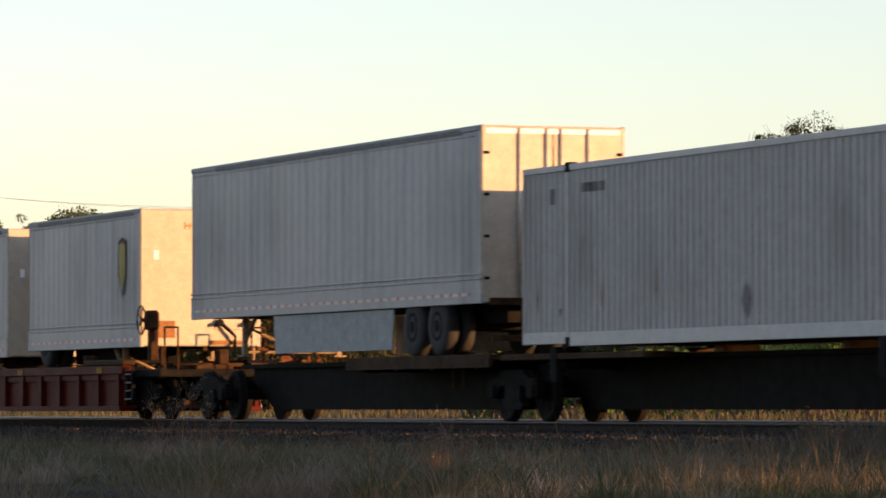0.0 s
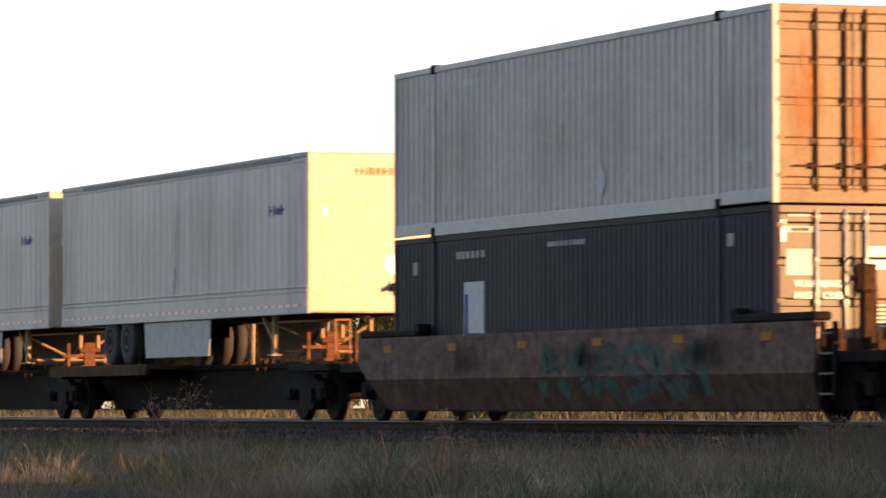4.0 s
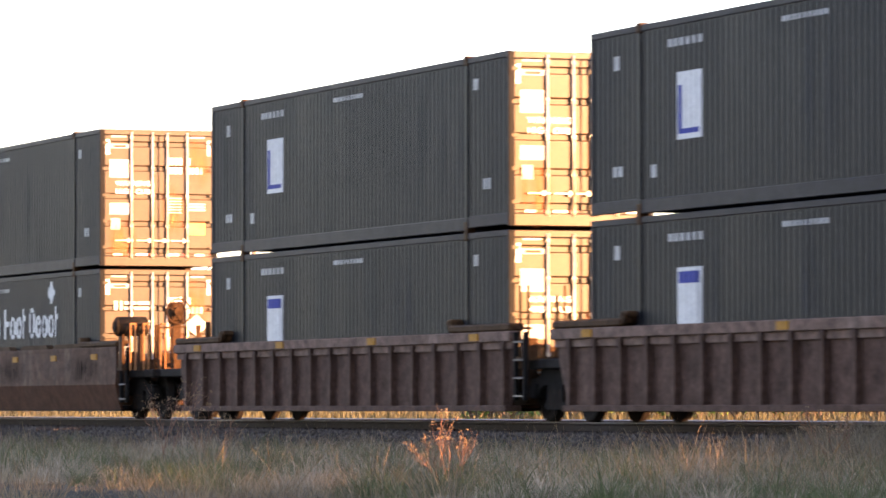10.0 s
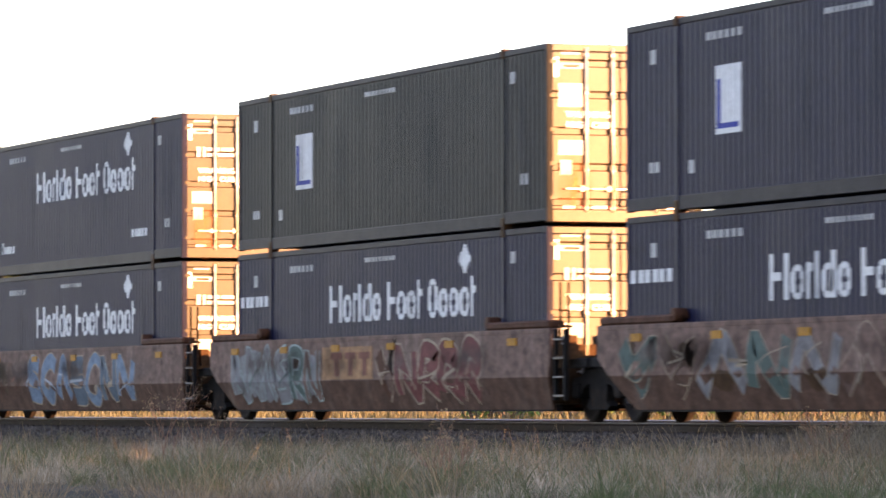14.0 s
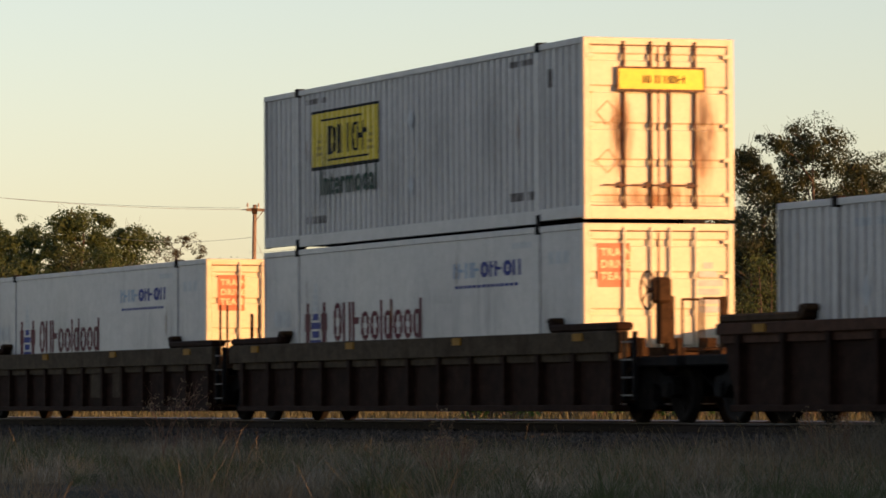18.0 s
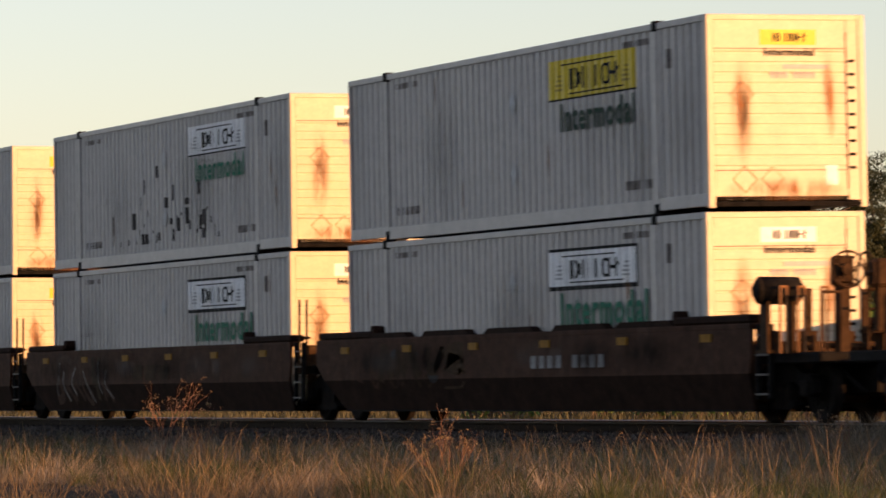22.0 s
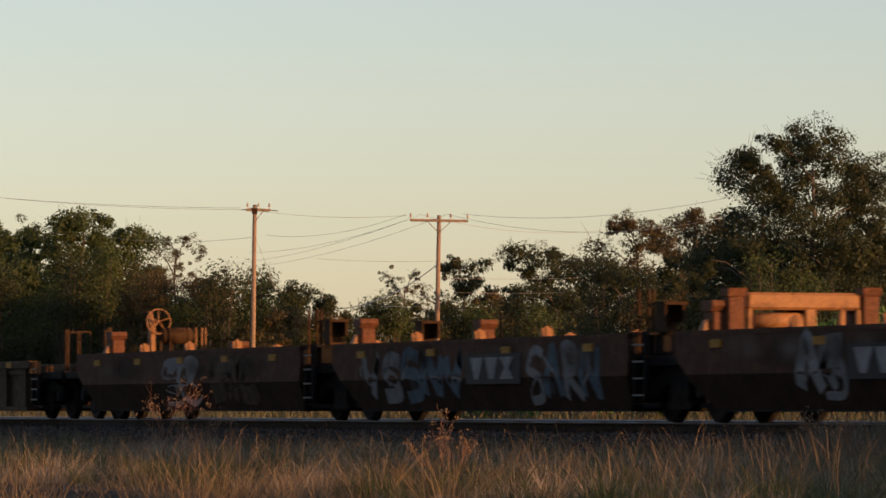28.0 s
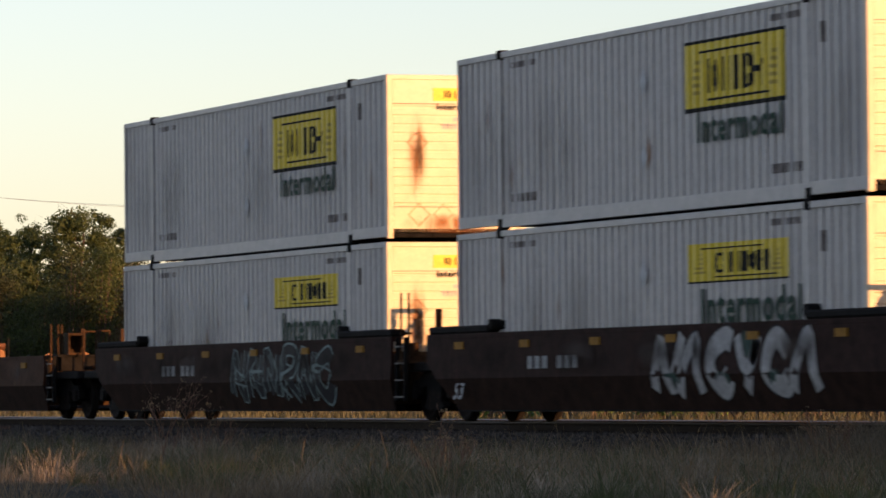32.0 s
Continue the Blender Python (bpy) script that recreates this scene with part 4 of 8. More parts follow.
def box_yellow(s0, z, x_sign, sign="yellow", lean=0.0, end="nose", text="green_text", zs=(1.5, 2.5), border=True, stains=False, low=False):
    """White container with a yellow or faded brand panel and a word below it."""
    c = shell("container", s0, z, "white", 0.28, 0.045, "white ribbed container with a " + ("yellow" if sign == "yellow" else "faded") + " side sign and green lettering" + (", scorched" if stains else ""), "containers on the train", lean, end_paint="sunlit_end")
    side = Side(0.28, 0.045)
    x0, x1 = x_sign, x_sign + 3.65
    z0, z1 = zs
    pan = {"yellow": "yellow", "pale": "pale_yellow", "white": "label_white"}[sign]
    piece("sign_border", (x0, zs), M["black_mark"], c, lambda bm: (side.rect(bm, x0 - 0.07, x1 + 0.07, z0 - 0.07, z0), side.rect(bm, x0 - 0.07, x1 + 0.07, z1, z1 + 0.05), side.rect(bm, x0 - 0.07, x0, z0, z1), side.rect(bm, x1, x1 + 0.07, z0, z1)) if border else side.rect(bm, x0, x1, z0 - 0.03, z0))
    panel = piece("side_sign", (x0, zs), M[pan], c, lambda bm: side.rect(bm, x0, x1, z0, z1), "yellow sign panel" if sign == "yellow" else "bleached sign panel")

    hh, put = z1 - z0, lambda b, a0, a1, q0, q1: side.rect(b, a0, a1, q0, q1, 0.010)
    word_shapes(panel, (x0, zs), M["black_mark"], x0 + 0.9, x1 - 0.7, z0 + 0.2 * hh, z0 + 0.74 * hh, "iO H iHOEt", put)
    piece("scroll_bar", (x0, zs, 0), M["black_mark"], panel, lambda bm: put(bm, x0 + 0.5, x1 - 0.9, z0 + 0.84 * hh, z0 + 0.88 * hh))
    piece("scroll_bar", (x0, zs, 1), M["black_mark"], panel, lambda bm: put(bm, x0 + 0.9, x1 - 0.5, z0 + 0.08 * hh, z0 + 0.12 * hh))
    for g in (0, 1):
        piece("scroll_end", (x0, zs, g), M["dull_gold" if sign != "white" else "label_grey"], panel, lambda bm: [put(bm, (x0 + 0.25, x1 - 0.6)[g] + 0.05 * k, (x0 + 0.6, x1 - 0.25)[g] - 0.02 * k, z0 + (0.2 + 0.12 * k) * hh, z0 + (0.26 + 0.12 * k) * hh) for k in range(5)])
    text_once("lettering", "Intermodal", 0.62 if not low else 0.72, M[text], c, pose(x0 + 0.5 - L53 / 2, FACE - 0.014, z0 - (0.52 if not low else 0.62), 90, 0, 0), "green lettering")
    piece("side_marking", "white", M["peel"], c, lambda bm: (bars(side, bm, 2.4, 3.6, 0.42, 0.56, 5), bars(side, bm, 12.9, 14.0, 0.42, 0.56, 5), bars(side, bm, 2.4, 3.6, 2.62, 2.72, 6), bars(side, bm, 12.9, 13.9, 2.62, 2.72, 5), bars(side, bm, 14.6, 14.8, 2.2, 2.5, 1)), many=True)
    for q in (2.05, 0.9):
        piece("placard_frame", ("white", q), M["label_grey"], c, lambda bm: diamond(bm, 8.15 - L53 / 2, q, 0.15, 0.22, FACE - 0.006))
    if stains:
        rng = random.Random(3)

        def burn(bm):
            for _ in range(46):
                x = rng.uniform(4.3, 11.6)
                zz = 0.4 + max(0.0, rng.gauss(0.1, 0.25)) + (rng.uniform(0, 0.9) if rng.random() < 0.35 else 0)
                side.rect(bm, x, x + rng.uniform(0.04, 0.2), zz, zz + rng.uniform(0.06, 0.34), 0.006)
        piece("scorch_marks", 0, M["soot"], c, burn, "black scorched paint", many=True)
    if end == "nose":
        nose_end(c, "yellow" if sign != "white" else "white")
    else:
        door_end(c, "sunlit_end", rods="rust", marks="white")
        h = L53 / 2
        piece("door_sign", 0, M["yellow"], c, lambda bm: end_rect(bm, -0.7, 0.75, 2.1, 2.42, out=0.036), "yellow sign across both doors")
        word_shapes(c, "doors", M["black_mark"], -0.3, 0.45, 2.19, 2.32, "iO H HOEt", lambda b, a0, a1, q0, q1: end_rect(b, a0, a1, q0, q1, out=0.04))
        for y, w, t in ((-0.64, 0.5, 1.6), (0.78, 0.55, 2.0)):
            end_film(c, "rust_film", y, 1.4, w, t, -0.012)
            end_film(c, "soot_film", y, 1.45, w * 0.6, t * 0.75, -0.01)
        end_film(c, "rust_film", 0.0, 0.35, 2.3, 0.6, -0.012)
        for k, r in enumerate(((-0.74, 0.79, 2.42, 2.455), (-0.74, 0.79, 2.065, 2.1), (-0.74, -0.7, 2.1, 2.42), (0.75, 0.79, 2.1, 2.42))):
            piece("sign_border", ("door", k), M["rust"], c, lambda bm: end_rect(bm, *r, out=0.037))
        for q in (1.72, 0.95):
            piece("placard_frame", ("doors", q), M["rust_wash"], c, lambda bm: end_diamond(bm, -0.88, q, 0.2, -0.02))
    return c


def box_cool(s0, z, lean=0.0):
    """White smooth-sided cooled container with dark red lettering."""
    c = shell("container", s0, z, "white", 1.35, 0.006, "smooth white cooled container with dark red lettering", "containers on the train", lean, end_paint="sunlit_end")
    side = Side(1.35, 0.006)
    word_shapes(c, "cool", M["red_text"], 3.98, 8.7, 1.2, 1.9, "OHExxidxxd", side.rect)
    crest = piece("crest_mark", 0, M["blue_text"], c, lambda bm: [side.rect(bm, 3.0 - q, 3.0 + q, z0, z1) for q, z0, z1 in ((0.3, 1.1, 1.24), (0.2, 1.28, 1.4), (0.26, 1.44, 1.56), (0.16, 1.6, 1.72))])
    piece("crest_wing", 0, M["red_text"], crest, lambda bm: [side.rect(bm, 3.0 + g * 0.46 - w, 3.0 + g * 0.46 + w, z0, z1) for g in (-1, 1) for w, z0, z1 in ((0.12, 1.15, 1.4), (0.17, 1.4, 1.72), (0.08, 1.72, 1.92))])
    piece("crest_spire", 0, M["label_grey"], crest, lambda bm: [side.rect(bm, 3.0 - q, 3.0 + q, 1.76 + 0.11 * k, 1.85 + 0.11 * k) for k, q in enumerate((0.2, 0.16, 0.12, 0.09, 0.06))])
    word_shapes(c, "cool2", M["blue_text"], 11.5, 13.4, 2.17, 2.43, "OtEOH", side.rect)
    piece("small_marking", "cool", M["blue_text"], c, lambda bm: bars(side, bm, 10.3, 13.3, 2.0, 2.05, 14), many=True)
    word_shapes(c, "cool3", M["sky_text"], 10.2, 11.5, 2.17, 2.43, "tEHE", side.rect)
    piece("side_marking", "cool", M["label_grey"], c, lambda bm: (bars(side, bm, 0.6, 1.6, 1.5, 1.8, 4), bars(side, bm, 14.6, 15.6, 2.3, 2.5, 3), bars(side, bm, 13.0, 13.9, 2.6, 2.7, 5)), many=True)
    door_end(c, "sunlit_end", rods="sunlit_end", marks="white")
    h = L53 / 2
    piece("red_sign", 0, M["faded_red"], c, lambda bm: end_rect(bm, -1.05, -0.5, 1.9, 2.6, out=-0.022), "faded red sign panel")
    for k, words in enumerate(("TRAIN", "DRIVE", "TEAM")):
        text_once("door_text", words, 0.17, M["cream_print"], c, pose(h - 0.016, -1.0, 2.4 - 0.19 * k, 90, 0, 90))
    piece("crest", 0, M["label_grey"], c, lambda bm: [end_rect(bm, 0.85 - q, 0.85 + q, 1.5 + 0.14 * k, 1.6 + 0.14 * k, out=-0.022) for k, q in enumerate((0.2, 0.26, 0.2, 0.26, 0.16, 0.08))])
    return c


def box_round(s0, z, lean=0.0):
    """White container with a blue word and a ring mark."""
    c = shell("container", s0, z, "white", 0.28, 0.045, "white ribbed container with blue lettering and a ring mark", "containers on the train", lean, end_paint="sunlit_end")
    side = Side(0.28, 0.045)

    def ring(bm):
        for i in range(22):
            a = 2 * math.pi * i / 22
            if abs(math.sin(a)) > 0.25 or math.cos(a) < 0:
                x, zz = 9.3 + 0.66 * math.cos(a), 1.9 + 0.68 * math.sin(a)
                side.rect(bm, x - 0.09, x + 0.09, zz - 0.09, zz + 0.09)
    piece("ring_mark", 0, M["red_text"], c, ring)
    word_shapes(c, "round", M["blue_text"], 8.95, 13.2, 1.55, 2.12, "EtOixxitixx", side.rect)
    piece("side_marking", "round", M["label_grey"], c, lambda bm: (bars(side, bm, 2.6, 3.8, 2.5, 2.62, 6), bars(side, bm, 7.3, 8.7, 2.58, 2.66, 8), diamond(bm, 3.0 - L53 / 2, 1.6, 0.16, 0.24, FACE - 0.006)), many=True)
    nose_end(c, "", rust=False)
    word_shapes(c, "roundend", M["blue_text"], -0.2, 0.25, 2.1, 2.3, "EtO", lambda b, a0, a1, q0, q1: end_rect(b, a0, a1, q0, q1, out=-0.012))
    text_once("size_mark", "53'", 0.3, M["blue_text"], c, pose(L53 / 2 - 0.012, -0.1, 1.02, 90, 0, 90))
    piece("number_bar", "round", M["label_grey"], c, lambda bm: end_rect(bm, -0.35, 0.6, 1.42, 1.52, out=-0.012))
    return c


# -- running gear --
WHEEL_R = 0.483


def wheelset_build(bm):
    for g in (-1, 1):
        prof = [(g * 0.70, 0.505), (g * 0.728, 0.50), (g * 0.735, 0.485), (g * 0.80, WHEEL_R - 0.004), (g * 0.835, WHEEL_R - 0.008), (g * 0.84, 0.41), (g * 0.80, 0.38), (g * 0.78, 0.17), (g * 0.87, 0.15)]
        lathe_y(bm, prof, 22)
        for k in range(5):
            a = 2 * math.pi * k / 5
            tube(bm, (0.28 * math.cos(a), g * 0.79, 0.28 * math.sin(a)), (0.28 * math.cos(a), g * 0.812, 0.28 * math.sin(a)), 0.05, seg=6)
    tube(bm, (0, -1.0, 0), (0, 1.0, 0), 0.085, seg=8)


def truck(parent, x, middle):
    """A two-axle truck: cast side frames, bolster, springs; the wheelsets turn. middle: its place in the train."""
    tr = piece("truck", 0, M["dark"], parent, lambda bm: box(bm, -0.2, 0.2, -1.02, 1.02, 0.5, 0.78, bevel=0.03), "grimy cast steel truck", at=pose(x, 0, 0))
    for g in (-1, 1):
        def frame_build(bm):
            y0, y1 = sorted((g * 0.93, g * 1.08))
            top = [(-1.12, 0.60), (-1.05, 0.70), (-0.75, 0.72), (-0.42, 0.86), (0.42, 0.86), (0.75, 0.72), (1.05, 0.70), (1.12, 0.60), (1.12, 0.44), (1.02, 0.38)]
            prism(bm, top + [(0.76, 0.38), (0.62, 0.55), (0.45, 0.60), (0.34, 0.60), (0.34, 0.34), (0.50, 0.26), (0.38, 0.20), (-0.38, 0.20), (-0.50, 0.26), (-0.34, 0.34), (-0.34, 0.60), (-0.45, 0.60), (-0.62, 0.55), (-0.76, 0.38), (-1.02, 0.38), (-1.12, 0.44)], y0, y1)
            for xx in (-0.89, 0.89):
                box(bm, xx - 0.15, xx + 0.15, *sorted((g * 0.90, g * 1.13)), 0.38, 0.62, bevel=0.03)
        piece("side_frame", g, M["dark"], tr, frame_build)
        for q in (-0.2, 0.0, 0.2):
            piece("spring", (q, g), M["steel"], tr, lambda bm: tube(bm, (q, g * 1.0, 0.22), (q, g * 1.0, 0.52), 0.085, seg=8))
    for q in (-0.89, 0.89):
        ws = piece("wheelset", 0, M["wheel"], tr, wheelset_build, at=pose(q, 0, WHEEL_R))
        WHEELS.append((ws, q, middle + q))
    return tr


SIDE_Y = 1.545


def paint_tags(parent, h, zt, step=2.9, name="reflector"):
    n = max(3, int(2 * h / step))
    for k in range(n):
        x = -h + 1.6 + k * (2 * h - 3.2) / (n - 1)
        piece(name, 0, M["orange_tag"], parent, lambda bm: box(bm, -0.2, 0.2, -SIDE_Y - 0.022, -SIDE_Y - 0.001, -0.06, 0.06), at=pose(x, 0, zt))


KINK = 0.72


def with_kink(path, closed=False):
    """The path with a point added wherever it crosses the fold of the side plates."""
    out = []
    for p, q in zip(path, path[1:] + (path[:1] if closed else path[-1:])):
        out.append(p)
        if (p[1] - KINK) * (q[1] - KINK) < 0:
            f = (KINK - p[1]) / (q[1] - p[1])
            out.append((p[0] + f * (q[0] - p[0]), KINK))
    return out


def on_side(x, z, out):
    return (x, -SIDE_Y - out + max(0.0, KINK - z) / 0.52 * 0.165, z)


def ribbon(bm, path, t, out, closed=False):
    n = len(path)
    row = []
    for i, (x, z) in enumerate(path):
        p, q = path[i - 1 if closed or i else 0], path[(i + 1) % n if closed else min(n - 1, i + 1)]
        d = math.hypot(q[0] - p[0], q[1] - p[1]) or 1.0
        nx, nz = -(q[1] - p[1]) / d * t, (q[0] - p[0]) / d * t
        row.append((bm.verts.new(on_side(x - nx, z - nz, out)), bm.verts.new(on_side(x + nx, z + nz, out))))
    for a, b in zip(row, row[1:] + (row[:1] if closed else [])):
        bm.faces.new((a[0], b[0], b[1], a[1]))


def eased(pts, steps=4):
    """A smooth line through points."""
    out = []
    for i in range(len(pts) - 1):
        p0, p1, p2, p3 = pts[max(i - 1, 0)], pts[i], pts[i + 1], pts[min(i + 2, len(pts) - 1)]
        for k in range(steps):
            f = k / steps
            out.append(tuple(0.5 * (2 * b + (c - a) * f + (2 * a - 5 * b + 4 * c - d) * f * f + (3 * b - a - 3 * c + d) * f ** 3) for a, b, c, d in zip(p0, p1, p2, p3)))
    return out + [pts[-1]]


# Sweeps of the spray can in a cell one wide and one high.
SWEEPS = (((0.95, 0.8), (0.6, 1.0), (0.15, 0.7), (0.12, 0.25), (0.55, 0.0), (0.9, 0.3)),
          ((0.08, 0.0), (0.2, 0.55), (0.15, 1.0), (0.8, 0.85), (0.7, 0.5), (0.35, 0.48), (0.95, 0.0)),
          ((0.9, 0.92), (0.35, 0.97), (0.15, 0.7), (0.75, 0.42), (0.8, 0.1), (0.1, 0.04)),
          ((0.0, 0.0), (0.25, 0.6), (0.5, 1.0), (0.7, 0.55), (0.95, 0.0)),
          ((0.05, 0.02), (0.12, 0.98), (0.5, 0.5), (0.82, 0.04), (0.92, 1.0)),
          ((0.1, 1.0), (0.3, 0.5), (0.6, 0.42), (0.85, 0.98), (0.6, 0.35), (0.4, 0.0)))


def graffiti(parent, x0, x1, z0, z1, seed, fills, line, n, holes="spray_black", rim=None, edge=0.035, fat=0.13, strokes=1, wash=None):
    """Old spray paint: fat leaning sweeps with a rim, one over the next, a ground behind them, thin loose lines."""
    rng = random.Random(seed)
    w, hz = (x1 - x0) / n, z1 - z0
    lay = lambda k: 0.004 + 0.0006 * k

    def patch(cx, cz, a, b, o, mat, name):
        pts = [(cx + a * rng.uniform(0.7, 1.1) * math.cos(q), min(z1, max(z0, cz + b * rng.uniform(0.75, 1.1) * math.sin(q)))) for q in [i * 0.4833 for i in range(13)]]
        ring = with_kink(pts, True)

        def fill(bm):
            vs = [bm.verts.new(on_side(*p, o)) for p in ring]
            mid = bm.verts.new(on_side(cx, KINK if min(p[1] for p in pts) < KINK < max(p[1] for p in pts) else cz, o))
            for i in range(len(vs)):
                bm.faces.new((vs[i], vs[(i + 1) % len(vs)], mid))
        part(name, start(fill), M[mat], parent)
    for k in range(n):
        cx, slant, d = x0 + k * w, rng.uniform(-0.12, 0.3) * w, 2 * (k % 3)
        if wash:
            patch(cx + 0.5 * w, z0 + rng.uniform(0.35, 0.6) * hz, 0.62 * w, rng.uniform(0.3, 0.5) * hz, lay(0), wash, "spray_wash")
        if rng.random() < 0.6:
            patch(cx + rng.uniform(0.3, 0.7) * w, z0 + rng.choice((0.3, 0.72)) * hz, rng.uniform(0.14, 0.3) * w, rng.uniform(0.1, 0.2) * hz, lay(1), holes, "spray_shade")
        t = fat * rng.uniform(0.75, 1.25) * min(1.25, w)
        low, top = z0 + t + rng.uniform(0.0, 0.06) * hz, z1 - t - rng.uniform(0.0, 0.06) * hz
        sweep = [(cx + w * (0.02 + 0.96 * (x + rng.uniform(-0.09, 0.09))) + slant * (z - 0.5), low + (top - low) * min(1.0, max(0.0, z + rng.uniform(-0.08, 0.08)))) for x, z in rng.choice(SWEEPS)]
        path = with_kink(eased(sweep))
        if rim:
            part("spray_rim", start(lambda bm: ribbon(bm, path, t + edge, lay(2 + d))), M[rim], parent)
        part("spray_fill", start(lambda bm: ribbon(bm, path, t, lay(3 + d))), M[rng.choice(fills)], parent)
        for _ in range(strokes):
            a, b = cx + rng.uniform(0.0, 1.0) * w, cx + rng.uniform(0.0, 1.0) * w
            za, zb = low + rng.uniform(0, 0.4) * hz, top - rng.uniform(0, 0.45) * hz
            bow = rng.uniform(-0.35, 0.35) * w
            thin = with_kink([(a + (b - a) * f + bow * math.sin(math.pi * f), za + (zb - za) * f) for f in (0.0, 0.1, 0.2, 0.3, 0.4, 0.5, 0.6, 0.7, 0.8, 0.9, 1.0)])
            part("spray_stroke", start(lambda bm: ribbon(bm, thin, rng.choice((0.012, 0.02, 0.03)), lay(9 + rng.randint(0, 4)))), M[line], parent)


def start(build):
    bm = bmesh.new()
    build(bm)
    return bm


def brake_stand(parent, x, z, side=1):
    """Hand-brake wheel on its housing, with a post."""
    st = piece("brake_stand", 0, M["steel"], parent, lambda bm: (box(bm, -0.07, 0.07, -0.10, 0.10, 0.0, 0.75, bevel=0.02), box(bm, -0.16, 0.16, -0.16, 0.10, 0.62, 1.02, bevel=0.05)), at=pose(x, side * 0.55, z))
    piece("brake_wheel", 0, M["steel"], st, lambda bm: (ring_x(bm, (0, -0.25, 0.82), 0.29, 0.018, "y"), [tube(bm, (0, -0.25, 0.82), (0.29 * math.cos(a), -0.25, 0.82 + 0.29 * math.sin(a)), 0.012, seg=5) for a in (0, 1.26, 2.51, 3.77, 5.03)], tube(bm, (0, -0.26, 0.82), (0, -0.1, 0.82), 0.04, seg=8)))


def rear_gear(car, h):
    """Tank, hoops and a brake wheel above the end platform of a well car."""
    tk = piece("air_tank", "rear", M["dark"], car, lambda bm: (tube(bm, (0, -0.3, 0), (0, 0.3, 0), 0.2, seg=16), tube(bm, (0, -0.37, 0), (0, -0.3, 0), 0.1, 0.2, seg=16), tube(bm, (0, 0.3, 0), (0, 0.37, 0), 0.2, 0.1, seg=16)), "black air tank", at=pose(h + 0.75, -1.45, 1.9))
    for y in (-0.2, 0.2):
        piece("tank_bracket", y, M["steel"], tk, lambda bm: (box(bm, -0.12, 0.12, y - 0.03, y + 0.03, -0.9, -0.15), box(bm, -0.2, 0.2, y - 0.05, y + 0.05, -0.9, -0.85)))
    for y in (-1.5, -1.22, -0.86):
        piece("hoop", "rear", M["orange_steel"], car, lambda bm: (tube(bm, (0, -0.05, 0), (0, -0.05, 0.95), 0.02, seg=6), tube(bm, (0, 0.05, 0), (0, 0.05, 0.95), 0.02, seg=6), tube(bm, (0, -0.06, 0.95), (0, 0.06, 0.95), 0.02, seg=6)), at=pose(h + 1.05, y, 1.0))
    st = piece("brake_stand", "rear", M["steel"], car, lambda bm: (box(bm, -0.1, 0.1, -0.09, 0.09, 0.0, 1.05, bevel=0.02), box(bm, -0.12, 0.1, -0.16, 0.16, 0.95, 1.4, bevel=0.05)), at=pose(h + 1.1, -0.6, 1.0))
    piece("brake_wheel", "rear", M["steel"], st, lambda bm: (ring_x(bm, (0.2, 0, 1.2), 0.26, 0.018, "x"), [tube(bm, (0.2, 0, 1.2), (0.2, 0.26 * math.cos(a), 1.2 + 0.26 * math.sin(a)), 0.012, seg=5) for a in (0.3, 1.56, 2.8, 4.07, 5.33)], tube(bm, (0.08, 0, 1.2), (0.21, 0, 1.2), 0.09, seg=10)))
    piece("end_rail", 0, M["steel"], car, lambda bm: (tube(bm, (0, -0.2, 0.62), (0, 0.55, 0.62), 0.02, seg=6), tube(bm, (0, 0.55, 0.62), (0, 0.62, 0.0), 0.02, seg=6), tube(bm, (0, 0.1, 0.62), (0, 0.1, 0.0), 0.02, seg=6), box(bm, -0.4, 0.1, -0.2, 0.7, 0.28, 0.33), box(bm, -0.3, 0.0, 0.0, 0.4, 0.0, 0.28)), at=pose(h + 1.2, 0, 1.02))


def grab_rails(parent, x, z, ys, h=0.7, mat="steel"):
    for y in ys:
        piece("handrail", h, M[mat], parent, lambda bm: (tube(bm, (0, -0.14, 0), (0, -0.14, h), 0.022, seg=6), tube(bm, (0, 0.14, 0), (0, 0.14, h), 0.022, seg=6), tube(bm, (0, -0.15, h), (0, 0.15, h), 0.022, seg=6)), at=pose(x, y, z))


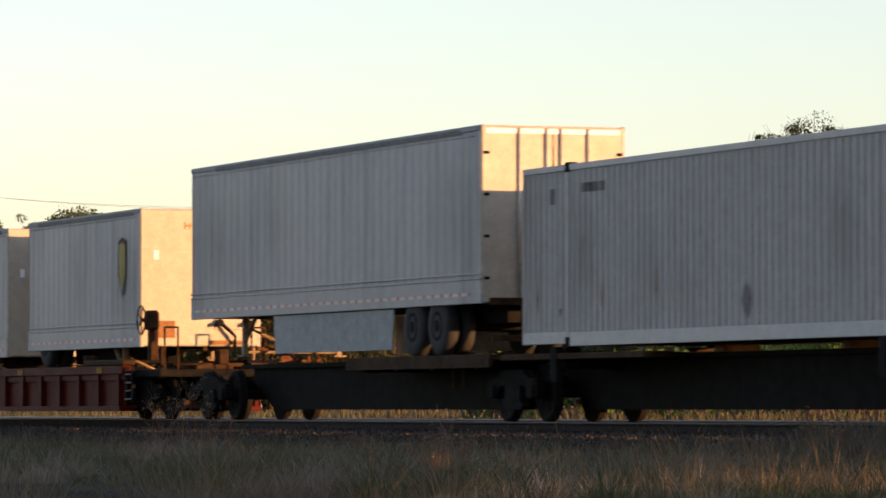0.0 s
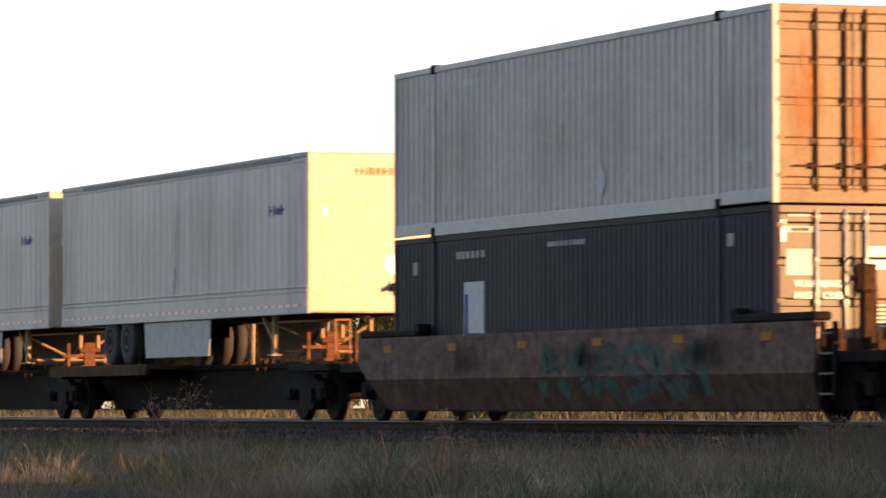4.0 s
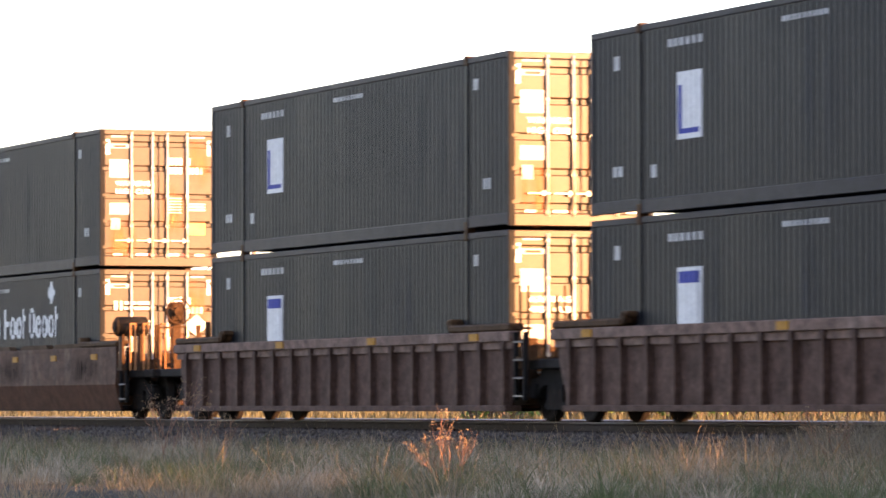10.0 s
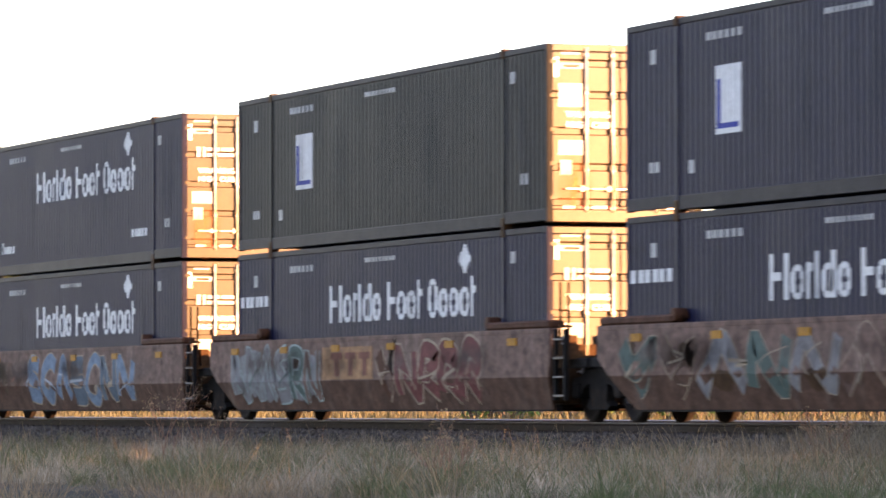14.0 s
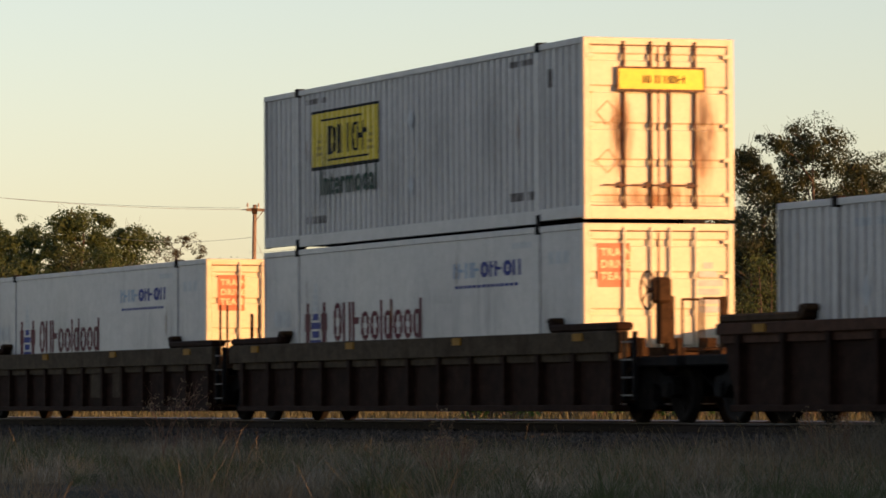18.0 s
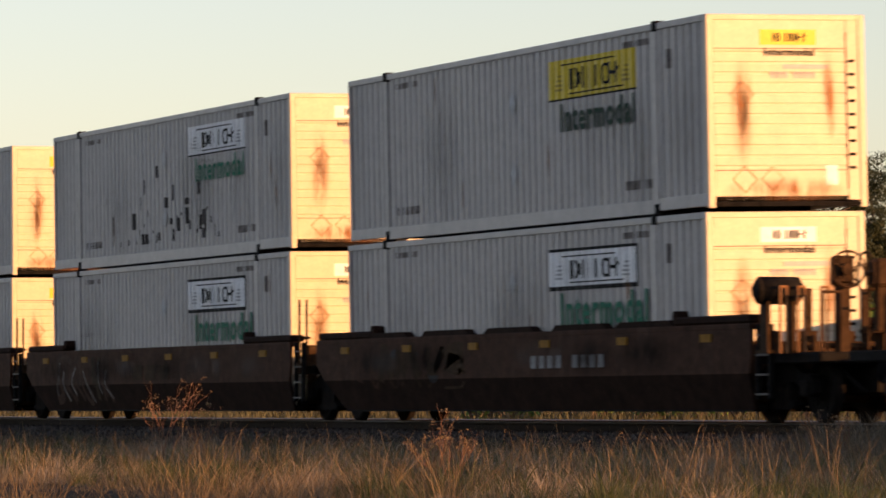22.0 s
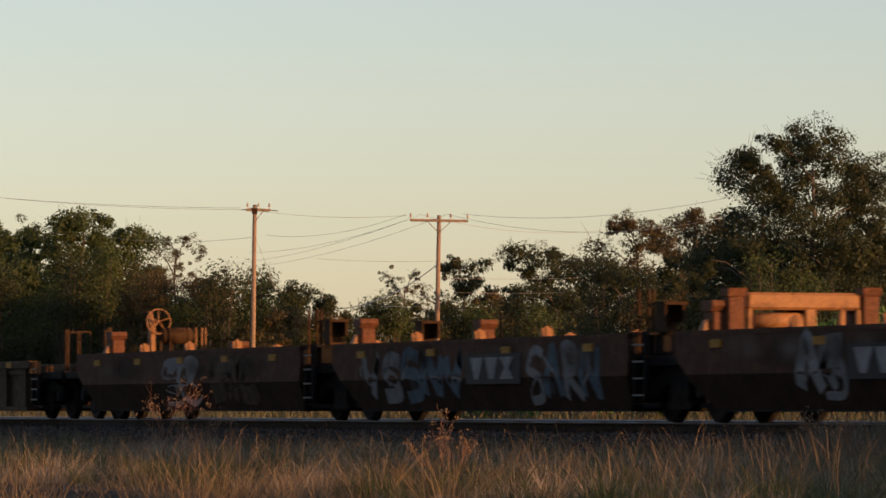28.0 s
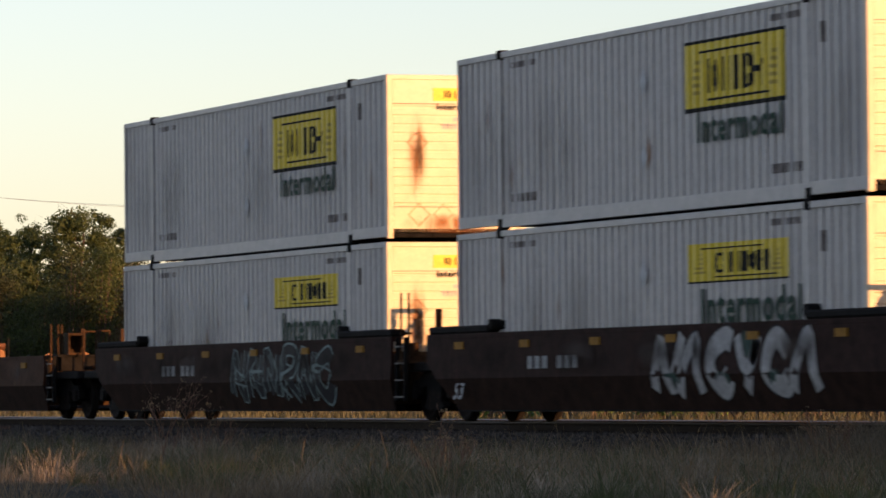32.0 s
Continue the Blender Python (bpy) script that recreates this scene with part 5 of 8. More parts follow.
def end_gear(car, h, g, top, outer, busy, mats, caps=True):
    """Platform, cap plates, posts and rigging at one end of a well unit; g: -1 front, 1 rear."""
    d, reach = M["dark"], (1.75 if outer else 0.95)
    x0, x1 = sorted((g * (h - 0.3), g * (h + reach)))
    piece("end_platform", (round(h, 2), g, outer), d, car, lambda bm: (box(bm, x0, x1, -1.28, 1.28, 0.86, 1.02, bevel=0.02), box(bm, x0, x1, -0.35, 0.35, 0.45, 0.86)))
    xb = g * (h - 0.75)
    piece("end_bulkhead", (round(h, 2), g), M["steel"], car, lambda bm: (box(bm, xb - 0.08, xb + 0.08, -1.30, 1.30, 0.3, top - 0.25), [box(bm, xb - 0.18, xb + 0.18, y - 0.08, y + 0.08, 0.3, top - 0.1) for y in (-0.9, -0.3, 0.3, 0.9)]))
    for y in (-1, 1) if caps else ():
        xa, xc = sorted((g * (h - 2.9), g * (h - 0.05)))
        piece("cap_plate", (round(h, 2), g, y, round(top, 2)), M[mats[1]], car, lambda bm: (box(bm, xa, xc, *sorted((y * 1.24, y * 1.53)), top + 0.002, top + 0.13, bevel=0.03), tube(bm, (g * (h - 2.9), y * 1.24, top + 0.13), (g * (h - 2.9), y * 1.5, top + 0.13), 0.1, seg=10)))
    if outer:
        piece("coupler", (round(h, 2), g), d, car, lambda bm: (box(bm, *sorted((g * (h + reach - 0.3), g * (h + reach + 0.25))), -0.16, 0.16, 0.60, 0.92, bevel=0.03)))
        piece("air_hose", (round(h, 2), g), d, car, lambda bm: tube(bm, (g * (h + reach - 0.6), -0.75, 0.86), (g * (h + reach), -0.55, 0.45), 0.03, seg=6))
        grab_rails(car, g * (h + reach - 0.25), 1.02, (-0.95, 0.9), 0.85)
    if busy:
        for y in (-0.75, 0.15):
            piece("end_post", y, M["steel"], car, lambda bm: box(bm, -0.045, 0.045, y - 0.05, y + 0.05, 1.0, 1.95, bevel=0.01), at=pose(g * (h + 0.25), 0, 0))
        piece("rigging", 0, M["steel"], car, lambda bm: (box(bm, -0.3, 0.3, -0.2, 0.6, 0.0, 0.1, bevel=0.02), box(bm, -0.08, 0.14, 0.3, 0.55, 0.1, 0.42, bevel=0.03), tube(bm, (0, -0.6, 0.1), (0, 0.9, 0.1), 0.04, seg=8)), at=pose(g * (h + 0.5), 0, 1.02))


def well_unit(s0, s1, kind, top, mats, label, outer=(False, False), busy=(False, False), brake=0, group="well cars of the train", trucks=(True, True), centre=None, guides=False, caps=True):
    """One unit of a container well car between two trucks. kind: smooth or ribbed sides."""
    mid, h = (s0 + s1) / 2, (s1 - s0) / 2
    car = thing("well_car", mid, 0.0, label, "well car", group)
    key = (round(h, 2), round(top, 2))
    p = M[mats[0]]
    if kind == "smooth":
        for g in (-1, 1):
            def upper(bm):
                prism(bm, [(-h, top), (-h, 1.0), (-h + 0.45, 0.72), (h - 0.06, 0.72), (h, 1.0), (h, top)], *sorted((g * SIDE_Y, g * (SIDE_Y - 0.05))))

            def lower(bm):
                pts = [(-h + 0.45, SIDE_Y, 0.72), (h - 0.06, SIDE_Y, 0.72), (h - 0.22, SIDE_Y - 0.165, 0.2), (-h + 1.2, SIDE_Y - 0.165, 0.2)]
                a = [bm.verts.new((x, g * y, z)) for x, y, z in pts]
                b = [bm.verts.new((x, g * (y - 0.05), z)) for x, y, z in pts]
                bm.faces.new(a)
                bm.faces.new(b[::-1])
                for i in range(4):
                    bm.faces.new((a[i], a[(i + 1) % 4], b[(i + 1) % 4], b[i]))
            piece("side_plate", (key, g), p, car, upper)
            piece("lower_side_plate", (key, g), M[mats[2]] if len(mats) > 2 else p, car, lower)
            piece("top_chord", (key, g), p, car, lambda bm: box(bm, -h, h, *sorted((g * (SIDE_Y + 0.004), g * (SIDE_Y - 0.18))), top - 0.09, top, bevel=0.015))
            piece("bottom_chord", (key, g), M["dark"], car, lambda bm: box(bm, -h + 1.2, h - 0.25, *sorted((g * (SIDE_Y - 0.17), g * (SIDE_Y - 0.34))), 0.17, 0.28))
        paint_tags(car, h, top - 0.2)
        seed = int(s0 * 10)
        side_films(car, "dirt_film", seed, 6, 2.6, 0.62, 2 * h - 3, (1.02, 1.06), -SIDE_Y - 0.0155)
        side_films(car, "chalk_film", seed + 1, 4, 1.6, 0.5, 2 * h - 3, (1.0, 1.1), -SIDE_Y - 0.017)
    else:
        chord = 0.34 if top == 1.42 else 0.17
        for g in (-1, 1):
            piece("side_plate", (key, g), p, car, lambda bm: prism(bm, [(-h + 0.1, top - 0.2), (-h + 0.1, 1.0), (-h + 0.5, 0.26), (h - 0.2, 0.26), (h - 0.1, 1.0), (h - 0.1, top - 0.2)], *sorted((g * (SIDE_Y - 0.12), g * (SIDE_Y - 0.16)))))
            piece("top_chord", (key, g), M[mats[2]] if len(mats) > 2 else p, car, lambda bm: (box(bm, -h, h, *sorted((g * SIDE_Y, g * (SIDE_Y - 0.2))), top - chord, top, bevel=0.012), box(bm, -h + 0.05, h - 0.05, *sorted((g * (SIDE_Y - 0.06), g * (SIDE_Y - 0.18))), top - chord - 0.12, top - chord)))
            piece("bottom_chord", (key, g), p, car, lambda bm: box(bm, -h + 0.5, h - 0.2, *sorted((g * (SIDE_Y - 0.01), g * (SIDE_Y - 0.3))), 0.17, 0.27, bevel=0.01))
            n = int((2 * h - 2.0) / (1.0 if top == 1.48 else 1.37)) + 1
            for k in range(n):
                x = -h + 0.75 + k * (2 * h - 1.1) / (n - 1)
                piece("side_rib", g, p, car, lambda bm: (box(bm, -0.045, 0.045, *sorted((g * (SIDE_Y - 0.012), g * (SIDE_Y - 0.12))), 0.27, 1.0), box(bm, -0.075, 0.075, *sorted((g * (SIDE_Y - 0.004), g * (SIDE_Y - 0.02))), 0.27, 1.0)), at=Matrix.LocRotScale((x, 0, 0.27 - 0.27 * (top - 0.47 + 0.2) / 0.73), None, (1, 1, (top - 0.47 + 0.2) / 0.73)))
        paint_tags(car, h, top - 0.085, 4.6)
        for g in (-1, 1) if caps else ():
            piece("lock_box", (key, g), M["steel"], car, lambda bm: box(bm, g * (h - 2.95) - 0.14, g * (h - 2.95) + 0.14, -1.5, -1.26, top + 0.13, top + 0.24, bevel=0.04))
    piece("well_floor", key, M["dark"], car, lambda bm: ([box(bm, x - 0.2, x + 0.2, -SIDE_Y + 0.2, SIDE_Y - 0.2, 0.17, 0.225) for x in [(-h + 1.4) + k * (2 * h - 2.8) / 6 for k in range(7)]], box(bm, -h + 1.3, h - 1.3, -0.25, 0.25, 0.17, 0.22)))
    lad = piece("ladder", key, M["dark"], car, lambda bm: [box(bm, x - 0.03, x + 0.03, -SIDE_Y + 0.05, -SIDE_Y + 0.12, 0.35, top - 0.02) for x in (h + 0.1, h + 0.52)])
    for q in range(4):
        piece("rung", key, M["rung"], lad, lambda bm: box(bm, h + 0.1, h + 0.52, -SIDE_Y + 0.03, -SIDE_Y + 0.055, -0.014, 0.014), at=pose(0, 0, 0.42 + q * (top - 0.6) / 3))
    for i, g in enumerate((-1, 1)):
        end_gear(car, h, g, top, outer[i], busy[i], mats, caps)
    if guides:
        for g in (-1, 1):
            for x in (-6.1, -3.1, -0.1, 2.95, 5.6):
                piece("container_guide", g, M[mats[1]], car, lambda bm: prism(bm, [(-1.15, 0), (1.15, 0), (0.95, 0.09), (-0.95, 0.09)], *sorted((g * 1.36, g * 1.52))), at=pose(x, 0, top + 0.002))
    if caps and not outer[1]:
        for y, r in ((-1.5, 0.022), (-1.36, 0.022)) + (((-0.86, 0.035), (-0.72, 0.022)) if kind == "ribbed" else ()):
            piece("joint_post", (y, kind), M["steel"], car, lambda bm: tube(bm, (0, 0, 0.86), (0, 0, 2.22 if r < 0.03 else 2.05), r, seg=6), at=pose(h + 0.4, y, 0))
        piece("post_tie", kind, M["steel"], car, lambda bm: (box(bm, -0.03, 0.03, -1.52, -1.3, 1.5, 1.54), box(bm, -0.2, 0.1, -1.5, -0.5, 1.0, 1.06)), at=pose(h + 0.4, 0, 0))
    if brake:
        if brake == 2:
            rear_gear(car, h)
        else:
            brake_stand(car, brake * (h + 0.9), 1.2, -2.1)
    cs = centre or (s0 - (0.0 if outer[0] else 1.0), s1)
    if trucks[0]:
        truck(car, cs[0] - mid, cs[0])
    if trucks[1]:
        truck(car, cs[1] - mid, cs[1])
    return car


# -- trailers and the cars that carry them --
def trailer(s0, length, nose, paint, z0, body=(0.85, 3.84), tandem=3.4, label="", skirt=(6.0, 11.8), gear=13.5, pup=False, lean=0.0):
    """A dry-van trailer; nose: 1 when its front faces +x. Distances run from its rear."""
    c = thing("semi_trailer", s0 + length / 2, z0, label, "trailer", "trailers on the train", lean)
    h, zb, zt = length / 2, *body
    key = (round(length, 2), body, nose)
    p = M[paint]
    fx = lambda d: (d - h) * nose
    for far in (False, True):
        g = -1 if far else 1
        piece("side_skin", (key, far), p, c, lambda bm: ribbed_sheet(bm, -h + 0.06, h - 0.06, zb + 0.15, zt - 0.08, 0.41, 0.008, far=far))
        piece("top_rail", (key, far), M["skirt"], c, lambda bm: box(bm, -h, h, *sorted((g * (FACE - 0.004), g * (FACE + 0.06))), zt - 0.1, zt, bevel=0.015), "dull grey edge rail")
        piece("bottom_rail", (key, far), p, c, lambda bm: box(bm, -h, h, *sorted((g * (FACE - 0.006), g * (FACE + 0.05))), zb, zb + 0.17, bevel=0.012))
        piece("kick_panel", (key, far), p, c, lambda bm: box(bm, -h + 0.01, h - 0.01, *sorted((g * (FACE - 0.003), g * (FACE + 0.03))), zb + 0.17, zb + 0.4))
        for q, out in ((0.4, 0.022), (0.485, 0.016)):
            piece("side_band", (key, far, q), p, c, lambda bm: box(bm, -h, h, *sorted((g * (FACE - out), g * (FACE + 0.03))), zb + q, zb + q + 0.028, bevel=0.006))
        tape = [-h + 0.3 + 0.44 * k for k in range(int((length - 0.6) / 0.44))]
        piece("reflective_tape", (key, far), M["faded_tape"], c, lambda bm: [box(bm, x, x + 0.3, *sorted((g * (FACE - 0.010), g * FACE)), zb + 0.135, zb + 0.185) for x in tape], many=True)
        piece("red_tape", (key, far), M["red_tag"], c, lambda bm: [box(bm, x + 0.3, x + 0.44, *sorted((g * (FACE - 0.010), g * FACE)), zb + 0.135, zb + 0.19) for x in tape], many=True)
        piece("scuffed_strip", (key, far), M["scuff"], c, lambda bm: box(bm, -h + 0.1 * length, h - 0.06 * length, *sorted((g * (FACE - 0.008), g * (FACE + 0.02))), zt - 0.125, zt - 0.045), "dark scuffed strip under the roof edge")
        piece("rivet_row", (key, far), M["scuff"], c, lambda bm: [box(bm, x, x + 0.02, *sorted((g * (FACE - 0.004), g * (FACE + 0.012))), zt - 0.19, zt - 0.17) for x in [-h + 0.2 + 0.2 * k for k in range(int(length / 0.2) - 1)]], many=True)
        if skirt:
            a, b = sorted((fx(skirt[0]), fx(skirt[1])))
            piece("side_skirt", (key, far, skirt), M["skirt"], c, lambda bm: prism(bm, [(a, zb - 0.01), (a + 0.12, zb - 0.72), (b - 0.1, zb - 0.72), (b, zb - 0.01)], *sorted((g * (FACE + 0.06), g * (FACE + 0.09)))), "dented grey aerodynamic skirt")
    side_films(c, "grime_film", int(s0 * 10), 7 if length > 10 else 4, 2.2, 2.6, length, ((zb + zt) / 2 - 0.2, (zb + zt) / 2 + 0.2), FACE - 0.012)
    piece("roof", key, p, c, lambda bm: box(bm, -h + 0.03, h - 0.03, FACE + 0.05, -FACE - 0.05, zt - 0.03, zt - 0.006))
    piece("underframe", key, M["dark"], c, lambda bm: (box(bm, -h + 0.05, h - 0.05, FACE + 0.06, -FACE - 0.06, zb + 0.02, zb + 0.14), box(bm, *sorted((fx(tandem - 2.2), fx(tandem + 2.0))), -0.55, 0.55, zb - 0.3, zb + 0.02)))
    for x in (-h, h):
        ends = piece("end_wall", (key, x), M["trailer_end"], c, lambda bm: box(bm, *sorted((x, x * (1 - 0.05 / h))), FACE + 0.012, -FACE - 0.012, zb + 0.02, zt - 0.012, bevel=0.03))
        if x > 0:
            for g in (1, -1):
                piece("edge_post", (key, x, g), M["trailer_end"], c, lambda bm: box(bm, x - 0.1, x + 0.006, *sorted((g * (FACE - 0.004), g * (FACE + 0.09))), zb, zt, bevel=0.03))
            if nose > 0:
                plate = piece("coupling_plate", key, M["trailer_end"], ends, lambda bm: box(bm, x, x + 0.02, 0.3, 1.12, zb + 0.36, zb + 0.62, bevel=0.01))
                for y in (0.4, 1.02):
                    piece("air_coupling", (key, y), M["dark"], plate, lambda bm: (tube(bm, (x, y, zb + 0.5), (x + 0.12, y, zb + 0.5), 0.075, seg=10), tube(bm, (x + 0.1, y, zb + 0.5), (x + 0.16, y - 0.12, zb + 0.46), 0.04, seg=8)))
                piece("hose", key, M["dark"], plate, lambda bm: cable(bm, [Vector((x + 0.12, 0.42, zb + 0.48)), Vector((x + 0.15, 0.58, zb + 0.34)), Vector((x + 0.15, 0.7, zb + 0.22)), Vector((x + 0.1, 0.7, zb - 0.05))], 0.04))
                for y, seg in ((0.4, 12), (0.94, 4)):
                    piece("nose_placard", (key, y), M["label_white"], ends, lambda bm: tube(bm, (x, y, zb + 0.92), (x + 0.012, y, zb + 0.92), 0.2, seg=seg))
                piece("sticker", key, M["label_white"], ends, lambda bm: box(bm, x, x + 0.006, -1.0, -0.9, zb + 1.8, zb + 1.98))
                word_shapes(ends, key, M["orange_tag"], -0.36, 0.5, zt - 0.42, zt - 0.28, "EEHiHHEHE", lambda b, a0, a1, q0, q1: end_rect(b, a0, a1, q0, q1, out=0.004, x=x))
            else:
                piece("door_bar", key, M["rod"], ends, lambda bm: [tube(bm, (x + 0.03, y, zb + 0.1), (x + 0.03, y, zt - 0.05), 0.024, seg=8) for y in (-0.62, -0.13, 0.13, 0.62)])
                piece("door_seam", key, M["dark"], ends, lambda bm: (box(bm, x, x + 0.004, -0.012, 0.012, zb + 0.15, zt - 0.1), [box(bm, x, x + 0.02, g * 1.2 - 0.05, g * 1.2 + 0.05, q, q + 0.05) for g in (-1, 1) for q in (zb + 0.4, zb + 1.1, zb + 1.8, zb + 2.5)]))
                piece("door_rim", key, M["label_white"], ends, lambda bm: [box(bm, x, x + 0.012, -1.2, 1.2, zt - 0.14, zt - 0.06)])
                piece("rear_bumper", key, M["steel"], c, lambda bm: (box(bm, x - 0.1, x + 0.01, -1.15, 1.15, zb - 0.02, zb + 0.1), [box(bm, x - 0.08, x, y - 0.05, y + 0.05, zb - 0.55, zb) for y in (-0.5, 0.5)], box(bm, x - 0.09, x, -1.1, 1.1, zb - 0.62, zb - 0.52)))
    axles = (tandem - 0.62, tandem + 0.62) if not pup else (1.2,)
    for d in axles:
        for g in (-1, 1):
            wh = piece("wheel", g, M["tyre"], c, lambda bm: [lathe_y(bm, [(y0 - 0.125, 0.36), (y0 - 0.11, 0.46), (y0 - 0.08, 0.51), (y0 + 0.08, 0.51), (y0 + 0.11, 0.46), (y0 + 0.125, 0.36)], 24) for y0 in (g * 1.12, g * 0.82)], "black dual road tyre", at=pose(fx(d), 0, 0.51))
            piece("hub", g, M["wheel"], wh, lambda bm: lathe_y(bm, [(g * 1.12 - 0.128 * g, 0.1), (g * 1.1, 0.24), (g * 1.252, 0.26), (g * 1.25, 0.2), (g * 1.20, 0.17), (g * 1.19, 0.11), (g * 1.26, 0.1)], 16))
        piece("axle", 0, M["dark"], c, lambda bm: tube(bm, (0, -1.0, 0.51), (0, 1.0, 0.51), 0.07, seg=8), at=pose(fx(d), 0, 0))
    gx = fx(gear if not pup else length - 2.2)
    zl = zb - 0.66
    lg = piece("landing_gear", (key, gear), M["sunlit_gear_steel"], c, lambda bm: tube(bm, (gx, -0.95, zl), (gx, 0.95, zl), 0.03, seg=6), "landing gear with crossed braces")
    for y in (-0.95, 0.95):
        piece("leg", (key, gear, y), M["sunlit_gear_steel"], lg, lambda bm: (box(bm, gx - 0.06, gx + 0.06, y - 0.05, y + 0.05, 0.12, zb + 0.02, bevel=0.01), box(bm, gx - 0.14, gx + 0.14, y - 0.12, y + 0.12, 0.1, 0.13)))
    piece("brace", (key, gear), M["sunlit_gear_steel"], lg, lambda bm: (tube(bm, (gx, -0.93, zb - 0.16), (gx, 0.1, zl + 0.02), 0.03, seg=6), tube(bm, (gx, 0.93, zb - 0.16), (gx, 0.1, zl + 0.02), 0.03, seg=6), prism(bm, [(gx - nose * 0.75, zb), (gx - nose * 0.62, zb), (gx + 0.04, zb - 0.5), (gx - 0.04, zb - 0.5)], -0.99, -0.93)))
    return c


def hitch(parent, x, g=1, z=1.12, top=1.9):
    """A trailer hitch: an upright cross plate with a forked head, side posts and struts along the car."""
    hh = top - z
    st = piece("hitch_stand", g, M["rust_plate"], parent, lambda bm: (box(bm, -0.05, 0.05, -0.13, 0.13, 0.0, hh - 0.22, bevel=0.015), box(bm, -0.08, 0.08, -0.24, 0.24, hh * 0.44, hh * 0.56, bevel=0.02), box(bm, -0.1, 0.1, -0.3, 0.3, 0.0, 0.05)), "rust-coloured trailer hitch", at=pose(x, 0, z))
    for y in (-0.2, 0.2):
        piece("fork", (g, y), M["sunlit_gear_steel"], st, lambda bm: (box(bm, -0.05, 0.05, y - 0.045, y + 0.045, hh * 0.5, hh - 0.03, bevel=0.015), prism(bm, [(-0.2, hh - 0.05), (0.2, hh - 0.05), (0.24, hh), (-0.24, hh)], y - 0.07, y + 0.07)))
    piece("side_post", g, M["rust_plate"], st, lambda bm: [box(bm, -0.05, 0.05, y - 0.035, y + 0.035, 0.0, hh * 0.7, bevel=0.01) for y in (-0.48, 0.46)] + [box(bm, -0.04, 0.04, -0.6, 0.58, hh * 0.3, hh * 0.38)])
    piece("strut", g, M["rust_plate"], st, lambda bm: [tube(bm, (-1.3 * g, y, 0.03), (-0.05 * g, y, hh - 0.2), 0.045, seg=6) for y in (-0.24, 0.24)] + [box(bm, -1.5, 0.4, y - 0.05, y + 0.05, 0.0, 0.05) for y in (-0.24, 0.24)])


def spine_unit(c0, c1, load, first=False, label=""):
    """One unit of a spine car between truck centres c0 and c1. load: trailer nose +1/-1, or 0 for a container."""
    mid, h = (c0 + c1) / 2, (c1 - c0) / 2
    car = thing("spine_car", mid, 0.0, label, "spine car", "spine car units")
    key = round(h, 2)
    piece("centre_sill", key, M["dark"], car, lambda bm: (prism(bm, [(-h + 0.5, 1.05), (-h + 0.5, 0.75), (-h + 1.8, 0.2), (h - 1.8, 0.2), (h - 0.5, 0.75), (h - 0.5, 1.05)], -0.3, 0.3), box(bm, -h + 0.1, h - 0.1, -0.42, 0.42, 1.0, 1.08)))
    if load:
        a, b = sorted((-load * (h - 0.2), -load * (h - 7.4)))
        for g in (-1, 1):
            piece("wheel_deck", (key, load, g), M["steel"], car, lambda bm: (box(bm, a, b, *sorted((g * 0.42, g * 1.4)), 1.02, 1.12, bevel=0.01), box(bm, a, b, *sorted((g * 1.34, g * 1.42)), 0.9, 1.04)), "brown steel trailer deck")
        for q in (0.1, 0.35, 0.6, 0.9):
            piece("cross_bearer", (key, load, q), M["dark"], car, lambda bm: box(bm, a + q * (b - a) - 0.08, a + q * (b - a) + 0.08, -1.36, 1.36, 0.86, 1.02))
        hitch(car, load * (h - 1.6), load)
    else:
        for g in (-1, 1):
            x = g * 6.1
            piece("cross_bearer", (key, g), M["dark"], car, lambda bm: (box(bm, x - 0.25, x + 0.25, -1.33, 1.33, 0.85, 1.13, bevel=0.02), box(bm, x - 0.12, x + 0.12, -1.42, -1.3, 0.65, 1.2)))
            for y in (-1.15, 1.15):
                piece("pedestal", (key, g, y), M["steel"], car, lambda bm: box(bm, x - 0.18, x + 0.18, y - 0.15, y + 0.15, 1.13, 1.195, bevel=0.02))
        piece("wheel_deck", (key, 0), M["steel"], car, lambda bm: [box(bm, -h + 0.3, -h + 6.4, *sorted((g * 0.9, g * 1.4)), 1.0, 1.1, bevel=0.01) for g in (-1, 1)], "brown steel trailer deck")
        for x in (-2.0, 2.6):
            piece("stop_block", 0, M["orange_steel"], car, lambda bm: box(bm, -0.2, 0.2, -0.3, 0.3, 1.08, 1.2, bevel=0.02), at=pose(x, 0, 0))
    truck(car, h, c1)
    if first:
        truck(car, -h, c0)
    piece("grab_iron", key, M["steel"], car, lambda bm: [tube(bm, (x, -1.3, 0.55), (x, -1.3, 1.0), 0.02, seg=6) for x in (h - 1.7, h - 2.2)])
    return car


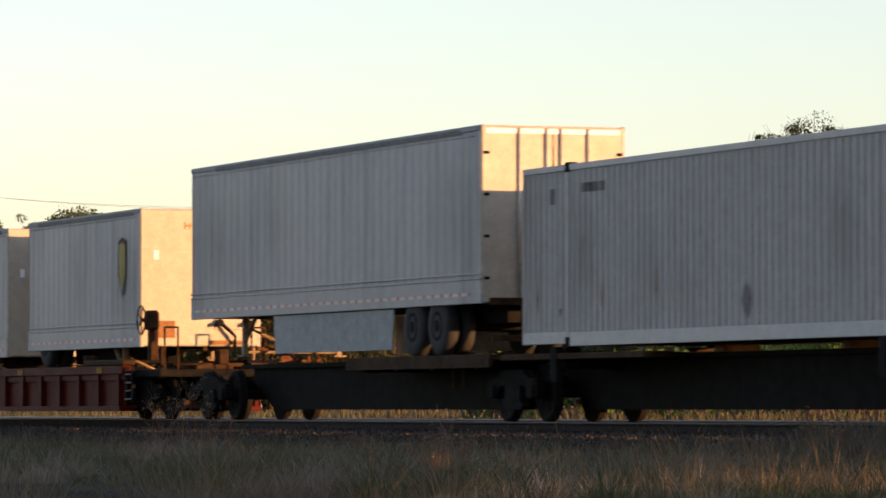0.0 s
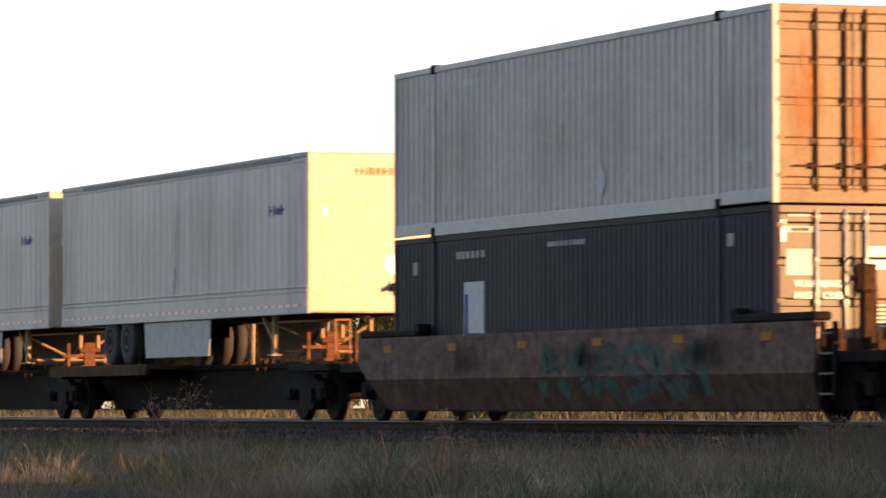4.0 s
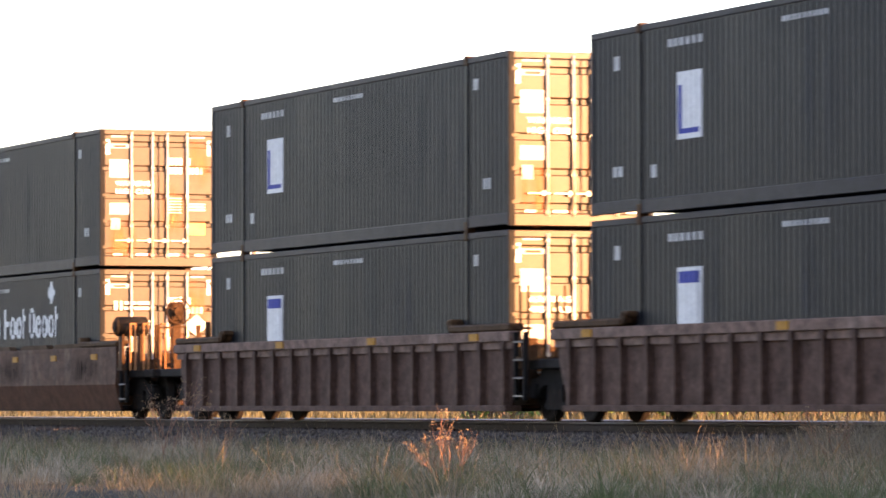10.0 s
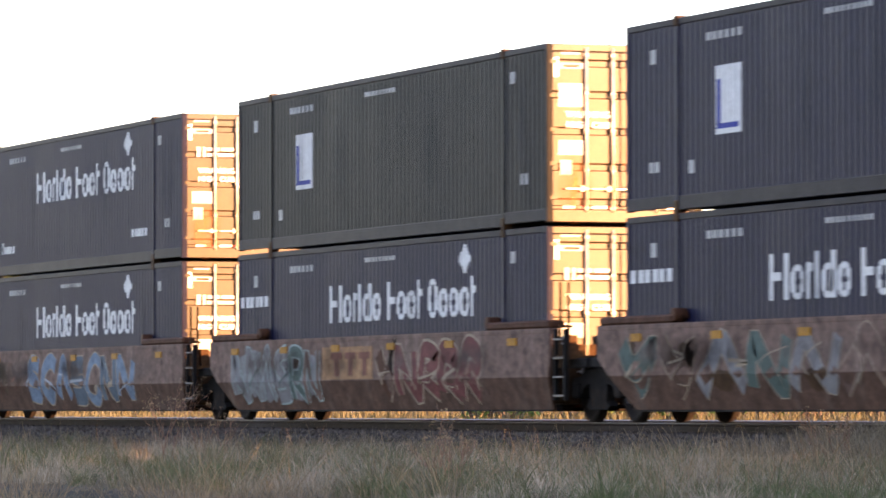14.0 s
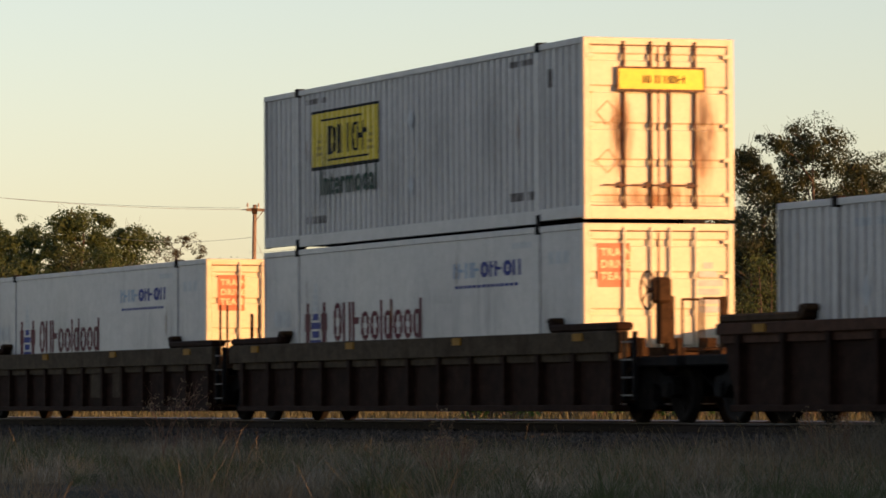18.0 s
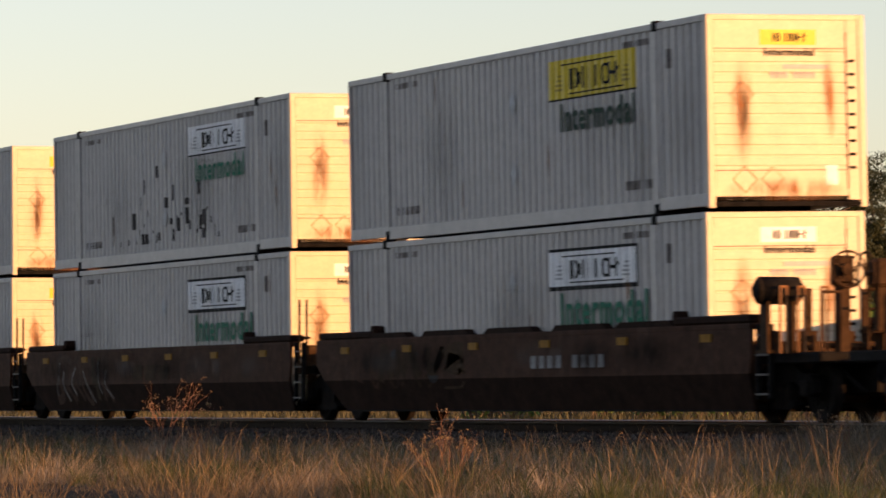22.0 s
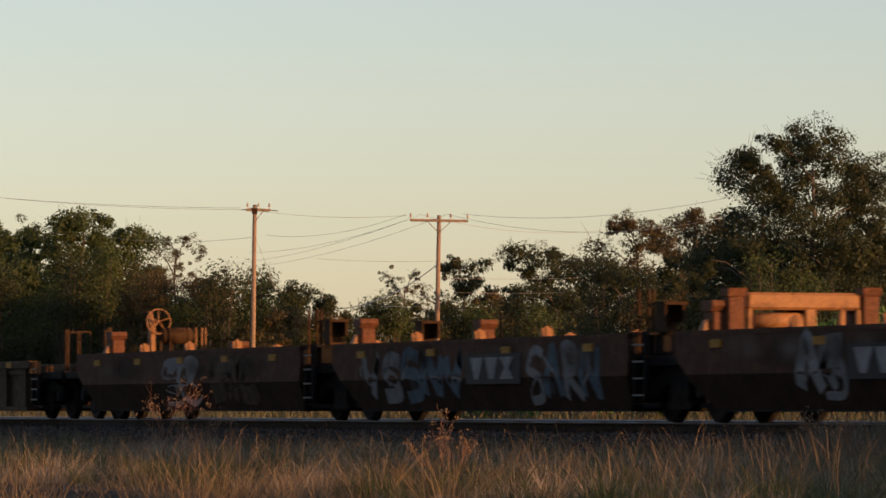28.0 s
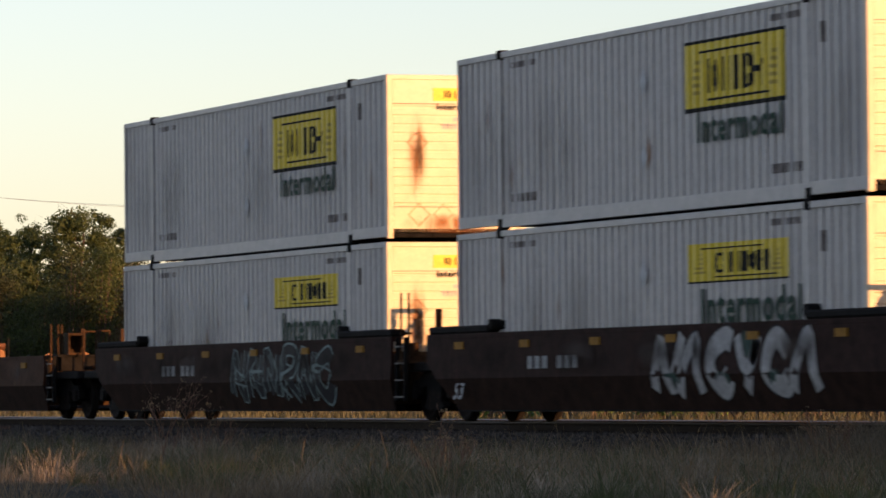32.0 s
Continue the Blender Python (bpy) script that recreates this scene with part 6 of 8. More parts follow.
# -- the consist, from its head --
def consist():
    # low red car with two short trailers
    well_unit(-118.0, -96.2, "ribbed", 1.1, ("red_car", "steel", "red_car"), "red ribbed low flat car under short trailers", (True, True), (False, True), 1)
    trailer(-114.6, 8.55, 1, "silver", 1.12, (0.25, 3.15), pup=True, skirt=None, label="short grey trailer riding on a red rail car")
    t = trailer(-104.3, 8.55, 1, "silver", 1.12, (0.36, 3.2), pup=True, skirt=None, label="short grey trailer with a brown and gold shield mark")
    h = 8.55 / 2
    for k, (q, mat) in enumerate(((0.30, "rust"), (0.22, "dull_gold"))):
        part("shield_mark", start(lambda bm: bm.faces.new([bm.verts.new((3.0 + a * q, FACE - 0.006 - 0.004 * k, 2.0 + b * (0.62 - 0.1 * k))) for a, b in ((-1, 0.9), (-1, -0.2), (0, -1), (1, -0.2), (1, 0.9), (0, 1.05))])), M[mat], t)
    part("nose_hatch", start(lambda bm: box(bm, h, h + 0.02, -0.95, -0.55, 0.55, 0.9)), M["orange_steel"], t)
    part("nose_step", start(lambda bm: box(bm, h, h + 0.05, 0.2, 1.0, 0.42, 0.5)), M["orange_steel"], t)
    # spine car: a trailer, two containers, two trailers
    for c0, c1, load, first, what in ((-91.8, -75.2, -1, True, "under a silver trailer"), (-75.2, -57.6, 0, False, "under a cream container"), (-57.6, -40.5, 0, False, "under a cream container"), (-40.5, -23.1, 1, False, "under a silver trailer"), (-23.1, -6.6, 1, False, "under a silver trailer")):
        car = spine_unit(c0, c1, load, first, "dark steel spine car unit " + what)
    hh = (-6.6 + 23.1) / 2
    part("end_platform", start(lambda bm: (box(bm, hh - 0.4, hh + 2.0, -1.3, 1.3, 0.9, 1.04, bevel=0.02), box(bm, hh - 0.4, hh + 2.3, -0.2, 0.2, 0.6, 0.9))), M["dark"], car)
    grab_rails(car, hh + 1.6, 1.04, (-0.9, 0.8), 0.8, "orange_steel")
    trailer(-92.25, 16.2, -1, "silver", 1.12, label="silver ribbed trailer, doors half in low sun", gear=13.8, skirt=(4.5, 11.2), tandem=2.9)
    for s0, dent in ((-74.15, False), (-56.55, True)):
        c = shell("container", s0, 1.19, "cream", 0.24, 0.036, "aged cream ribbed container on a spine car" + (" with peeled paint" if dent else ""), "cream containers", 0.0, rail_paint="white")
        side = Side(0.24, 0.03)
        piece("placard", "cream", M["peel"], c, lambda bm: diamond(bm, 9.0 - L53 / 2, 0.62, 0.17, 0.3, FACE - 0.006))
        piece("side_marking", "cream", M["peel"], c, lambda bm: (bars(side, bm, 2.5, 3.6, 2.45, 2.6, 4), bars(side, bm, 1.2, 1.5, 2.3, 2.55, 1), bars(side, bm, 1.55, 1.75, 0.5, 0.62, 1), bars(side, bm, 14.4, 14.6, 2.3, 2.5, 1), bars(side, bm, 14.4, 14.65, 0.5, 0.62, 1)))
        door_end(c, "rusty_door", rods="steel", marks="white")
        if dent:
            rng = random.Random(11)

            def peeled(bm):
                for k in range(26):
                    x = 5.0 + 0.165 * k
                    side.rect(bm, x, x + 0.15, 2.72 - rng.uniform(0.12, 0.55) * (1 if 4 < k < 22 else 0.6), 2.74, 0.006)
            part("peeled_paint", start(peeled), M["peel"], c, "dark ragged patch of peeled paint")
    for s0, far_end in ((-39.9, False), (-22.35, True)):
        t = trailer(s0, 16.5, 1, "silver", 1.12, label="silver ribbed trailer with a dented skirt" + (" and sunlit nose" if far_end else ""), tandem=4.1, skirt=(5.95, 12.4 if not far_end else 10.4), gear=13.6)
        word_shapes(t, "trailer", M["blue_text"], 14.2 - 8.25, 15.2 - 8.25, 2.72, 2.92, "EixE", lambda b, a0, a1, q0, q1: ribbed_sheet(b, a0, a1, q0, q1, 0.41, 0.008, proud=0.006))
        part("placard", start(lambda bm: diamond(bm, 8.1 - 8.25, 1.68, 0.2, 0.28, FACE - 0.003)), M["label_grey"], t)
    # single stack, pale box over blue
    br = ("faded_brown", "dark", "ochre")
    u = well_unit(-2.3, 17.0, "smooth", 1.45, br, "brown smooth-sided well car with faded paint tags", (True, True), (False, True), 1)
    graffiti(u, -1.0, 6.0, 0.25, 1.3, 21, ("spray_teal", "spray_teal", "spray_moss"), "spray_black", 6)
    box_plain(-1.1, 3.15)
    box_sign(-1.1, 0.24, "navy")
    u = well_unit(20.6, 40.4, "smooth", 1.42, ("ochre", "dark", "brown"), "two-tone brown well car under a blue container stack", (True, True), (False, True), 1)
    box_word(22.25, 3.19, "navy", 0.6)
    box_word(22.25, 0.24, "navy", 0.6)
    # three units, grey with graffiti
    for k, (s0, s1, c0, c1) in enumerate(((44.7, 62.9, 44.5, 63.95), (65.0, 82.8, None, 83.7), (84.7, 103.4, None, 103.4))):
        u = well_unit(s0, s1, "smooth", 1.5, (("grey_car", "grey_car", "ochre")[k], "steel", ("grey_car", "brown", "brown")[k]), "grey sprayed-over well car covered in graffiti" if k < 2 else "brown well car with grey graffiti at one end", (k == 0, k == 2), (k == 0, k == 2), 2 if k == 2 else 0, trucks=(k == 0, True), centre=(c0 or 0, c1), guides=k == 2)
        h = (s1 - s0) / 2
        if k == 0:
            graffiti(u, -h + 1.0, h - 3.6, 0.25, 1.42, 31, ("pale_spray", "pale_spray", "grey_car"), "spray_lilac", 6, "spray_moss", rim="grey_shadow", edge=0.035, fat=0.2, wash="spray_lilac")
            graffiti(u, h - 3.4, h - 0.5, 0.3, 1.3, 131, ("faded_brown", "spray_dim"), "grey_car", 3, "ochre")
            piece("number_panel", 0, M["spray_black"], u, lambda bm: box(bm, -4.6, -1.4, -SIDE_Y - 0.018, -SIDE_Y - 0.001, 0.84, 1.12))
            piece("number_marking", "panel", M["label_white"], u, lambda bm: [box(bm, -4.4 + 0.3 * i, -4.22 + 0.3 * i, -SIDE_Y - 0.024, -SIDE_Y - 0.012, 0.9, 1.06) for i in range(10) if i != 4], many=True)
        elif k == 1:
            graffiti(u, -h + 1.0, -1.2, 0.25, 1.42, 32, ("spray_tan", "grey_car", "spray_tan"), "spray_rust", 7, "spray_rust", rim="spray_rust", edge=0.02, fat=0.15, strokes=2, wash="spray_tan")
            graffiti(u, -1.2, h - 0.3, 0.25, 1.42, 33, ("pale_spray", "spray_pale_blue"), "grey_shadow", 5, "grey_shadow", rim="grey_shadow", edge=0.03, fat=0.19, strokes=2, wash="pale_spray")
        else:
            graffiti(u, -h + 1.2, -h + 8.0, 0.25, 1.4, 34, ("spray_grey", "spray_dim"), "grey_car", 5, "ochre", rim="spray_dim", edge=0.03, strokes=2)
    box_sign(46.05, 3.19, "navy")
    box_sign(46.05, 0.24, "green", tall=False, blue=True)
    box_logo(65.88, 3.15)
    box_sign(65.88, 0.24, "navy", tall=False, blue=True)
    box_sign(85.2, 3.19, "green")
    box_word(85.2, 0.24, "green")
    # three ribbed units
    for k, (s0, s1, c0, c1) in enumerate(((107.4, 125.9, 107.5, 126.75), (127.7, 145.75, None, 146.5), (147.4, 166.7, None, 166.6))):
        well_unit(s0, s1, "ribbed", 1.48, ("maroon", "steel", "faded_brown"), "rust-brown ribbed well car with a tan top rail", (k == 0, k == 2), (k == 0, k == 2), 0, trucks=(k == 0, True), centre=(c0 or 0, c1))
    for s0 in (109.1, 128.85, 148.85):
        lean = -0.3 if s0 > 140 else 0.0
        box_sign(s0, 3.19, "green", lean)
        box_sign(s0, 0.24, "green", lean, tall=False, blue=True)
    # three smooth brown units with graffiti
    for k, (s0, s1, c0, c1) in enumerate(((170.7, 189.3, 170.6, 190.2), (191.1, 208.95, None, 209.9), (211.0, 229.6, None, 229.6))):
        u = well_unit(s0, s1, "smooth", 1.5, ("faded_brown", "brown", "ochre"), "brown well car with faded blue and tan graffiti", (k == 0, k == 2), (k == 0, k == 2), 0, trucks=(k == 0, True), centre=(c0 or 0, c1))
        h = (s1 - s0) / 2
        if k == 0:
            graffiti(u, -2.2, h - 3.4, 0.25, 1.42, 41, ("spray_blue", "spray_dusk"), "spray_pale_blue", 7, "spray_tan", rim="spray_tan", edge=0.03)
            graffiti(u, -h + 1.0, -2.6, 0.4, 1.3, 42, ("ochre", "tan", "ochre"), "spray_rust", 5, "brown")
        elif k == 1:
            graffiti(u, -h + 1.4, -2.4, 0.25, 1.42, 43, ("faded_brown", "spray_dim", "spray_moss"), "spray_teal", 6, "steel", rim="spray_mint", edge=0.035, wash="spray_dim")
            piece("brand_panel", 0, M["faded_orange"], u, lambda bm: box(bm, -2.2, 0.5, -SIDE_Y - 0.009, -SIDE_Y - 0.001, 0.74, 1.32))
            [piece("brand_shape", ("red", q), M["spray_rust"], u, lambda bm: (box(bm, -1.7 + q, -1.1 + q, -SIDE_Y - 0.013, -SIDE_Y - 0.006, 1.1, 1.22), box(bm, -1.52 + q, -1.28 + q, -SIDE_Y - 0.013, -SIDE_Y - 0.006, 0.8, 1.1))) for q in (0.0, 0.75, 1.5)]
            graffiti(u, 0.7, h - 3.0, 0.25, 1.42, 44, ("spray_wine", "spray_wine", "brown"), "spray_tan", 5, "faded_brown", rim="spray_tan", edge=0.045, fat=0.15)
        else:
            graffiti(u, -h + 0.8, h - 1.5, 0.3, 1.42, 45, ("faded_brown", "spray_dim", "spray_moss", "ochre"), "spray_tan", 10, "steel", rim="spray_tan", edge=0.02)
    box_word(172.3, 3.19, "navy")
    box_word(172.3, 0.24, "navy")
    for s0 in (192.1, 211.6):
        box_sign(s0, 3.19, "green" if s0 < 200 else "navy")
        box_word(s0, 0.24, "navy")
    # ribbed units with low loads
    for k, (s0, s1, c0, c1) in enumerate(((234.0, 252.5, 234.0, 253.2), (253.8, 272.4, None, 273.0), (273.5, 293.0, None, 293.0))):
        u = well_unit(s0, s1, "ribbed", 1.42, ("sooty_brown", "sooty_brown", "tan"), "dark brown ribbed well car with an ochre top rail", (k == 0, k == 2), (k == 0, k == 2), 1 if k == 2 else 0, trucks=(k == 0, True), centre=(c0 or 0, c1))
        if k == 1:
            [piece("brand_shape", ("pale", q), M["tan"], u, lambda bm: box(bm, 0.6 + q, 1.4 + q, -SIDE_Y + 0.095, -SIDE_Y + 0.117, 0.45, 0.95)) for q in (0.0, 1.6)]
    box_yellow(235.4, 0.24, 2.86, "white", zs=(2.02, 2.6), text="green_text", end="doors", low=False)
    box_cool(255.1, 0.24)
    box_yellow(274.9, 3.19, 2.78, "yellow", zs=(1.46, 2.43), end="doors", lean=0.3)
    box_cool(274.9, 0.24, 0.3)
    well_unit(296.8, 316.6, "ribbed", 1.46, ("sooty_brown", "steel", "brown"), "dark brown ribbed well car with one white container", (True, True), (False, True), 2)
    box_round(298.45, 0.24)
    # three smooth units with tall white stacks
    for k, (s0, s1, c0, c1) in enumerate(((320.5, 338.95, 320.4, 339.7), (340.3, 358.5, None, 359.3), (360.0, 379.4, None, 379.4))):
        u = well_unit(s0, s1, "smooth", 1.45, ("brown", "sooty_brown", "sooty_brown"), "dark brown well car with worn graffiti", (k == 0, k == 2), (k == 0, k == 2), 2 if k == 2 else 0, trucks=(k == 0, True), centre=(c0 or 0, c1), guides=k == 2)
        h = (s1 - s0) / 2
        if k == 0:
            graffiti(u, -h + 2.5, -0.5, 0.25, 1.35, 51, ("brown", "ochre"), "spray_dim", 7)
        elif k == 1:
            graffiti(u, -h + 2.3, -2.6, 0.25, 1.42, 52, ("ochre", "tan"), "grey_car", 6, "brown")
            [piece("brand_shape", ("faded", q), M["steel"], u, lambda bm: box(bm, -1.0 + q, -0.3 + q, -SIDE_Y - 0.009, -SIDE_Y - 0.001, 0.8, 1.1)) for q in (0, 0.9, 1.8)]
        else:
            graffiti(u, -h + 2.4, -2.0, 0.5, 1.4, 53, ("brown", "steel"), "steel", 5)
            piece("number_marking", "car", M["label_dim"], u, lambda bm: [box(bm, 1.0 + 0.36 * i, 1.22 + 0.36 * i, -SIDE_Y - 0.009, -SIDE_Y - 0.001, 0.86, 1.06) for i in range(9) if i != 4], many=True)
    box_yellow(322.08, 3.19, 9.75, "pale", 0.4, zs=(2.06, 2.62), border=False, text="green_text", low=False)
    box_yellow(322.08, 0.24, 9.75, "yellow", 0.4, zs=(1.95, 2.5), text="green_text", low=True)
    box_yellow(341.7, 3.19, 9.75, "white", 0.8, zs=(2.06, 2.62), stains=True, text="teal_text")
    box_yellow(341.7, 0.24, 9.75, "white", 0.8, zs=(1.95, 2.5), text="teal_text", low=True)
    box_yellow(361.2, 3.19, 9.75, "yellow", 1.15, zs=(2.0, 2.62), border=False, text="green_text")
    box_yellow(361.2, 0.24, 9.75, "white", 1.15, zs=(1.95, 2.5), text="teal_text", low=True)
    empties()
    # last cars
    for k, (s0, s1, c0, c1) in enumerate(((550.0, 568.3, 549.9, 569.2), (570.1, 588.4, None, 589.2), (590.0, 608.4, None, 608.4))):
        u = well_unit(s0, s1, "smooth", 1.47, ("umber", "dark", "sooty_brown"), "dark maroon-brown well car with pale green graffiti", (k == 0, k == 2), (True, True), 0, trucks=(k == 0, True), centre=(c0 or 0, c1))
        h = (s1 - s0) / 2
        if k == 0:
            graffiti(u, 0.1, 6.1, 0.28, 1.42, 61, ("spray_black",), "spray_mint", 6, "spray_black", rim="spray_mint", edge=0.04, fat=0.11, strokes=2)
            piece("number_marking", "car2", M["label_dim"], u, lambda bm: [box(bm, -4.4 + 0.32 * i, -4.2 + 0.32 * i, -SIDE_Y - 0.009, -SIDE_Y - 0.001, 0.86, 1.06) for i in range(7) if i != 3], many=True)
        elif k == 1:
            graffiti(u, 0.8, 6.9, 0.28, 1.46, 62, ("pale_spray",), "spray_teal", 6, "spray_teal", rim="spray_black", edge=0.025, fat=0.15, strokes=0)
            text_once("size_mark", "53", 0.42, M["label_dim"], u, pose(-h + 1.35, -SIDE_Y - 0.03, 0.38, 78, 0, 0))
            piece("number_marking", "car2", M["label_dim"], u, lambda bm: [box(bm, -4.4 + 0.32 * i, -4.2 + 0.32 * i, -SIDE_Y - 0.009, -SIDE_Y - 0.001, 0.86, 1.06) for i in range(7) if i != 3], many=True)
        piece("ladder_frame", 0, M["dark"], u, lambda bm: ([box(bm, -0.04, 0.04, y - 0.04, y + 0.04, 1.0, 2.15) for y in (-0.35, 0.15)], box(bm, -0.04, 0.04, -0.35, 0.15, 2.08, 2.15), tube(bm, (0, -0.35, 1.5), (0, 0.15, 2.0), 0.035, seg=6)), at=pose(h + 0.55, 0.3, 0))
    for s0, s1 in ((612.6, 631.0), (632.7, 651.2)):
        well_unit(s0, s1, "smooth", 1.47, ("umber", "dark", "sooty_brown"), "dark maroon-brown well car at the train's tail", (s0 < 620, True), (False, False), 0, trucks=(s0 < 620, True), centre=(s0, s1 + 0.9 if s0 < 620 else s1))
    for s0 in (551.3, 571.0, 590.8, 614.0, 633.8):
        box_yellow(s0, 3.19, 9.7, "yellow", 0.55, zs=(1.53, 2.48), text="green_text")
        box_yellow(s0, 0.24, 9.85, "yellow", 0.55, zs=(1.88, 2.44), border=s0 > 560, text="green_text", low=True)


def guide_box(car, x, y, zb, open_face=False, wedge=True):
    """A flared steel guide standing across the end of an empty well."""
    o = M["orange_steel"]
    if open_face:
        return piece("guide_box", "open", M["steel"], car, lambda bm: (box(bm, -0.2, -0.16, -0.17, 0.17, 0.0, 0.42), box(bm, -0.16, 0.16, -0.17, -0.14, 0.0, 0.46), box(bm, -0.16, 0.16, 0.13, 0.17, 0.16, 0.46), box(bm, -0.2, 0.2, -0.19, 0.19, 0.42, 0.47), box(bm, -0.16, 0.14, -0.14, 0.13, 0.0, 0.05)), "rusty hollow guide", at=pose(x, y, zb))
    # Shaded face and sunlit foot put into colour: dark rusty box, pale wedge.
    g = piece("guide_box", 0, M["rust_plate"], car, lambda bm: (box(bm, -0.17, 0.17, -0.13, 0.14, 0.0, 0.34, bevel=0.02), prism(bm, [(-0.17, 0.34), (0.17, 0.34), (0.24, 0.42), (0.22, 0.5), (-0.2, 0.5)], -0.16, 0.17), box(bm, 0.17, 0.18, -0.1, -0.04, 0.02, 0.3)), "rusted steel guide", at=pose(x, y, zb))
    if wedge:
        piece("wedge", 0, o, g, lambda bm: [bm.faces.new([vs[i] for i in f]) for vs in [[bm.verts.new(v) for v in ((-0.1, -0.14, 0), (0.1, -0.14, 0), (0.06, -0.14, 0.22), (-0.06, -0.14, 0.22), (-0.08, -0.28, 0), (0.12, -0.28, 0), (0.08, -0.2, 0.2), (-0.05, -0.2, 0.2))]] for f in ((0, 1, 2, 3), (7, 6, 5, 4), (1, 5, 6, 2), (4, 0, 3, 7), (3, 2, 6, 7), (4, 5, 1, 0))])
    return g


def air_tank(car, x, y, z, r, half, mat="orange_steel"):
    tk = piece("air_tank", (r, half), M[mat], car, lambda bm: (tube(bm, (0, -half, 0), (0, half, 0), r, seg=18), tube(bm, (0, -half - 0.07, 0), (0, -half, 0), r * 0.55, r, seg=18), tube(bm, (0, half, 0), (0, half + 0.07, 0), r, r * 0.55, seg=18)), "rusty air tank", at=pose(x, y, z))
    for q in (-half * 0.7, half * 0.7):
        piece("tank_strap", (q, r), M["steel"], tk, lambda bm: (lathe_y(bm, [(q - 0.02, r + 0.008), (q + 0.02, r + 0.008)], 18), box(bm, -r, r, q - 0.02, q + 0.02, -r - 0.16, -r * 0.7)))
    return tk


def deck_gear(car, h, kind, k, top):
    """What stands up across the ends of an empty well: guides, cones, tank, frames and hoops."""
    o, st = M["orange_steel"], M["steel"]
    zb = top - 0.05
    hoop = lambda x, y, w, z1, m=o: piece("hoop", (w, round(z1, 2)), m, car, lambda bm: (tube(bm, (0, -w, -0.2), (0, -w, z1), 0.016, seg=6), tube(bm, (0, w, -0.2), (0, w, z1), 0.016, seg=6), tube(bm, (0, -w, z1), (0, w, z1), 0.016, seg=6)), at=pose(x, y, zb))
    if kind == "smooth":
        xf = -h + (1.7 if k == 0 else 0.75)
        guide_box(car, xf, -1.18, zb)
        if k:
            guide_box(car, xf, 0.02, zb, True)
            guide_box(car, xf - 0.2, 1.18, zb, False, False)
            piece("end_rod", "far", M["dark"], car, lambda bm: tube(bm, (0, 0, -0.3), (0, 0, 0.62), 0.03, seg=6), at=pose(xf, 1.42, zb))
        piece("cross_rail", round(h, 2), o, car, lambda bm: box(bm, -0.04, 0.04, -1.0, 1.3, -0.02, 0.035), at=pose(xf + 0.2, 0, zb))
        for x in (-2.85, 0.2, 3.25):
            for g in (-1, 1):
                piece("corner_cone", g, o, car, lambda bm: (prism(bm, [(-0.1, 0), (0.1, 0), (0.03, 0.17), (-0.03, 0.17)], -0.03, 0.03), prism(bm, [(-0.07, 0), (0.07, 0), (0.02, 0.14), (-0.02, 0.14)], -0.09, 0.09)), at=pose(x, g * 1.42, top + 0.002))
        # at the joint behind: two rods and a hollow guide
        for y in (-1.46, -1.3, -1.22):
            piece("end_rod", "joint", st, car, lambda bm: tube(bm, (0, 0, 0), (0, 0, 1.02), 0.026, seg=6), at=pose(h + 0.25, y, 1.02))
        guide_box(car, h + 0.3, -0.95, zb + 0.06, True)
        piece("end_shelf", 0, M["dark"], car, lambda bm: (box(bm, -0.5, 0.35, -1.35, 1.3, 0.0, 0.05), box(bm, -0.4, 0.3, -1.25, -0.3, -0.3, 0.0)), at=pose(h + 0.05, 0, zb + 0.02))
        if k == 0:
            air_tank(car, xf + 0.1, 0.12, 1.74, 0.18, 0.28, "steel")
            stand_ = piece("brake_stand", "well", o, car, lambda bm: (box(bm, -0.05, 0.05, -0.07, 0.07, -0.3, 0.72, bevel=0.015), prism(bm, [(-0.06, 0.3), (0.12, 0.0), (0.12, 0.5), (-0.06, 0.95)], -0.05, 0.04)), at=pose(xf, -0.4, zb))
            piece("brake_wheel", "well", o, stand_, lambda bm: (ring_x(bm, (0.16, 0.1, 0.72), 0.26, 0.016, "x"), [tube(bm, (0.16, 0.1, 0.72), (0.16, 0.1 + 0.26 * math.cos(a), 0.72 + 0.26 * math.sin(a)), 0.012, seg=5) for a in (0.3, 1.56, 2.8, 4.07, 5.33)]))
            for y in (0.55, 0.68, 0.76):
                piece("end_rod", "tank", o, car, lambda bm: tube(bm, (0, 0, -0.2), (0, 0, 0.6), 0.02, seg=6), at=pose(xf + 0.05, y, zb))
            guide_box(car, xf + 0.6, 1.3, zb - 0.2, False, True)
        return
    xf = -h + 0.9
    if k == 0:
        xf = -h + 1.7
        piece("end_post", "short", st, car, lambda bm: (box(bm, -0.1, 0.1, -0.1, 0.1, -0.1, 0.42, bevel=0.03),), at=pose(xf, -1.2, zb))
        air_tank(car, xf, 0.42, 1.46, 0.16, 0.26)
        for y in (0.02, 0.2, 0.34):
            hoop(xf - 0.6, y, 0.06, 0.72)
        piece("lever", 0, M["red_car"], car, lambda bm: (box(bm, -0.04, 0.04, -0.05, 0.05, 0.2, 0.72, bevel=0.01), box(bm, -0.06, 0.06, -0.12, 0.16, 0.18, 0.3, bevel=0.02)), at=pose(xf, 0.55, zb))
        piece("end_post", "dark", M["dark"], car, lambda bm: box(bm, -0.1, 0.1, -0.1, 0.1, 0.0, 0.48, bevel=0.02), at=pose(xf, 0.98, zb))
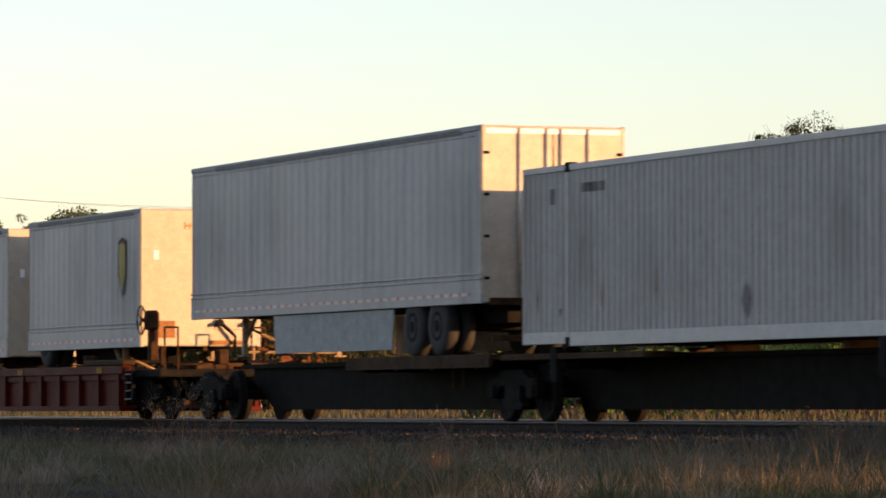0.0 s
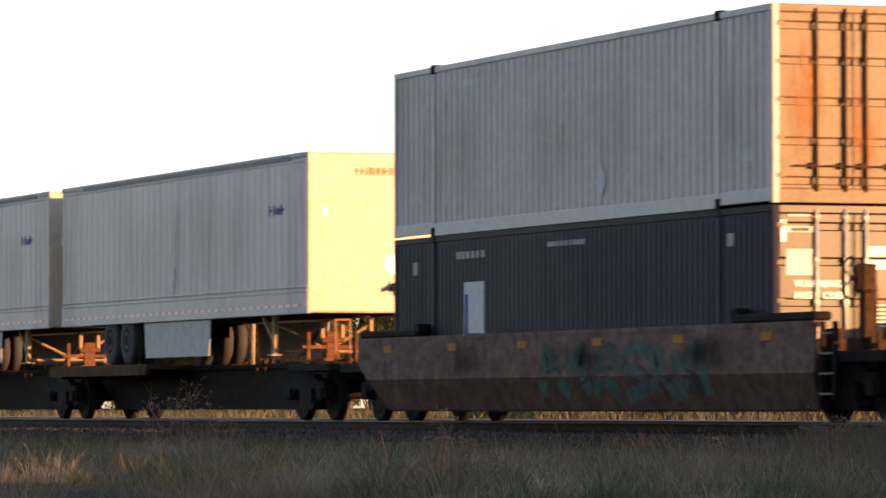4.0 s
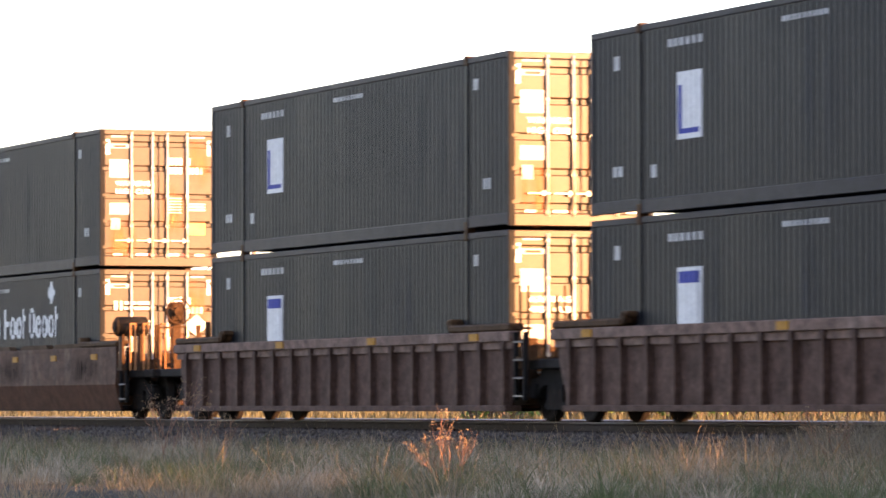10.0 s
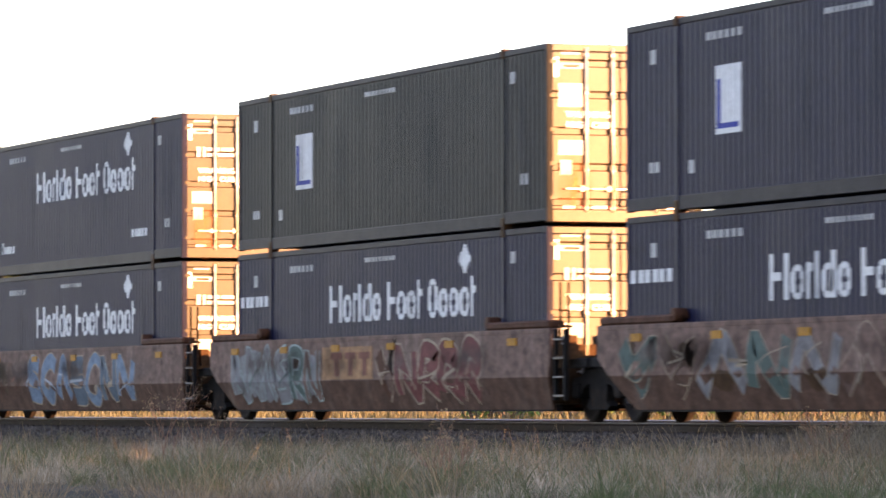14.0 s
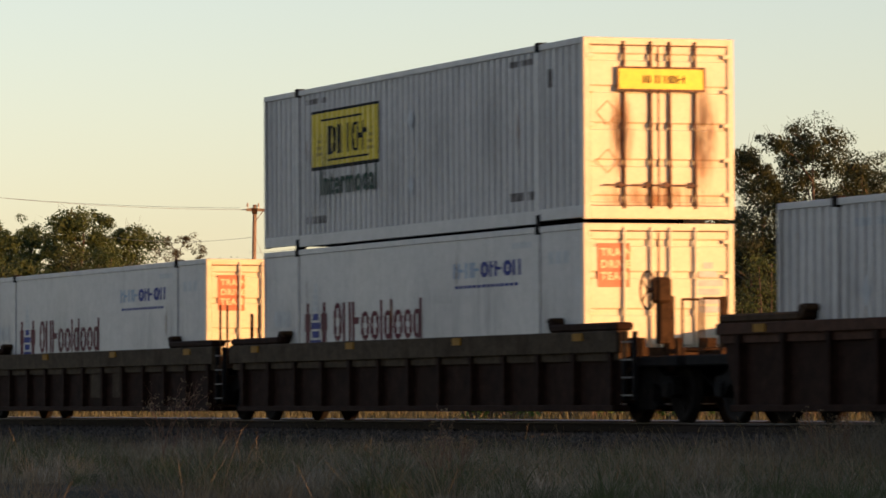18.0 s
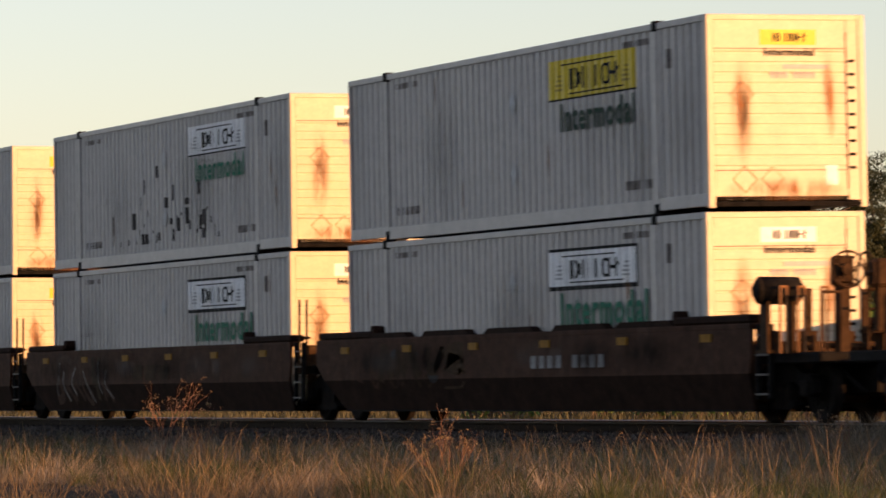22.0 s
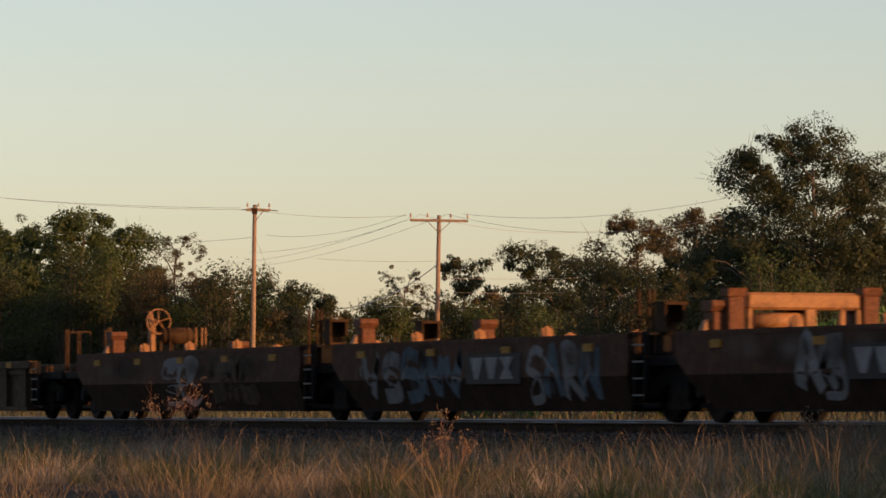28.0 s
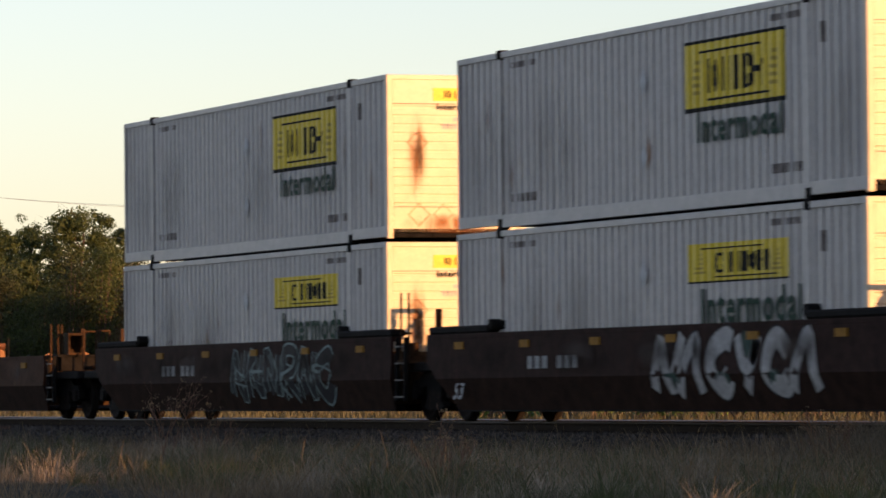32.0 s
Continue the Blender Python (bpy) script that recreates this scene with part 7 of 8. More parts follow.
        fr = piece("low_frame", 0, st, car, lambda bm: (box(bm, -0.05, 0.05, -1.0, 0.15, 0.1, 0.17), box(bm, 0.4, 0.48, -0.9, 0.1, 0.02, 0.08)), at=pose(xf - 0.2, 0, zb))
        for y in (-0.85, -0.55, -0.2, 0.05):
            piece("leg", "low", o, fr, lambda bm: box(bm, -0.06, 0.06, y - 0.06, y + 0.06, -0.1, 0.1 + 0.12 * (y > -0.6)))
    elif k == 2:
        bm_ = piece("cross_beam", 0, o, car, lambda bm: (box(bm, -0.06, 0.06, -0.95, 1.05, 0.2, 0.27), box(bm, 0.06, 0.12, -0.95, 1.05, 0.2, 0.22)), at=pose(xf, 0, zb))
        for y in (-0.75, -0.2, 0.3, 0.9):
            piece("leg", y, o, bm_, lambda bm: box(bm, -0.05, 0.05, y - 0.06, y + 0.06, -0.1, 0.2))
        piece("small_table", 0, o, car, lambda bm: (box(bm, -0.2, 0.2, -0.3, 0.18, 0.42, 0.47), [box(bm, -0.12, 0.12, y, y + 0.07, 0.27, 0.42) for y in (-0.2, 0.05)], box(bm, 0.1, 0.2, -0.22, 0.1, 0.36, 0.4)), at=pose(xf, 0, zb))
        air_tank(car, xf, 0.52, 1.71, 0.175, 0.34)
        hoop(xf, 1.1, 0.07, 0.66)
        piece("valve_block", 0, o, car, lambda bm: (box(bm, -0.1, 0.1, -0.1, 0.12, -0.05, 0.18, bevel=0.03), tube(bm, (0.05, -0.2, 0.05), (0.05, -0.05, 0.3), 0.05, seg=8), box(bm, -0.06, 0.08, -0.02, 0.14, 0.22, 0.4, bevel=0.03), tube(bm, (0.1, 0.0, 0.3), (0.1, 0.2, 0.52), 0.03, seg=7), tube(bm, (0.1, -0.16, 0.4), (0.1, 0.26, 0.44), 0.022, seg=7)), at=pose(xf, -0.85, zb))
        piece("lit_plate", 0, o, car, lambda bm: box(bm, 0.1, 0.14, -0.45, -0.2, -0.02, 0.12), at=pose(xf + 0.1, 0, zb))
    else:
        w = piece("guide_box", "low", o, car, lambda bm: (prism(bm, [(-0.12, 0), (0.14, 0), (0.05, 0.26), (-0.05, 0.26)], -0.1, 0.1), box(bm, -0.1, 0.1, 0.08, 0.26, 0.1, 0.46, bevel=0.02)), "rusted steel guide", at=pose(xf - 0.2, -1.22, zb))
        fr = piece("low_frame", 1, st, car, lambda bm: (box(bm, -0.1, 0.1, -0.85, 0.35, 0.36, 0.42), box(bm, -0.05, 0.05, -0.9, 1.05, 0.14, 0.24), box(bm, 0.1, 0.14, -0.3, 0.3, 0.24, 0.34)), at=pose(xf, 0, zb))
        for y in (-0.75, -0.35, 0.25, 0.9):
            piece("leg", ("b", y), o, fr, lambda bm: box(bm, -0.06, 0.06, y - 0.05, y + 0.05, -0.1, 0.14 + (0.22 if y < 0.3 else 0)))
    if k < 4:
        hoop(h - 0.1, -1.36, 0.07, 0.5)
        piece("rigging", "low", o, car, lambda bm: (box(bm, -0.2, 0.2, -0.15, 0.12, 0.0, 0.12, bevel=0.02), box(bm, -0.15, 0.15, 0.35, 0.6, 0.0, 0.09, bevel=0.02)), at=pose(h - 0.1, -1.25, zb))


def empties():
    """Two empty five-unit well cars."""
    marks = ((383.9, 399.0, 384.0, 399.6), (400.1, 414.9, None, 415.2), (415.6, 430.6, None, 431.1), (431.6, 446.1, None, 446.8), (447.5, 463.0, None, 463.0))
    for k, (s0, s1, c0, c1) in enumerate(marks):
        u = well_unit(s0, s1, "ribbed", 1.27, ("tan", "tan", "tan"), "empty tan ribbed well car with rusted end gear", (k == 0, k == 4), (k in (0, 4), k == 4), 0, trucks=(k == 0, True), centre=(c0 or 0, c1), caps=False)
        if k == 0:
            brake_stand(u, -(s1 - s0) / 2 - 1.5, 1.28, -1.6)
        deck_gear(u, (s1 - s0) / 2, "ribbed", k, 1.27)
    marks = ((466.8, 481.6, 466.7, 482.5), (483.4, 497.3, None, 498.2), (499.1, 513.1, None, 514.0), (514.9, 528.7, None, 530.0), (531.4, 546.0, None, 546.0))
    for k, (s0, s1, c0, c1) in enumerate(marks):
        u = well_unit(s0, s1, "smooth", 1.37, ("brown", "steel", "sooty_brown"), "empty brown well car with white graffiti and a dark sign plate" if k in (1, 2, 3) else "empty brown well car with pale graffiti", (k == 0, k == 4), (k == 0, k == 4), 0, trucks=(k == 0, True), centre=(c0 or 0, c1), caps=False)
        h = (s1 - s0) / 2
        deck_gear(u, h, "smooth", k, 1.37)
        if k in (1, 2, 3):
            xs = (1.2, 0.4, 0.6)[k - 1]
            plate = piece("sign_plate", xs, M["spray_black"], u, lambda bm: box(bm, xs - 1.25, xs + 1.25, -SIDE_Y - 0.024, -SIDE_Y - 0.001, 0.62, 1.12))
            wedge = lambda x: [(x - 0.3, 1.06), (x - 0.1, 0.7), (x + 0.1, 0.7), (x + 0.3, 1.06)]
            for n, x in enumerate((-0.72, -0.04)):
                piece("brand_shape", (xs, n), M["spray_grey"], plate, lambda bm: prism(bm, wedge(xs + x), -SIDE_Y - 0.034, -SIDE_Y - 0.022))
            piece("brand_shape", (xs, 2), M["spray_grey"], plate, lambda bm: prism(bm, [(xs + 0.34, 1.06), (xs + 0.56, 0.88), (xs + 0.34, 0.7), (xs + 0.96, 0.7), (xs + 0.74, 0.88), (xs + 0.96, 1.06)], -SIDE_Y - 0.034, -SIDE_Y - 0.022))
        if k == 0:
            graffiti(u, -1.2, 1.2, 0.25, 1.3, 81, ("spray_dim", "spray_grey"), "spray_dim", 2, "spray_dim", fat=0.24)
            graffiti(u, 1.8, 4.8, 0.25, 1.3, 82, ("tan", "tan"), "tan", 3, "tan", fat=0.2)
        elif k == 1:
            graffiti(u, -h + 1.6, -0.2, 0.25, 1.3, 83, ("spray_dim", "spray_dusk", "ochre"), "spray_dim", 5)
            graffiti(u, 2.6, h - 1.2, 0.25, 1.3, 84, ("spray_dim", "spray_dusk"), "spray_dim", 4)
        elif k == 2:
            graffiti(u, -2.6, -1.0, 0.25, 1.36, 85, ("spray_dim", "spray_grey"), "spray_dim", 2, "spray_dim", fat=0.24)
            graffiti(u, 1.9, 5.0, 0.25, 1.36, 86, ("spray_grey", "spray_dim"), "steel", 4, "spray_dim", rim="spray_black", edge=0.02, fat=0.2)
            hood = part("stowed_panel", start(lambda bm: (box(bm, -0.16, 0.05, -0.78, 1.08, 0.34, 0.6, bevel=0.04), [box(bm, -0.05, 0.05, y0, y1, 0.0, 0.36, bevel=0.02) for y0, y1 in ((-0.78, -0.7), (0.16, 0.34), (0.72, 0.82), (1.0, 1.08))], box(bm, -0.05, 0.05, -0.78, 1.08, -0.02, 0.05))), M["orange_steel"], u, "sunlit cross panel with openings")
            part("stowed_tube", start(lambda bm: (tube(bm, (-0.06, -0.66, 0.18), (-0.06, 0.1, 0.18), 0.12, seg=16))), M["orange_steel"], hood)
            for q, top_ in ((-0.98, 0.66), (1.22, 0.68)):
                part("side_guide", start(lambda bm: (box(bm, -0.14, 0.1, q - 0.13, q + 0.13, -0.02, top_ - 0.12, bevel=0.02), prism(bm, [(-0.18, top_ - 0.12), (0.12, top_ - 0.12), (0.16, top_), (-0.14, top_)], q - 0.15, q + 0.15))), M["rust_plate"], hood)
            hood.matrix_basis = pose(-h + 0.95, 0, 1.34)
        elif k == 3:
            graffiti(u, -h + 2.4, -h + 4.6, 0.3, 1.36, 87, ("brown",), "spray_dim", 2)
            graffiti(u, 3.2, 5.6, 0.25, 1.36, 88, ("brown", "spray_black"), "spray_dusk", 2)
        else:
            graffiti(u, -h + 0.6, -h + 2.4, 0.25, 1.36, 89, ("spray_dusk", "spray_dim"), "spray_dusk", 2)
            graffiti(u, -h + 3.2, -0.6, 0.3, 1.36, 90, ("tan", "ochre"), "spray_dim", 3)
            piece("number_marking", "car3", M["label_dim"], u, lambda bm: [box(bm, 1.2 + 0.26 * i, 1.36 + 0.26 * i, -SIDE_Y - 0.009, -SIDE_Y - 0.001, 0.78, 0.96) for i in range(9) if i != 4], many=True)


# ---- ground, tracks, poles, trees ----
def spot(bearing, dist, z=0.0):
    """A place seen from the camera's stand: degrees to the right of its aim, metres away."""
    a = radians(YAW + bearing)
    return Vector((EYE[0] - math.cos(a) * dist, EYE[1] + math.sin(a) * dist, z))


PROFILE = ((-3000, -1.3), (-60, -1.3), (-26, -1.22), (-14, -1.05), (-6, -0.88), (-2.8, -0.7), (-1.9, -0.62), (0, -0.6), (8.6, -0.6), (10.0, -0.42), (14.0, -0.25), (40.0, -0.2), (3000, -0.2))


def ground_z(y):
    return float(np.interp(y, [p[0] for p in PROFILE], [p[1] for p in PROFILE]))


def ground():
    ys = [-3000, -400, -60] + [-30 + 0.5 * k for k in range(100)] + [22, 26, 32, 40, 60, 120, 300, 1000, 3000]
    xs = [-3000, -1000, -400, -200] + [-130 + 2.0 * k for k in range(68)] + [20, 100, 400, 1500]
    vs, fs = [], []
    for y in ys:
        for x in xs:
            bump = 0.07 * noise.noise(Vector((x * 0.35, y * 0.35, 0))) if -29 < y < 21 and -131 < x < 6 and not -2.2 < y < 9 else 0.0
            vs.append((x, y, ground_z(y) + bump))
    n = len(xs)
    for j in range(len(ys) - 1):
        for i in range(n - 1):
            fs.append((j * n + i, j * n + i + 1, (j + 1) * n + i + 1, (j + 1) * n + i))
    tagged(raw("ground", vs, fs, M["soil"]), "dry grassy ground beside the railway", "ground", kind="structure")


TRACKS = (AXIS_Y, AXIS_Y + 4.4)


BED = ((-2.05, -0.62), (-0.95, -0.24), (-0.35, -0.205), (8.05, -0.205), (9.1, -0.6))


def tracks():
    prof = BED
    vs = [(x, y, z) for y, z in prof for x in (-700, 200)]
    fs = [(2 * k, 2 * k + 1, 2 * k + 3, 2 * k + 2) for k in range(len(prof) - 1)]
    tagged(raw("ballast_bed", vs, fs, M["ballast_bed"]), "grey crushed-stone ballast bed", "ballast", kind="structure")
    rng = np.random.default_rng(4)
    n = 16000
    x, y = rng.uniform(-112, -50, n), rng.uniform(-2.0, 0.45, n)
    y[::5] = rng.uniform(2.3, 5.0, len(y[::5]))
    z = np.interp(y, [p[0] for p in prof], [p[1] for p in prof])
    r = rng.uniform(0.02, 0.048, n)
    octa = np.array([(1, 0, 0), (-1, 0, 0), (0, 1, 0), (0, -1, 0), (0, 0, 1), (0, 0, -1)], float)
    jit = rng.uniform(0.6, 1.25, (n, 6, 3))
    v = (octa[None] * jit * r[:, None, None]) + np.stack([x, y, z + r * 0.3], 1)[:, None]
    tri = np.array([(0, 2, 4), (2, 1, 4), (1, 3, 4), (3, 0, 4), (2, 0, 5), (1, 2, 5), (3, 1, 5), (0, 3, 5)])
    f = (tri[None] + 6 * np.arange(n)[:, None, None]).reshape(-1, 3)
    stuff_mesh("ballast_stones", v.reshape(-1, 3), f, M["stones"], "loose grey ballast stones along the track", "stones")
    def rail_build(bm):
        half = [(0.07, -0.18), (0.07, -0.168), (0.018, -0.15), (0.009, -0.135), (0.009, -0.055), (0.036, -0.042), (0.036, -0.016)]
        outline = half + [(-y, z) for y, z in half[::-1]]
        rows = [(bm.verts.new((-700, y, z)), bm.verts.new((200, y, z))) for y, z in outline]
        for c, d in zip(rows, rows[1:] + rows[:1]):
            bm.faces.new((c[0], c[1], d[1], d[0]))
    for k, cy in enumerate(TRACKS):
        tr = tagged(new("railway_track"), ("near" if k == 0 else "second") + " railway track with worn bright rail heads on grey ties", "track", kind="structure")
        tr.location = (0, cy, 0)
        for g in (-1, 1):
            ry = g * 0.7525
            base = piece("rail", 0, M["rail_side"], tr, rail_build, at=pose(0, ry, 0))

            def head_build(bm):
                prof = [(-0.037, -0.016), (-0.036, -0.010), (-0.031, -0.004), (-0.022, 0.0), (0.022, 0.0), (0.031, -0.004), (0.036, -0.010), (0.037, -0.016)]
                rows = [(bm.verts.new((-700, y, z)), bm.verts.new((200, y, z))) for y, z in prof]
                for c, d in zip(rows, rows[1:]):
                    bm.faces.new((c[0], c[1], d[1], d[0]))
            piece("rail_head", 0, M["rail"], base, head_build)
        span = (-111.0, -52.0) if k == 0 else (-116.0, -84.0)
        for i in range(int((span[1] - span[0]) / 0.5)):
            t = piece("tie", k, M["tie"], tr, lambda bm: box(bm, -0.115, 0.115, -1.3, 1.3, -0.36, -0.185, bevel=0.012), at=pose(span[0] + 0.5 * i + 0.03 * math.sin(i * 7.3), 0, 0, 0, 0, 0.6 * math.sin(i * 3.1)))
            if k == 0:
                piece("tie_plate", 0, M["rail_side"], t, lambda bm: [box(bm, -0.09, 0.09, g * 0.7525 - 0.17, g * 0.7525 + 0.17, -0.185, -0.17) for g in (-1, 1)] + [box(bm, x, x + 0.025, g * 0.7525 + q, g * 0.7525 + q + 0.025, -0.18, -0.14) for g in (-1, 1) for x in (-0.06, 0.04) for q in (-0.1, 0.08)])


def stuff_mesh(name, v, f, material, label, category, parent=None):
    """A joined mesh of many small pieces, from arrays of points and equal-sided faces."""
    me = bpy.data.meshes.new(name)
    k = f.shape[1]
    me.vertices.add(len(v))
    me.vertices.foreach_set("co", np.ascontiguousarray(v, dtype=np.float32).ravel())
    me.loops.add(f.size)
    me.loops.foreach_set("vertex_index", np.ascontiguousarray(f, dtype=np.int32).ravel())
    me.polygons.add(len(f))
    me.polygons.foreach_set("loop_start", np.arange(len(f), dtype=np.int32) * k)
    me.polygons.foreach_set("loop_total", np.full(len(f), k, dtype=np.int32))
    me.materials.append(material)
    me.update(calc_edges=True)
    ob = new(name, me)
    ob.parent = parent
    if parent is None:
        tagged(ob, label, category, kind="stuff")
    return ob


def blades(base, height, width, lean, rng, way=None):
    """Grass blades: a bent tapering strip each, leaning at random or a given way. Returns points and triangles."""
    n = len(base)
    a = rng.uniform(0, 2 * np.pi, n)
    w = np.stack([np.cos(a), np.sin(a), np.zeros(n)], 1) * (width / 2)[:, None]
    d = rng.uniform(0, 2 * np.pi, n) if way is None else way
    bend = np.stack([np.cos(d), np.sin(d), np.zeros(n)], 1) * (lean * height)[:, None]
    up = np.zeros((n, 3))
    up[:, 2] = height
    m1 = base + up * 0.5 + bend * 0.28
    m2 = base + up * 0.82 + bend * 0.66
    tip = base + up * (1.0 - 0.25 * lean)[:, None] + bend
    v = np.stack([base - w, base + w, m1 - w * 0.9, m1 + w * 0.9, m2 - w * 0.6, m2 + w * 0.6, tip], 1).reshape(-1, 3)
    t = np.array([(0, 1, 3), (0, 3, 2), (2, 3, 5), (2, 5, 4), (4, 5, 6)])
    return v, (t[None] + 7 * np.arange(n)[:, None, None]).reshape(-1, 3)


def on_ground(bear, dist):
    a = np.radians(YAW + bear)
    x, y = EYE[0] - np.cos(a) * dist, EYE[1] + np.sin(a) * dist
    return np.stack([x, y, np.interp(y, [p[0] for p in PROFILE], [p[1] for p in PROFILE]) - 0.03], 1)


# Clumps of tall straw: bearing, vigour, spread in degrees.
CLUMPS = ((-5.15, 0.9, 0.1), (-4.9, 1, 0.08), (-4.6, 0.7, 0.1), (-3.62, 0.35, 0.08), (-3.25, 0.8, 0.08), (-2.95, 1.1, 0.14), (-2.6, 1.2, 0.18), (-2.25, 1.2, 0.18), (-1.95, 0.8, 0.14), (-1.5, 0.5, 0.1), (-0.85, 0.9, 0.1), (-0.7, 0.6, 0.06), (-0.3, 0.8, 0.1), (0, 0.9, 0.12), (0.2, 0.8, 0.1), (0.62, 0.9, 0.08), (0.9, 0.6, 0.12), (1.15, 0.8, 0.1), (1.5, 0.6, 0.14), (1.8, 0.6, 0.12), (2.15, 0.6, 0.14), (2.5, 0.7, 0.12), (2.85, 0.9, 0.08), (3.1, 1.1, 0.08), (3.35, 1, 0.1), (3.6, 0.7, 0.1), (3.9, 0.6, 0.12), (4.2, 0.7, 0.12), (4.55, 0.8, 0.08), (4.85, 0.6, 0.1), (5.1, 0.6, 0.1))


def verge(rng, n, y0, y1, power=1.0):
    """Places over the verge between two distances from the track, where it lies open to the camera."""
    bear = rng.uniform(-6.2, 6.2, n)
    y = y1 - (y1 - y0) * rng.uniform(0, 1, n) ** power
    p = on_ground(bear, (y - EYE[1]) / np.sin(np.radians(YAW + bear)))
    p[:, 2] = np.maximum(p[:, 2], np.interp(p[:, 1], [q[0] for q in BED], [q[1] for q in BED]) - 0.02)
    return p


def patches(p, fx, fy, seed):
    return np.array([noise.noise(Vector((x * fx, y * fy, seed))) + 0.5 * noise.noise(Vector((x * fx * 2.7, y * fy * 2.7, seed + 5))) for x, y, _ in p])


def grasses():
    rng = np.random.default_rng(9)
    # a thin sward of short blades, open in places
    base = verge(rng, 62000, -15.0, -1.15, 1.1)
    tall = patches(base, 0.7, 0.9, 11.0)
    thin = rng.uniform(0, 1, len(base)) < np.interp(base[:, 1], [-15, -10, -7.5, -2.4, -1.2], [0.75, 0.8, 1.0, 1.0, 0.25]) * np.interp(tall, [-0.35, 0.1], [0.3, 1.0])
    base, tall = base[thin], tall[thin]
    n = len(base)
    v, f = blades(base, np.clip(rng.normal(0.1, 0.04, n) + 0.1 * tall, 0.03, 0.3), rng.uniform(0.003, 0.006, n), rng.uniform(0.3, 1.3, n), rng)
    stuff_mesh("verge_grass", v, f, M["turf"], "thin short grey-brown grass of the railway verge", "grass")
    # tussocks that spray outwards from their roots, bleached, brown or green by patches
    mid = verge(rng, 2500, -14.0, -1.5, 1.0)
    tone = patches(mid, 0.3, 0.5, 3.0) + rng.normal(0, 0.12, len(mid))
    tone += np.interp(mid[:, 1], [-9.5, -7.5], [0.16, 0.0])
    size = np.clip(rng.lognormal(-1.45, 0.33, len(mid)), 0.09, 0.5) * np.interp(mid[:, 1], [-14, -8, -2.5, -1.5], [0.9, 1.0, 1.0, 0.7])
    kinds = (("brown_tussocks", "turf", "grey-brown grass tussocks of the railway verge", (tone >= -0.14) & (tone <= 0.12)), ("pale_tussocks", "thatch", "bleached straw-coloured grass tussocks", tone < -0.14), ("green_tussocks", "weed", "dull green grass tussocks", tone > 0.12))
    for name, mat, words, pick in kinds:
        each = np.repeat(np.flatnonzero(pick), 36)
        k = len(each)
        way = rng.uniform(0, 2 * np.pi, k)
        root = mid[each] + np.stack([np.cos(way), np.sin(way), np.zeros(k)], 1) * (size[each] * rng.uniform(0.0, 0.45, k))[:, None]
        v, f = blades(root, size[each] * rng.uniform(0.6, 1.3, k), rng.uniform(0.003, 0.0065, k), rng.uniform(0.2, 1.2, k), rng, way + rng.normal(0, 0.5, k))
        stuff_mesh(name, v, f, M[mat], words, "grass")
    # soft cushions of pale thatch between the blades
    mid = verge(rng, 420, -11.0, -2.0)
    rad = rng.uniform(0.08, 0.3, len(mid))
    mid[:, 2] += 0.05
    v, f = leaf_cloud(mid, rad, 45000, 0.014, rng, 0.6)
    stuff_mesh("thatch_cushions", v, f, M["thatch"], "pale soft cushions of dead grass", "grass")
    # straw stalks standing above it
    base = verge(rng, 2600, -13.0, -2.0)
    h = np.clip(rng.normal(0.42, 0.15, len(base)), 0.15, 0.9)
    v, f = blades(base, h, rng.uniform(0.004, 0.007, len(base)), rng.uniform(0.05, 0.9, len(base)), rng)
    stuff_mesh("straw_stalks", v, f, M["straw"], "loose tan straw stalks standing in the verge", "grass")
    # tall bunches nearer the camera, caught by the sun where the train lets it through
    for b0, k, wide in CLUMPS:
        d0 = 43.0 + 5.0 * ((b0 * 7.7) % 1.0)
        m = int(150 * k)
        c = on_ground(b0 + rng.normal(0, wide, m), d0 + rng.normal(0, 0.3, m))
        h = np.clip(rng.normal(0.64, 0.18, m), 0.25, 1.0)
        h[::4] = rng.uniform(0.85, 1.35, len(h[::4])) * (0.8 + 0.2 * k)
        v, f = blades(c, h, rng.uniform(0.0035, 0.0072, m), rng.uniform(0.15, 1.3, m), rng)
        tagged(stuff_mesh("straw_clump", v, f, M["straw"], "tall golden bunch of dry grass in the verge", "grass"), group="straw clumps")
    # rank growth on the ballast shoulder, denser where the track comes near
    n = 12000
    bear = np.clip(rng.normal(4.6, 1.2, n), -5.8, 6.2)
    bear[::2] = rng.uniform(-5.8, 6.2, len(bear[::2]))
    y = rng.uniform(-3.6, -1.25, n)
    base = on_ground(bear, (y - EYE[1]) / np.sin(np.radians(YAW + bear)))
    lump = patches(base, 0.45, 0.3, 21.0)
    base, bear, lump = base[lump > -0.05], bear[lump > -0.05], lump[lump > -0.05]
    n = len(base)
    h = np.clip(rng.normal(0.27, 0.09, n) + 0.3 * lump + np.interp(bear, [2.0, 4.6], [0.0, 0.45]), 0.1, 1.0)
    v, f = blades(base, h, rng.uniform(0.004, 0.009, n), rng.uniform(0.3, 1.0, n), rng)
    stuff_mesh("shoulder_weeds", v, f, M["turf"], "rank weeds on the ballast shoulder", "weeds")
    # low green weeds, soft leafy cushions
    mid = verge(rng, 60, -8.5, -2.0)
    mid[:, 2] += 0.08
    v, f = leaf_cloud(mid, rng.uniform(0.12, 0.42, 60), 20000, 0.018, rng, 0.55)
    stuff_mesh("green_weeds", v, f, M["weed"], "low green weeds among the dry grass", "weeds")
    # golden grass beyond the tracks
    n = 22000
    base = np.stack([rng.uniform(-190, -60, n), rng.uniform(9.0, 30.0, n), np.zeros(n)], 1)
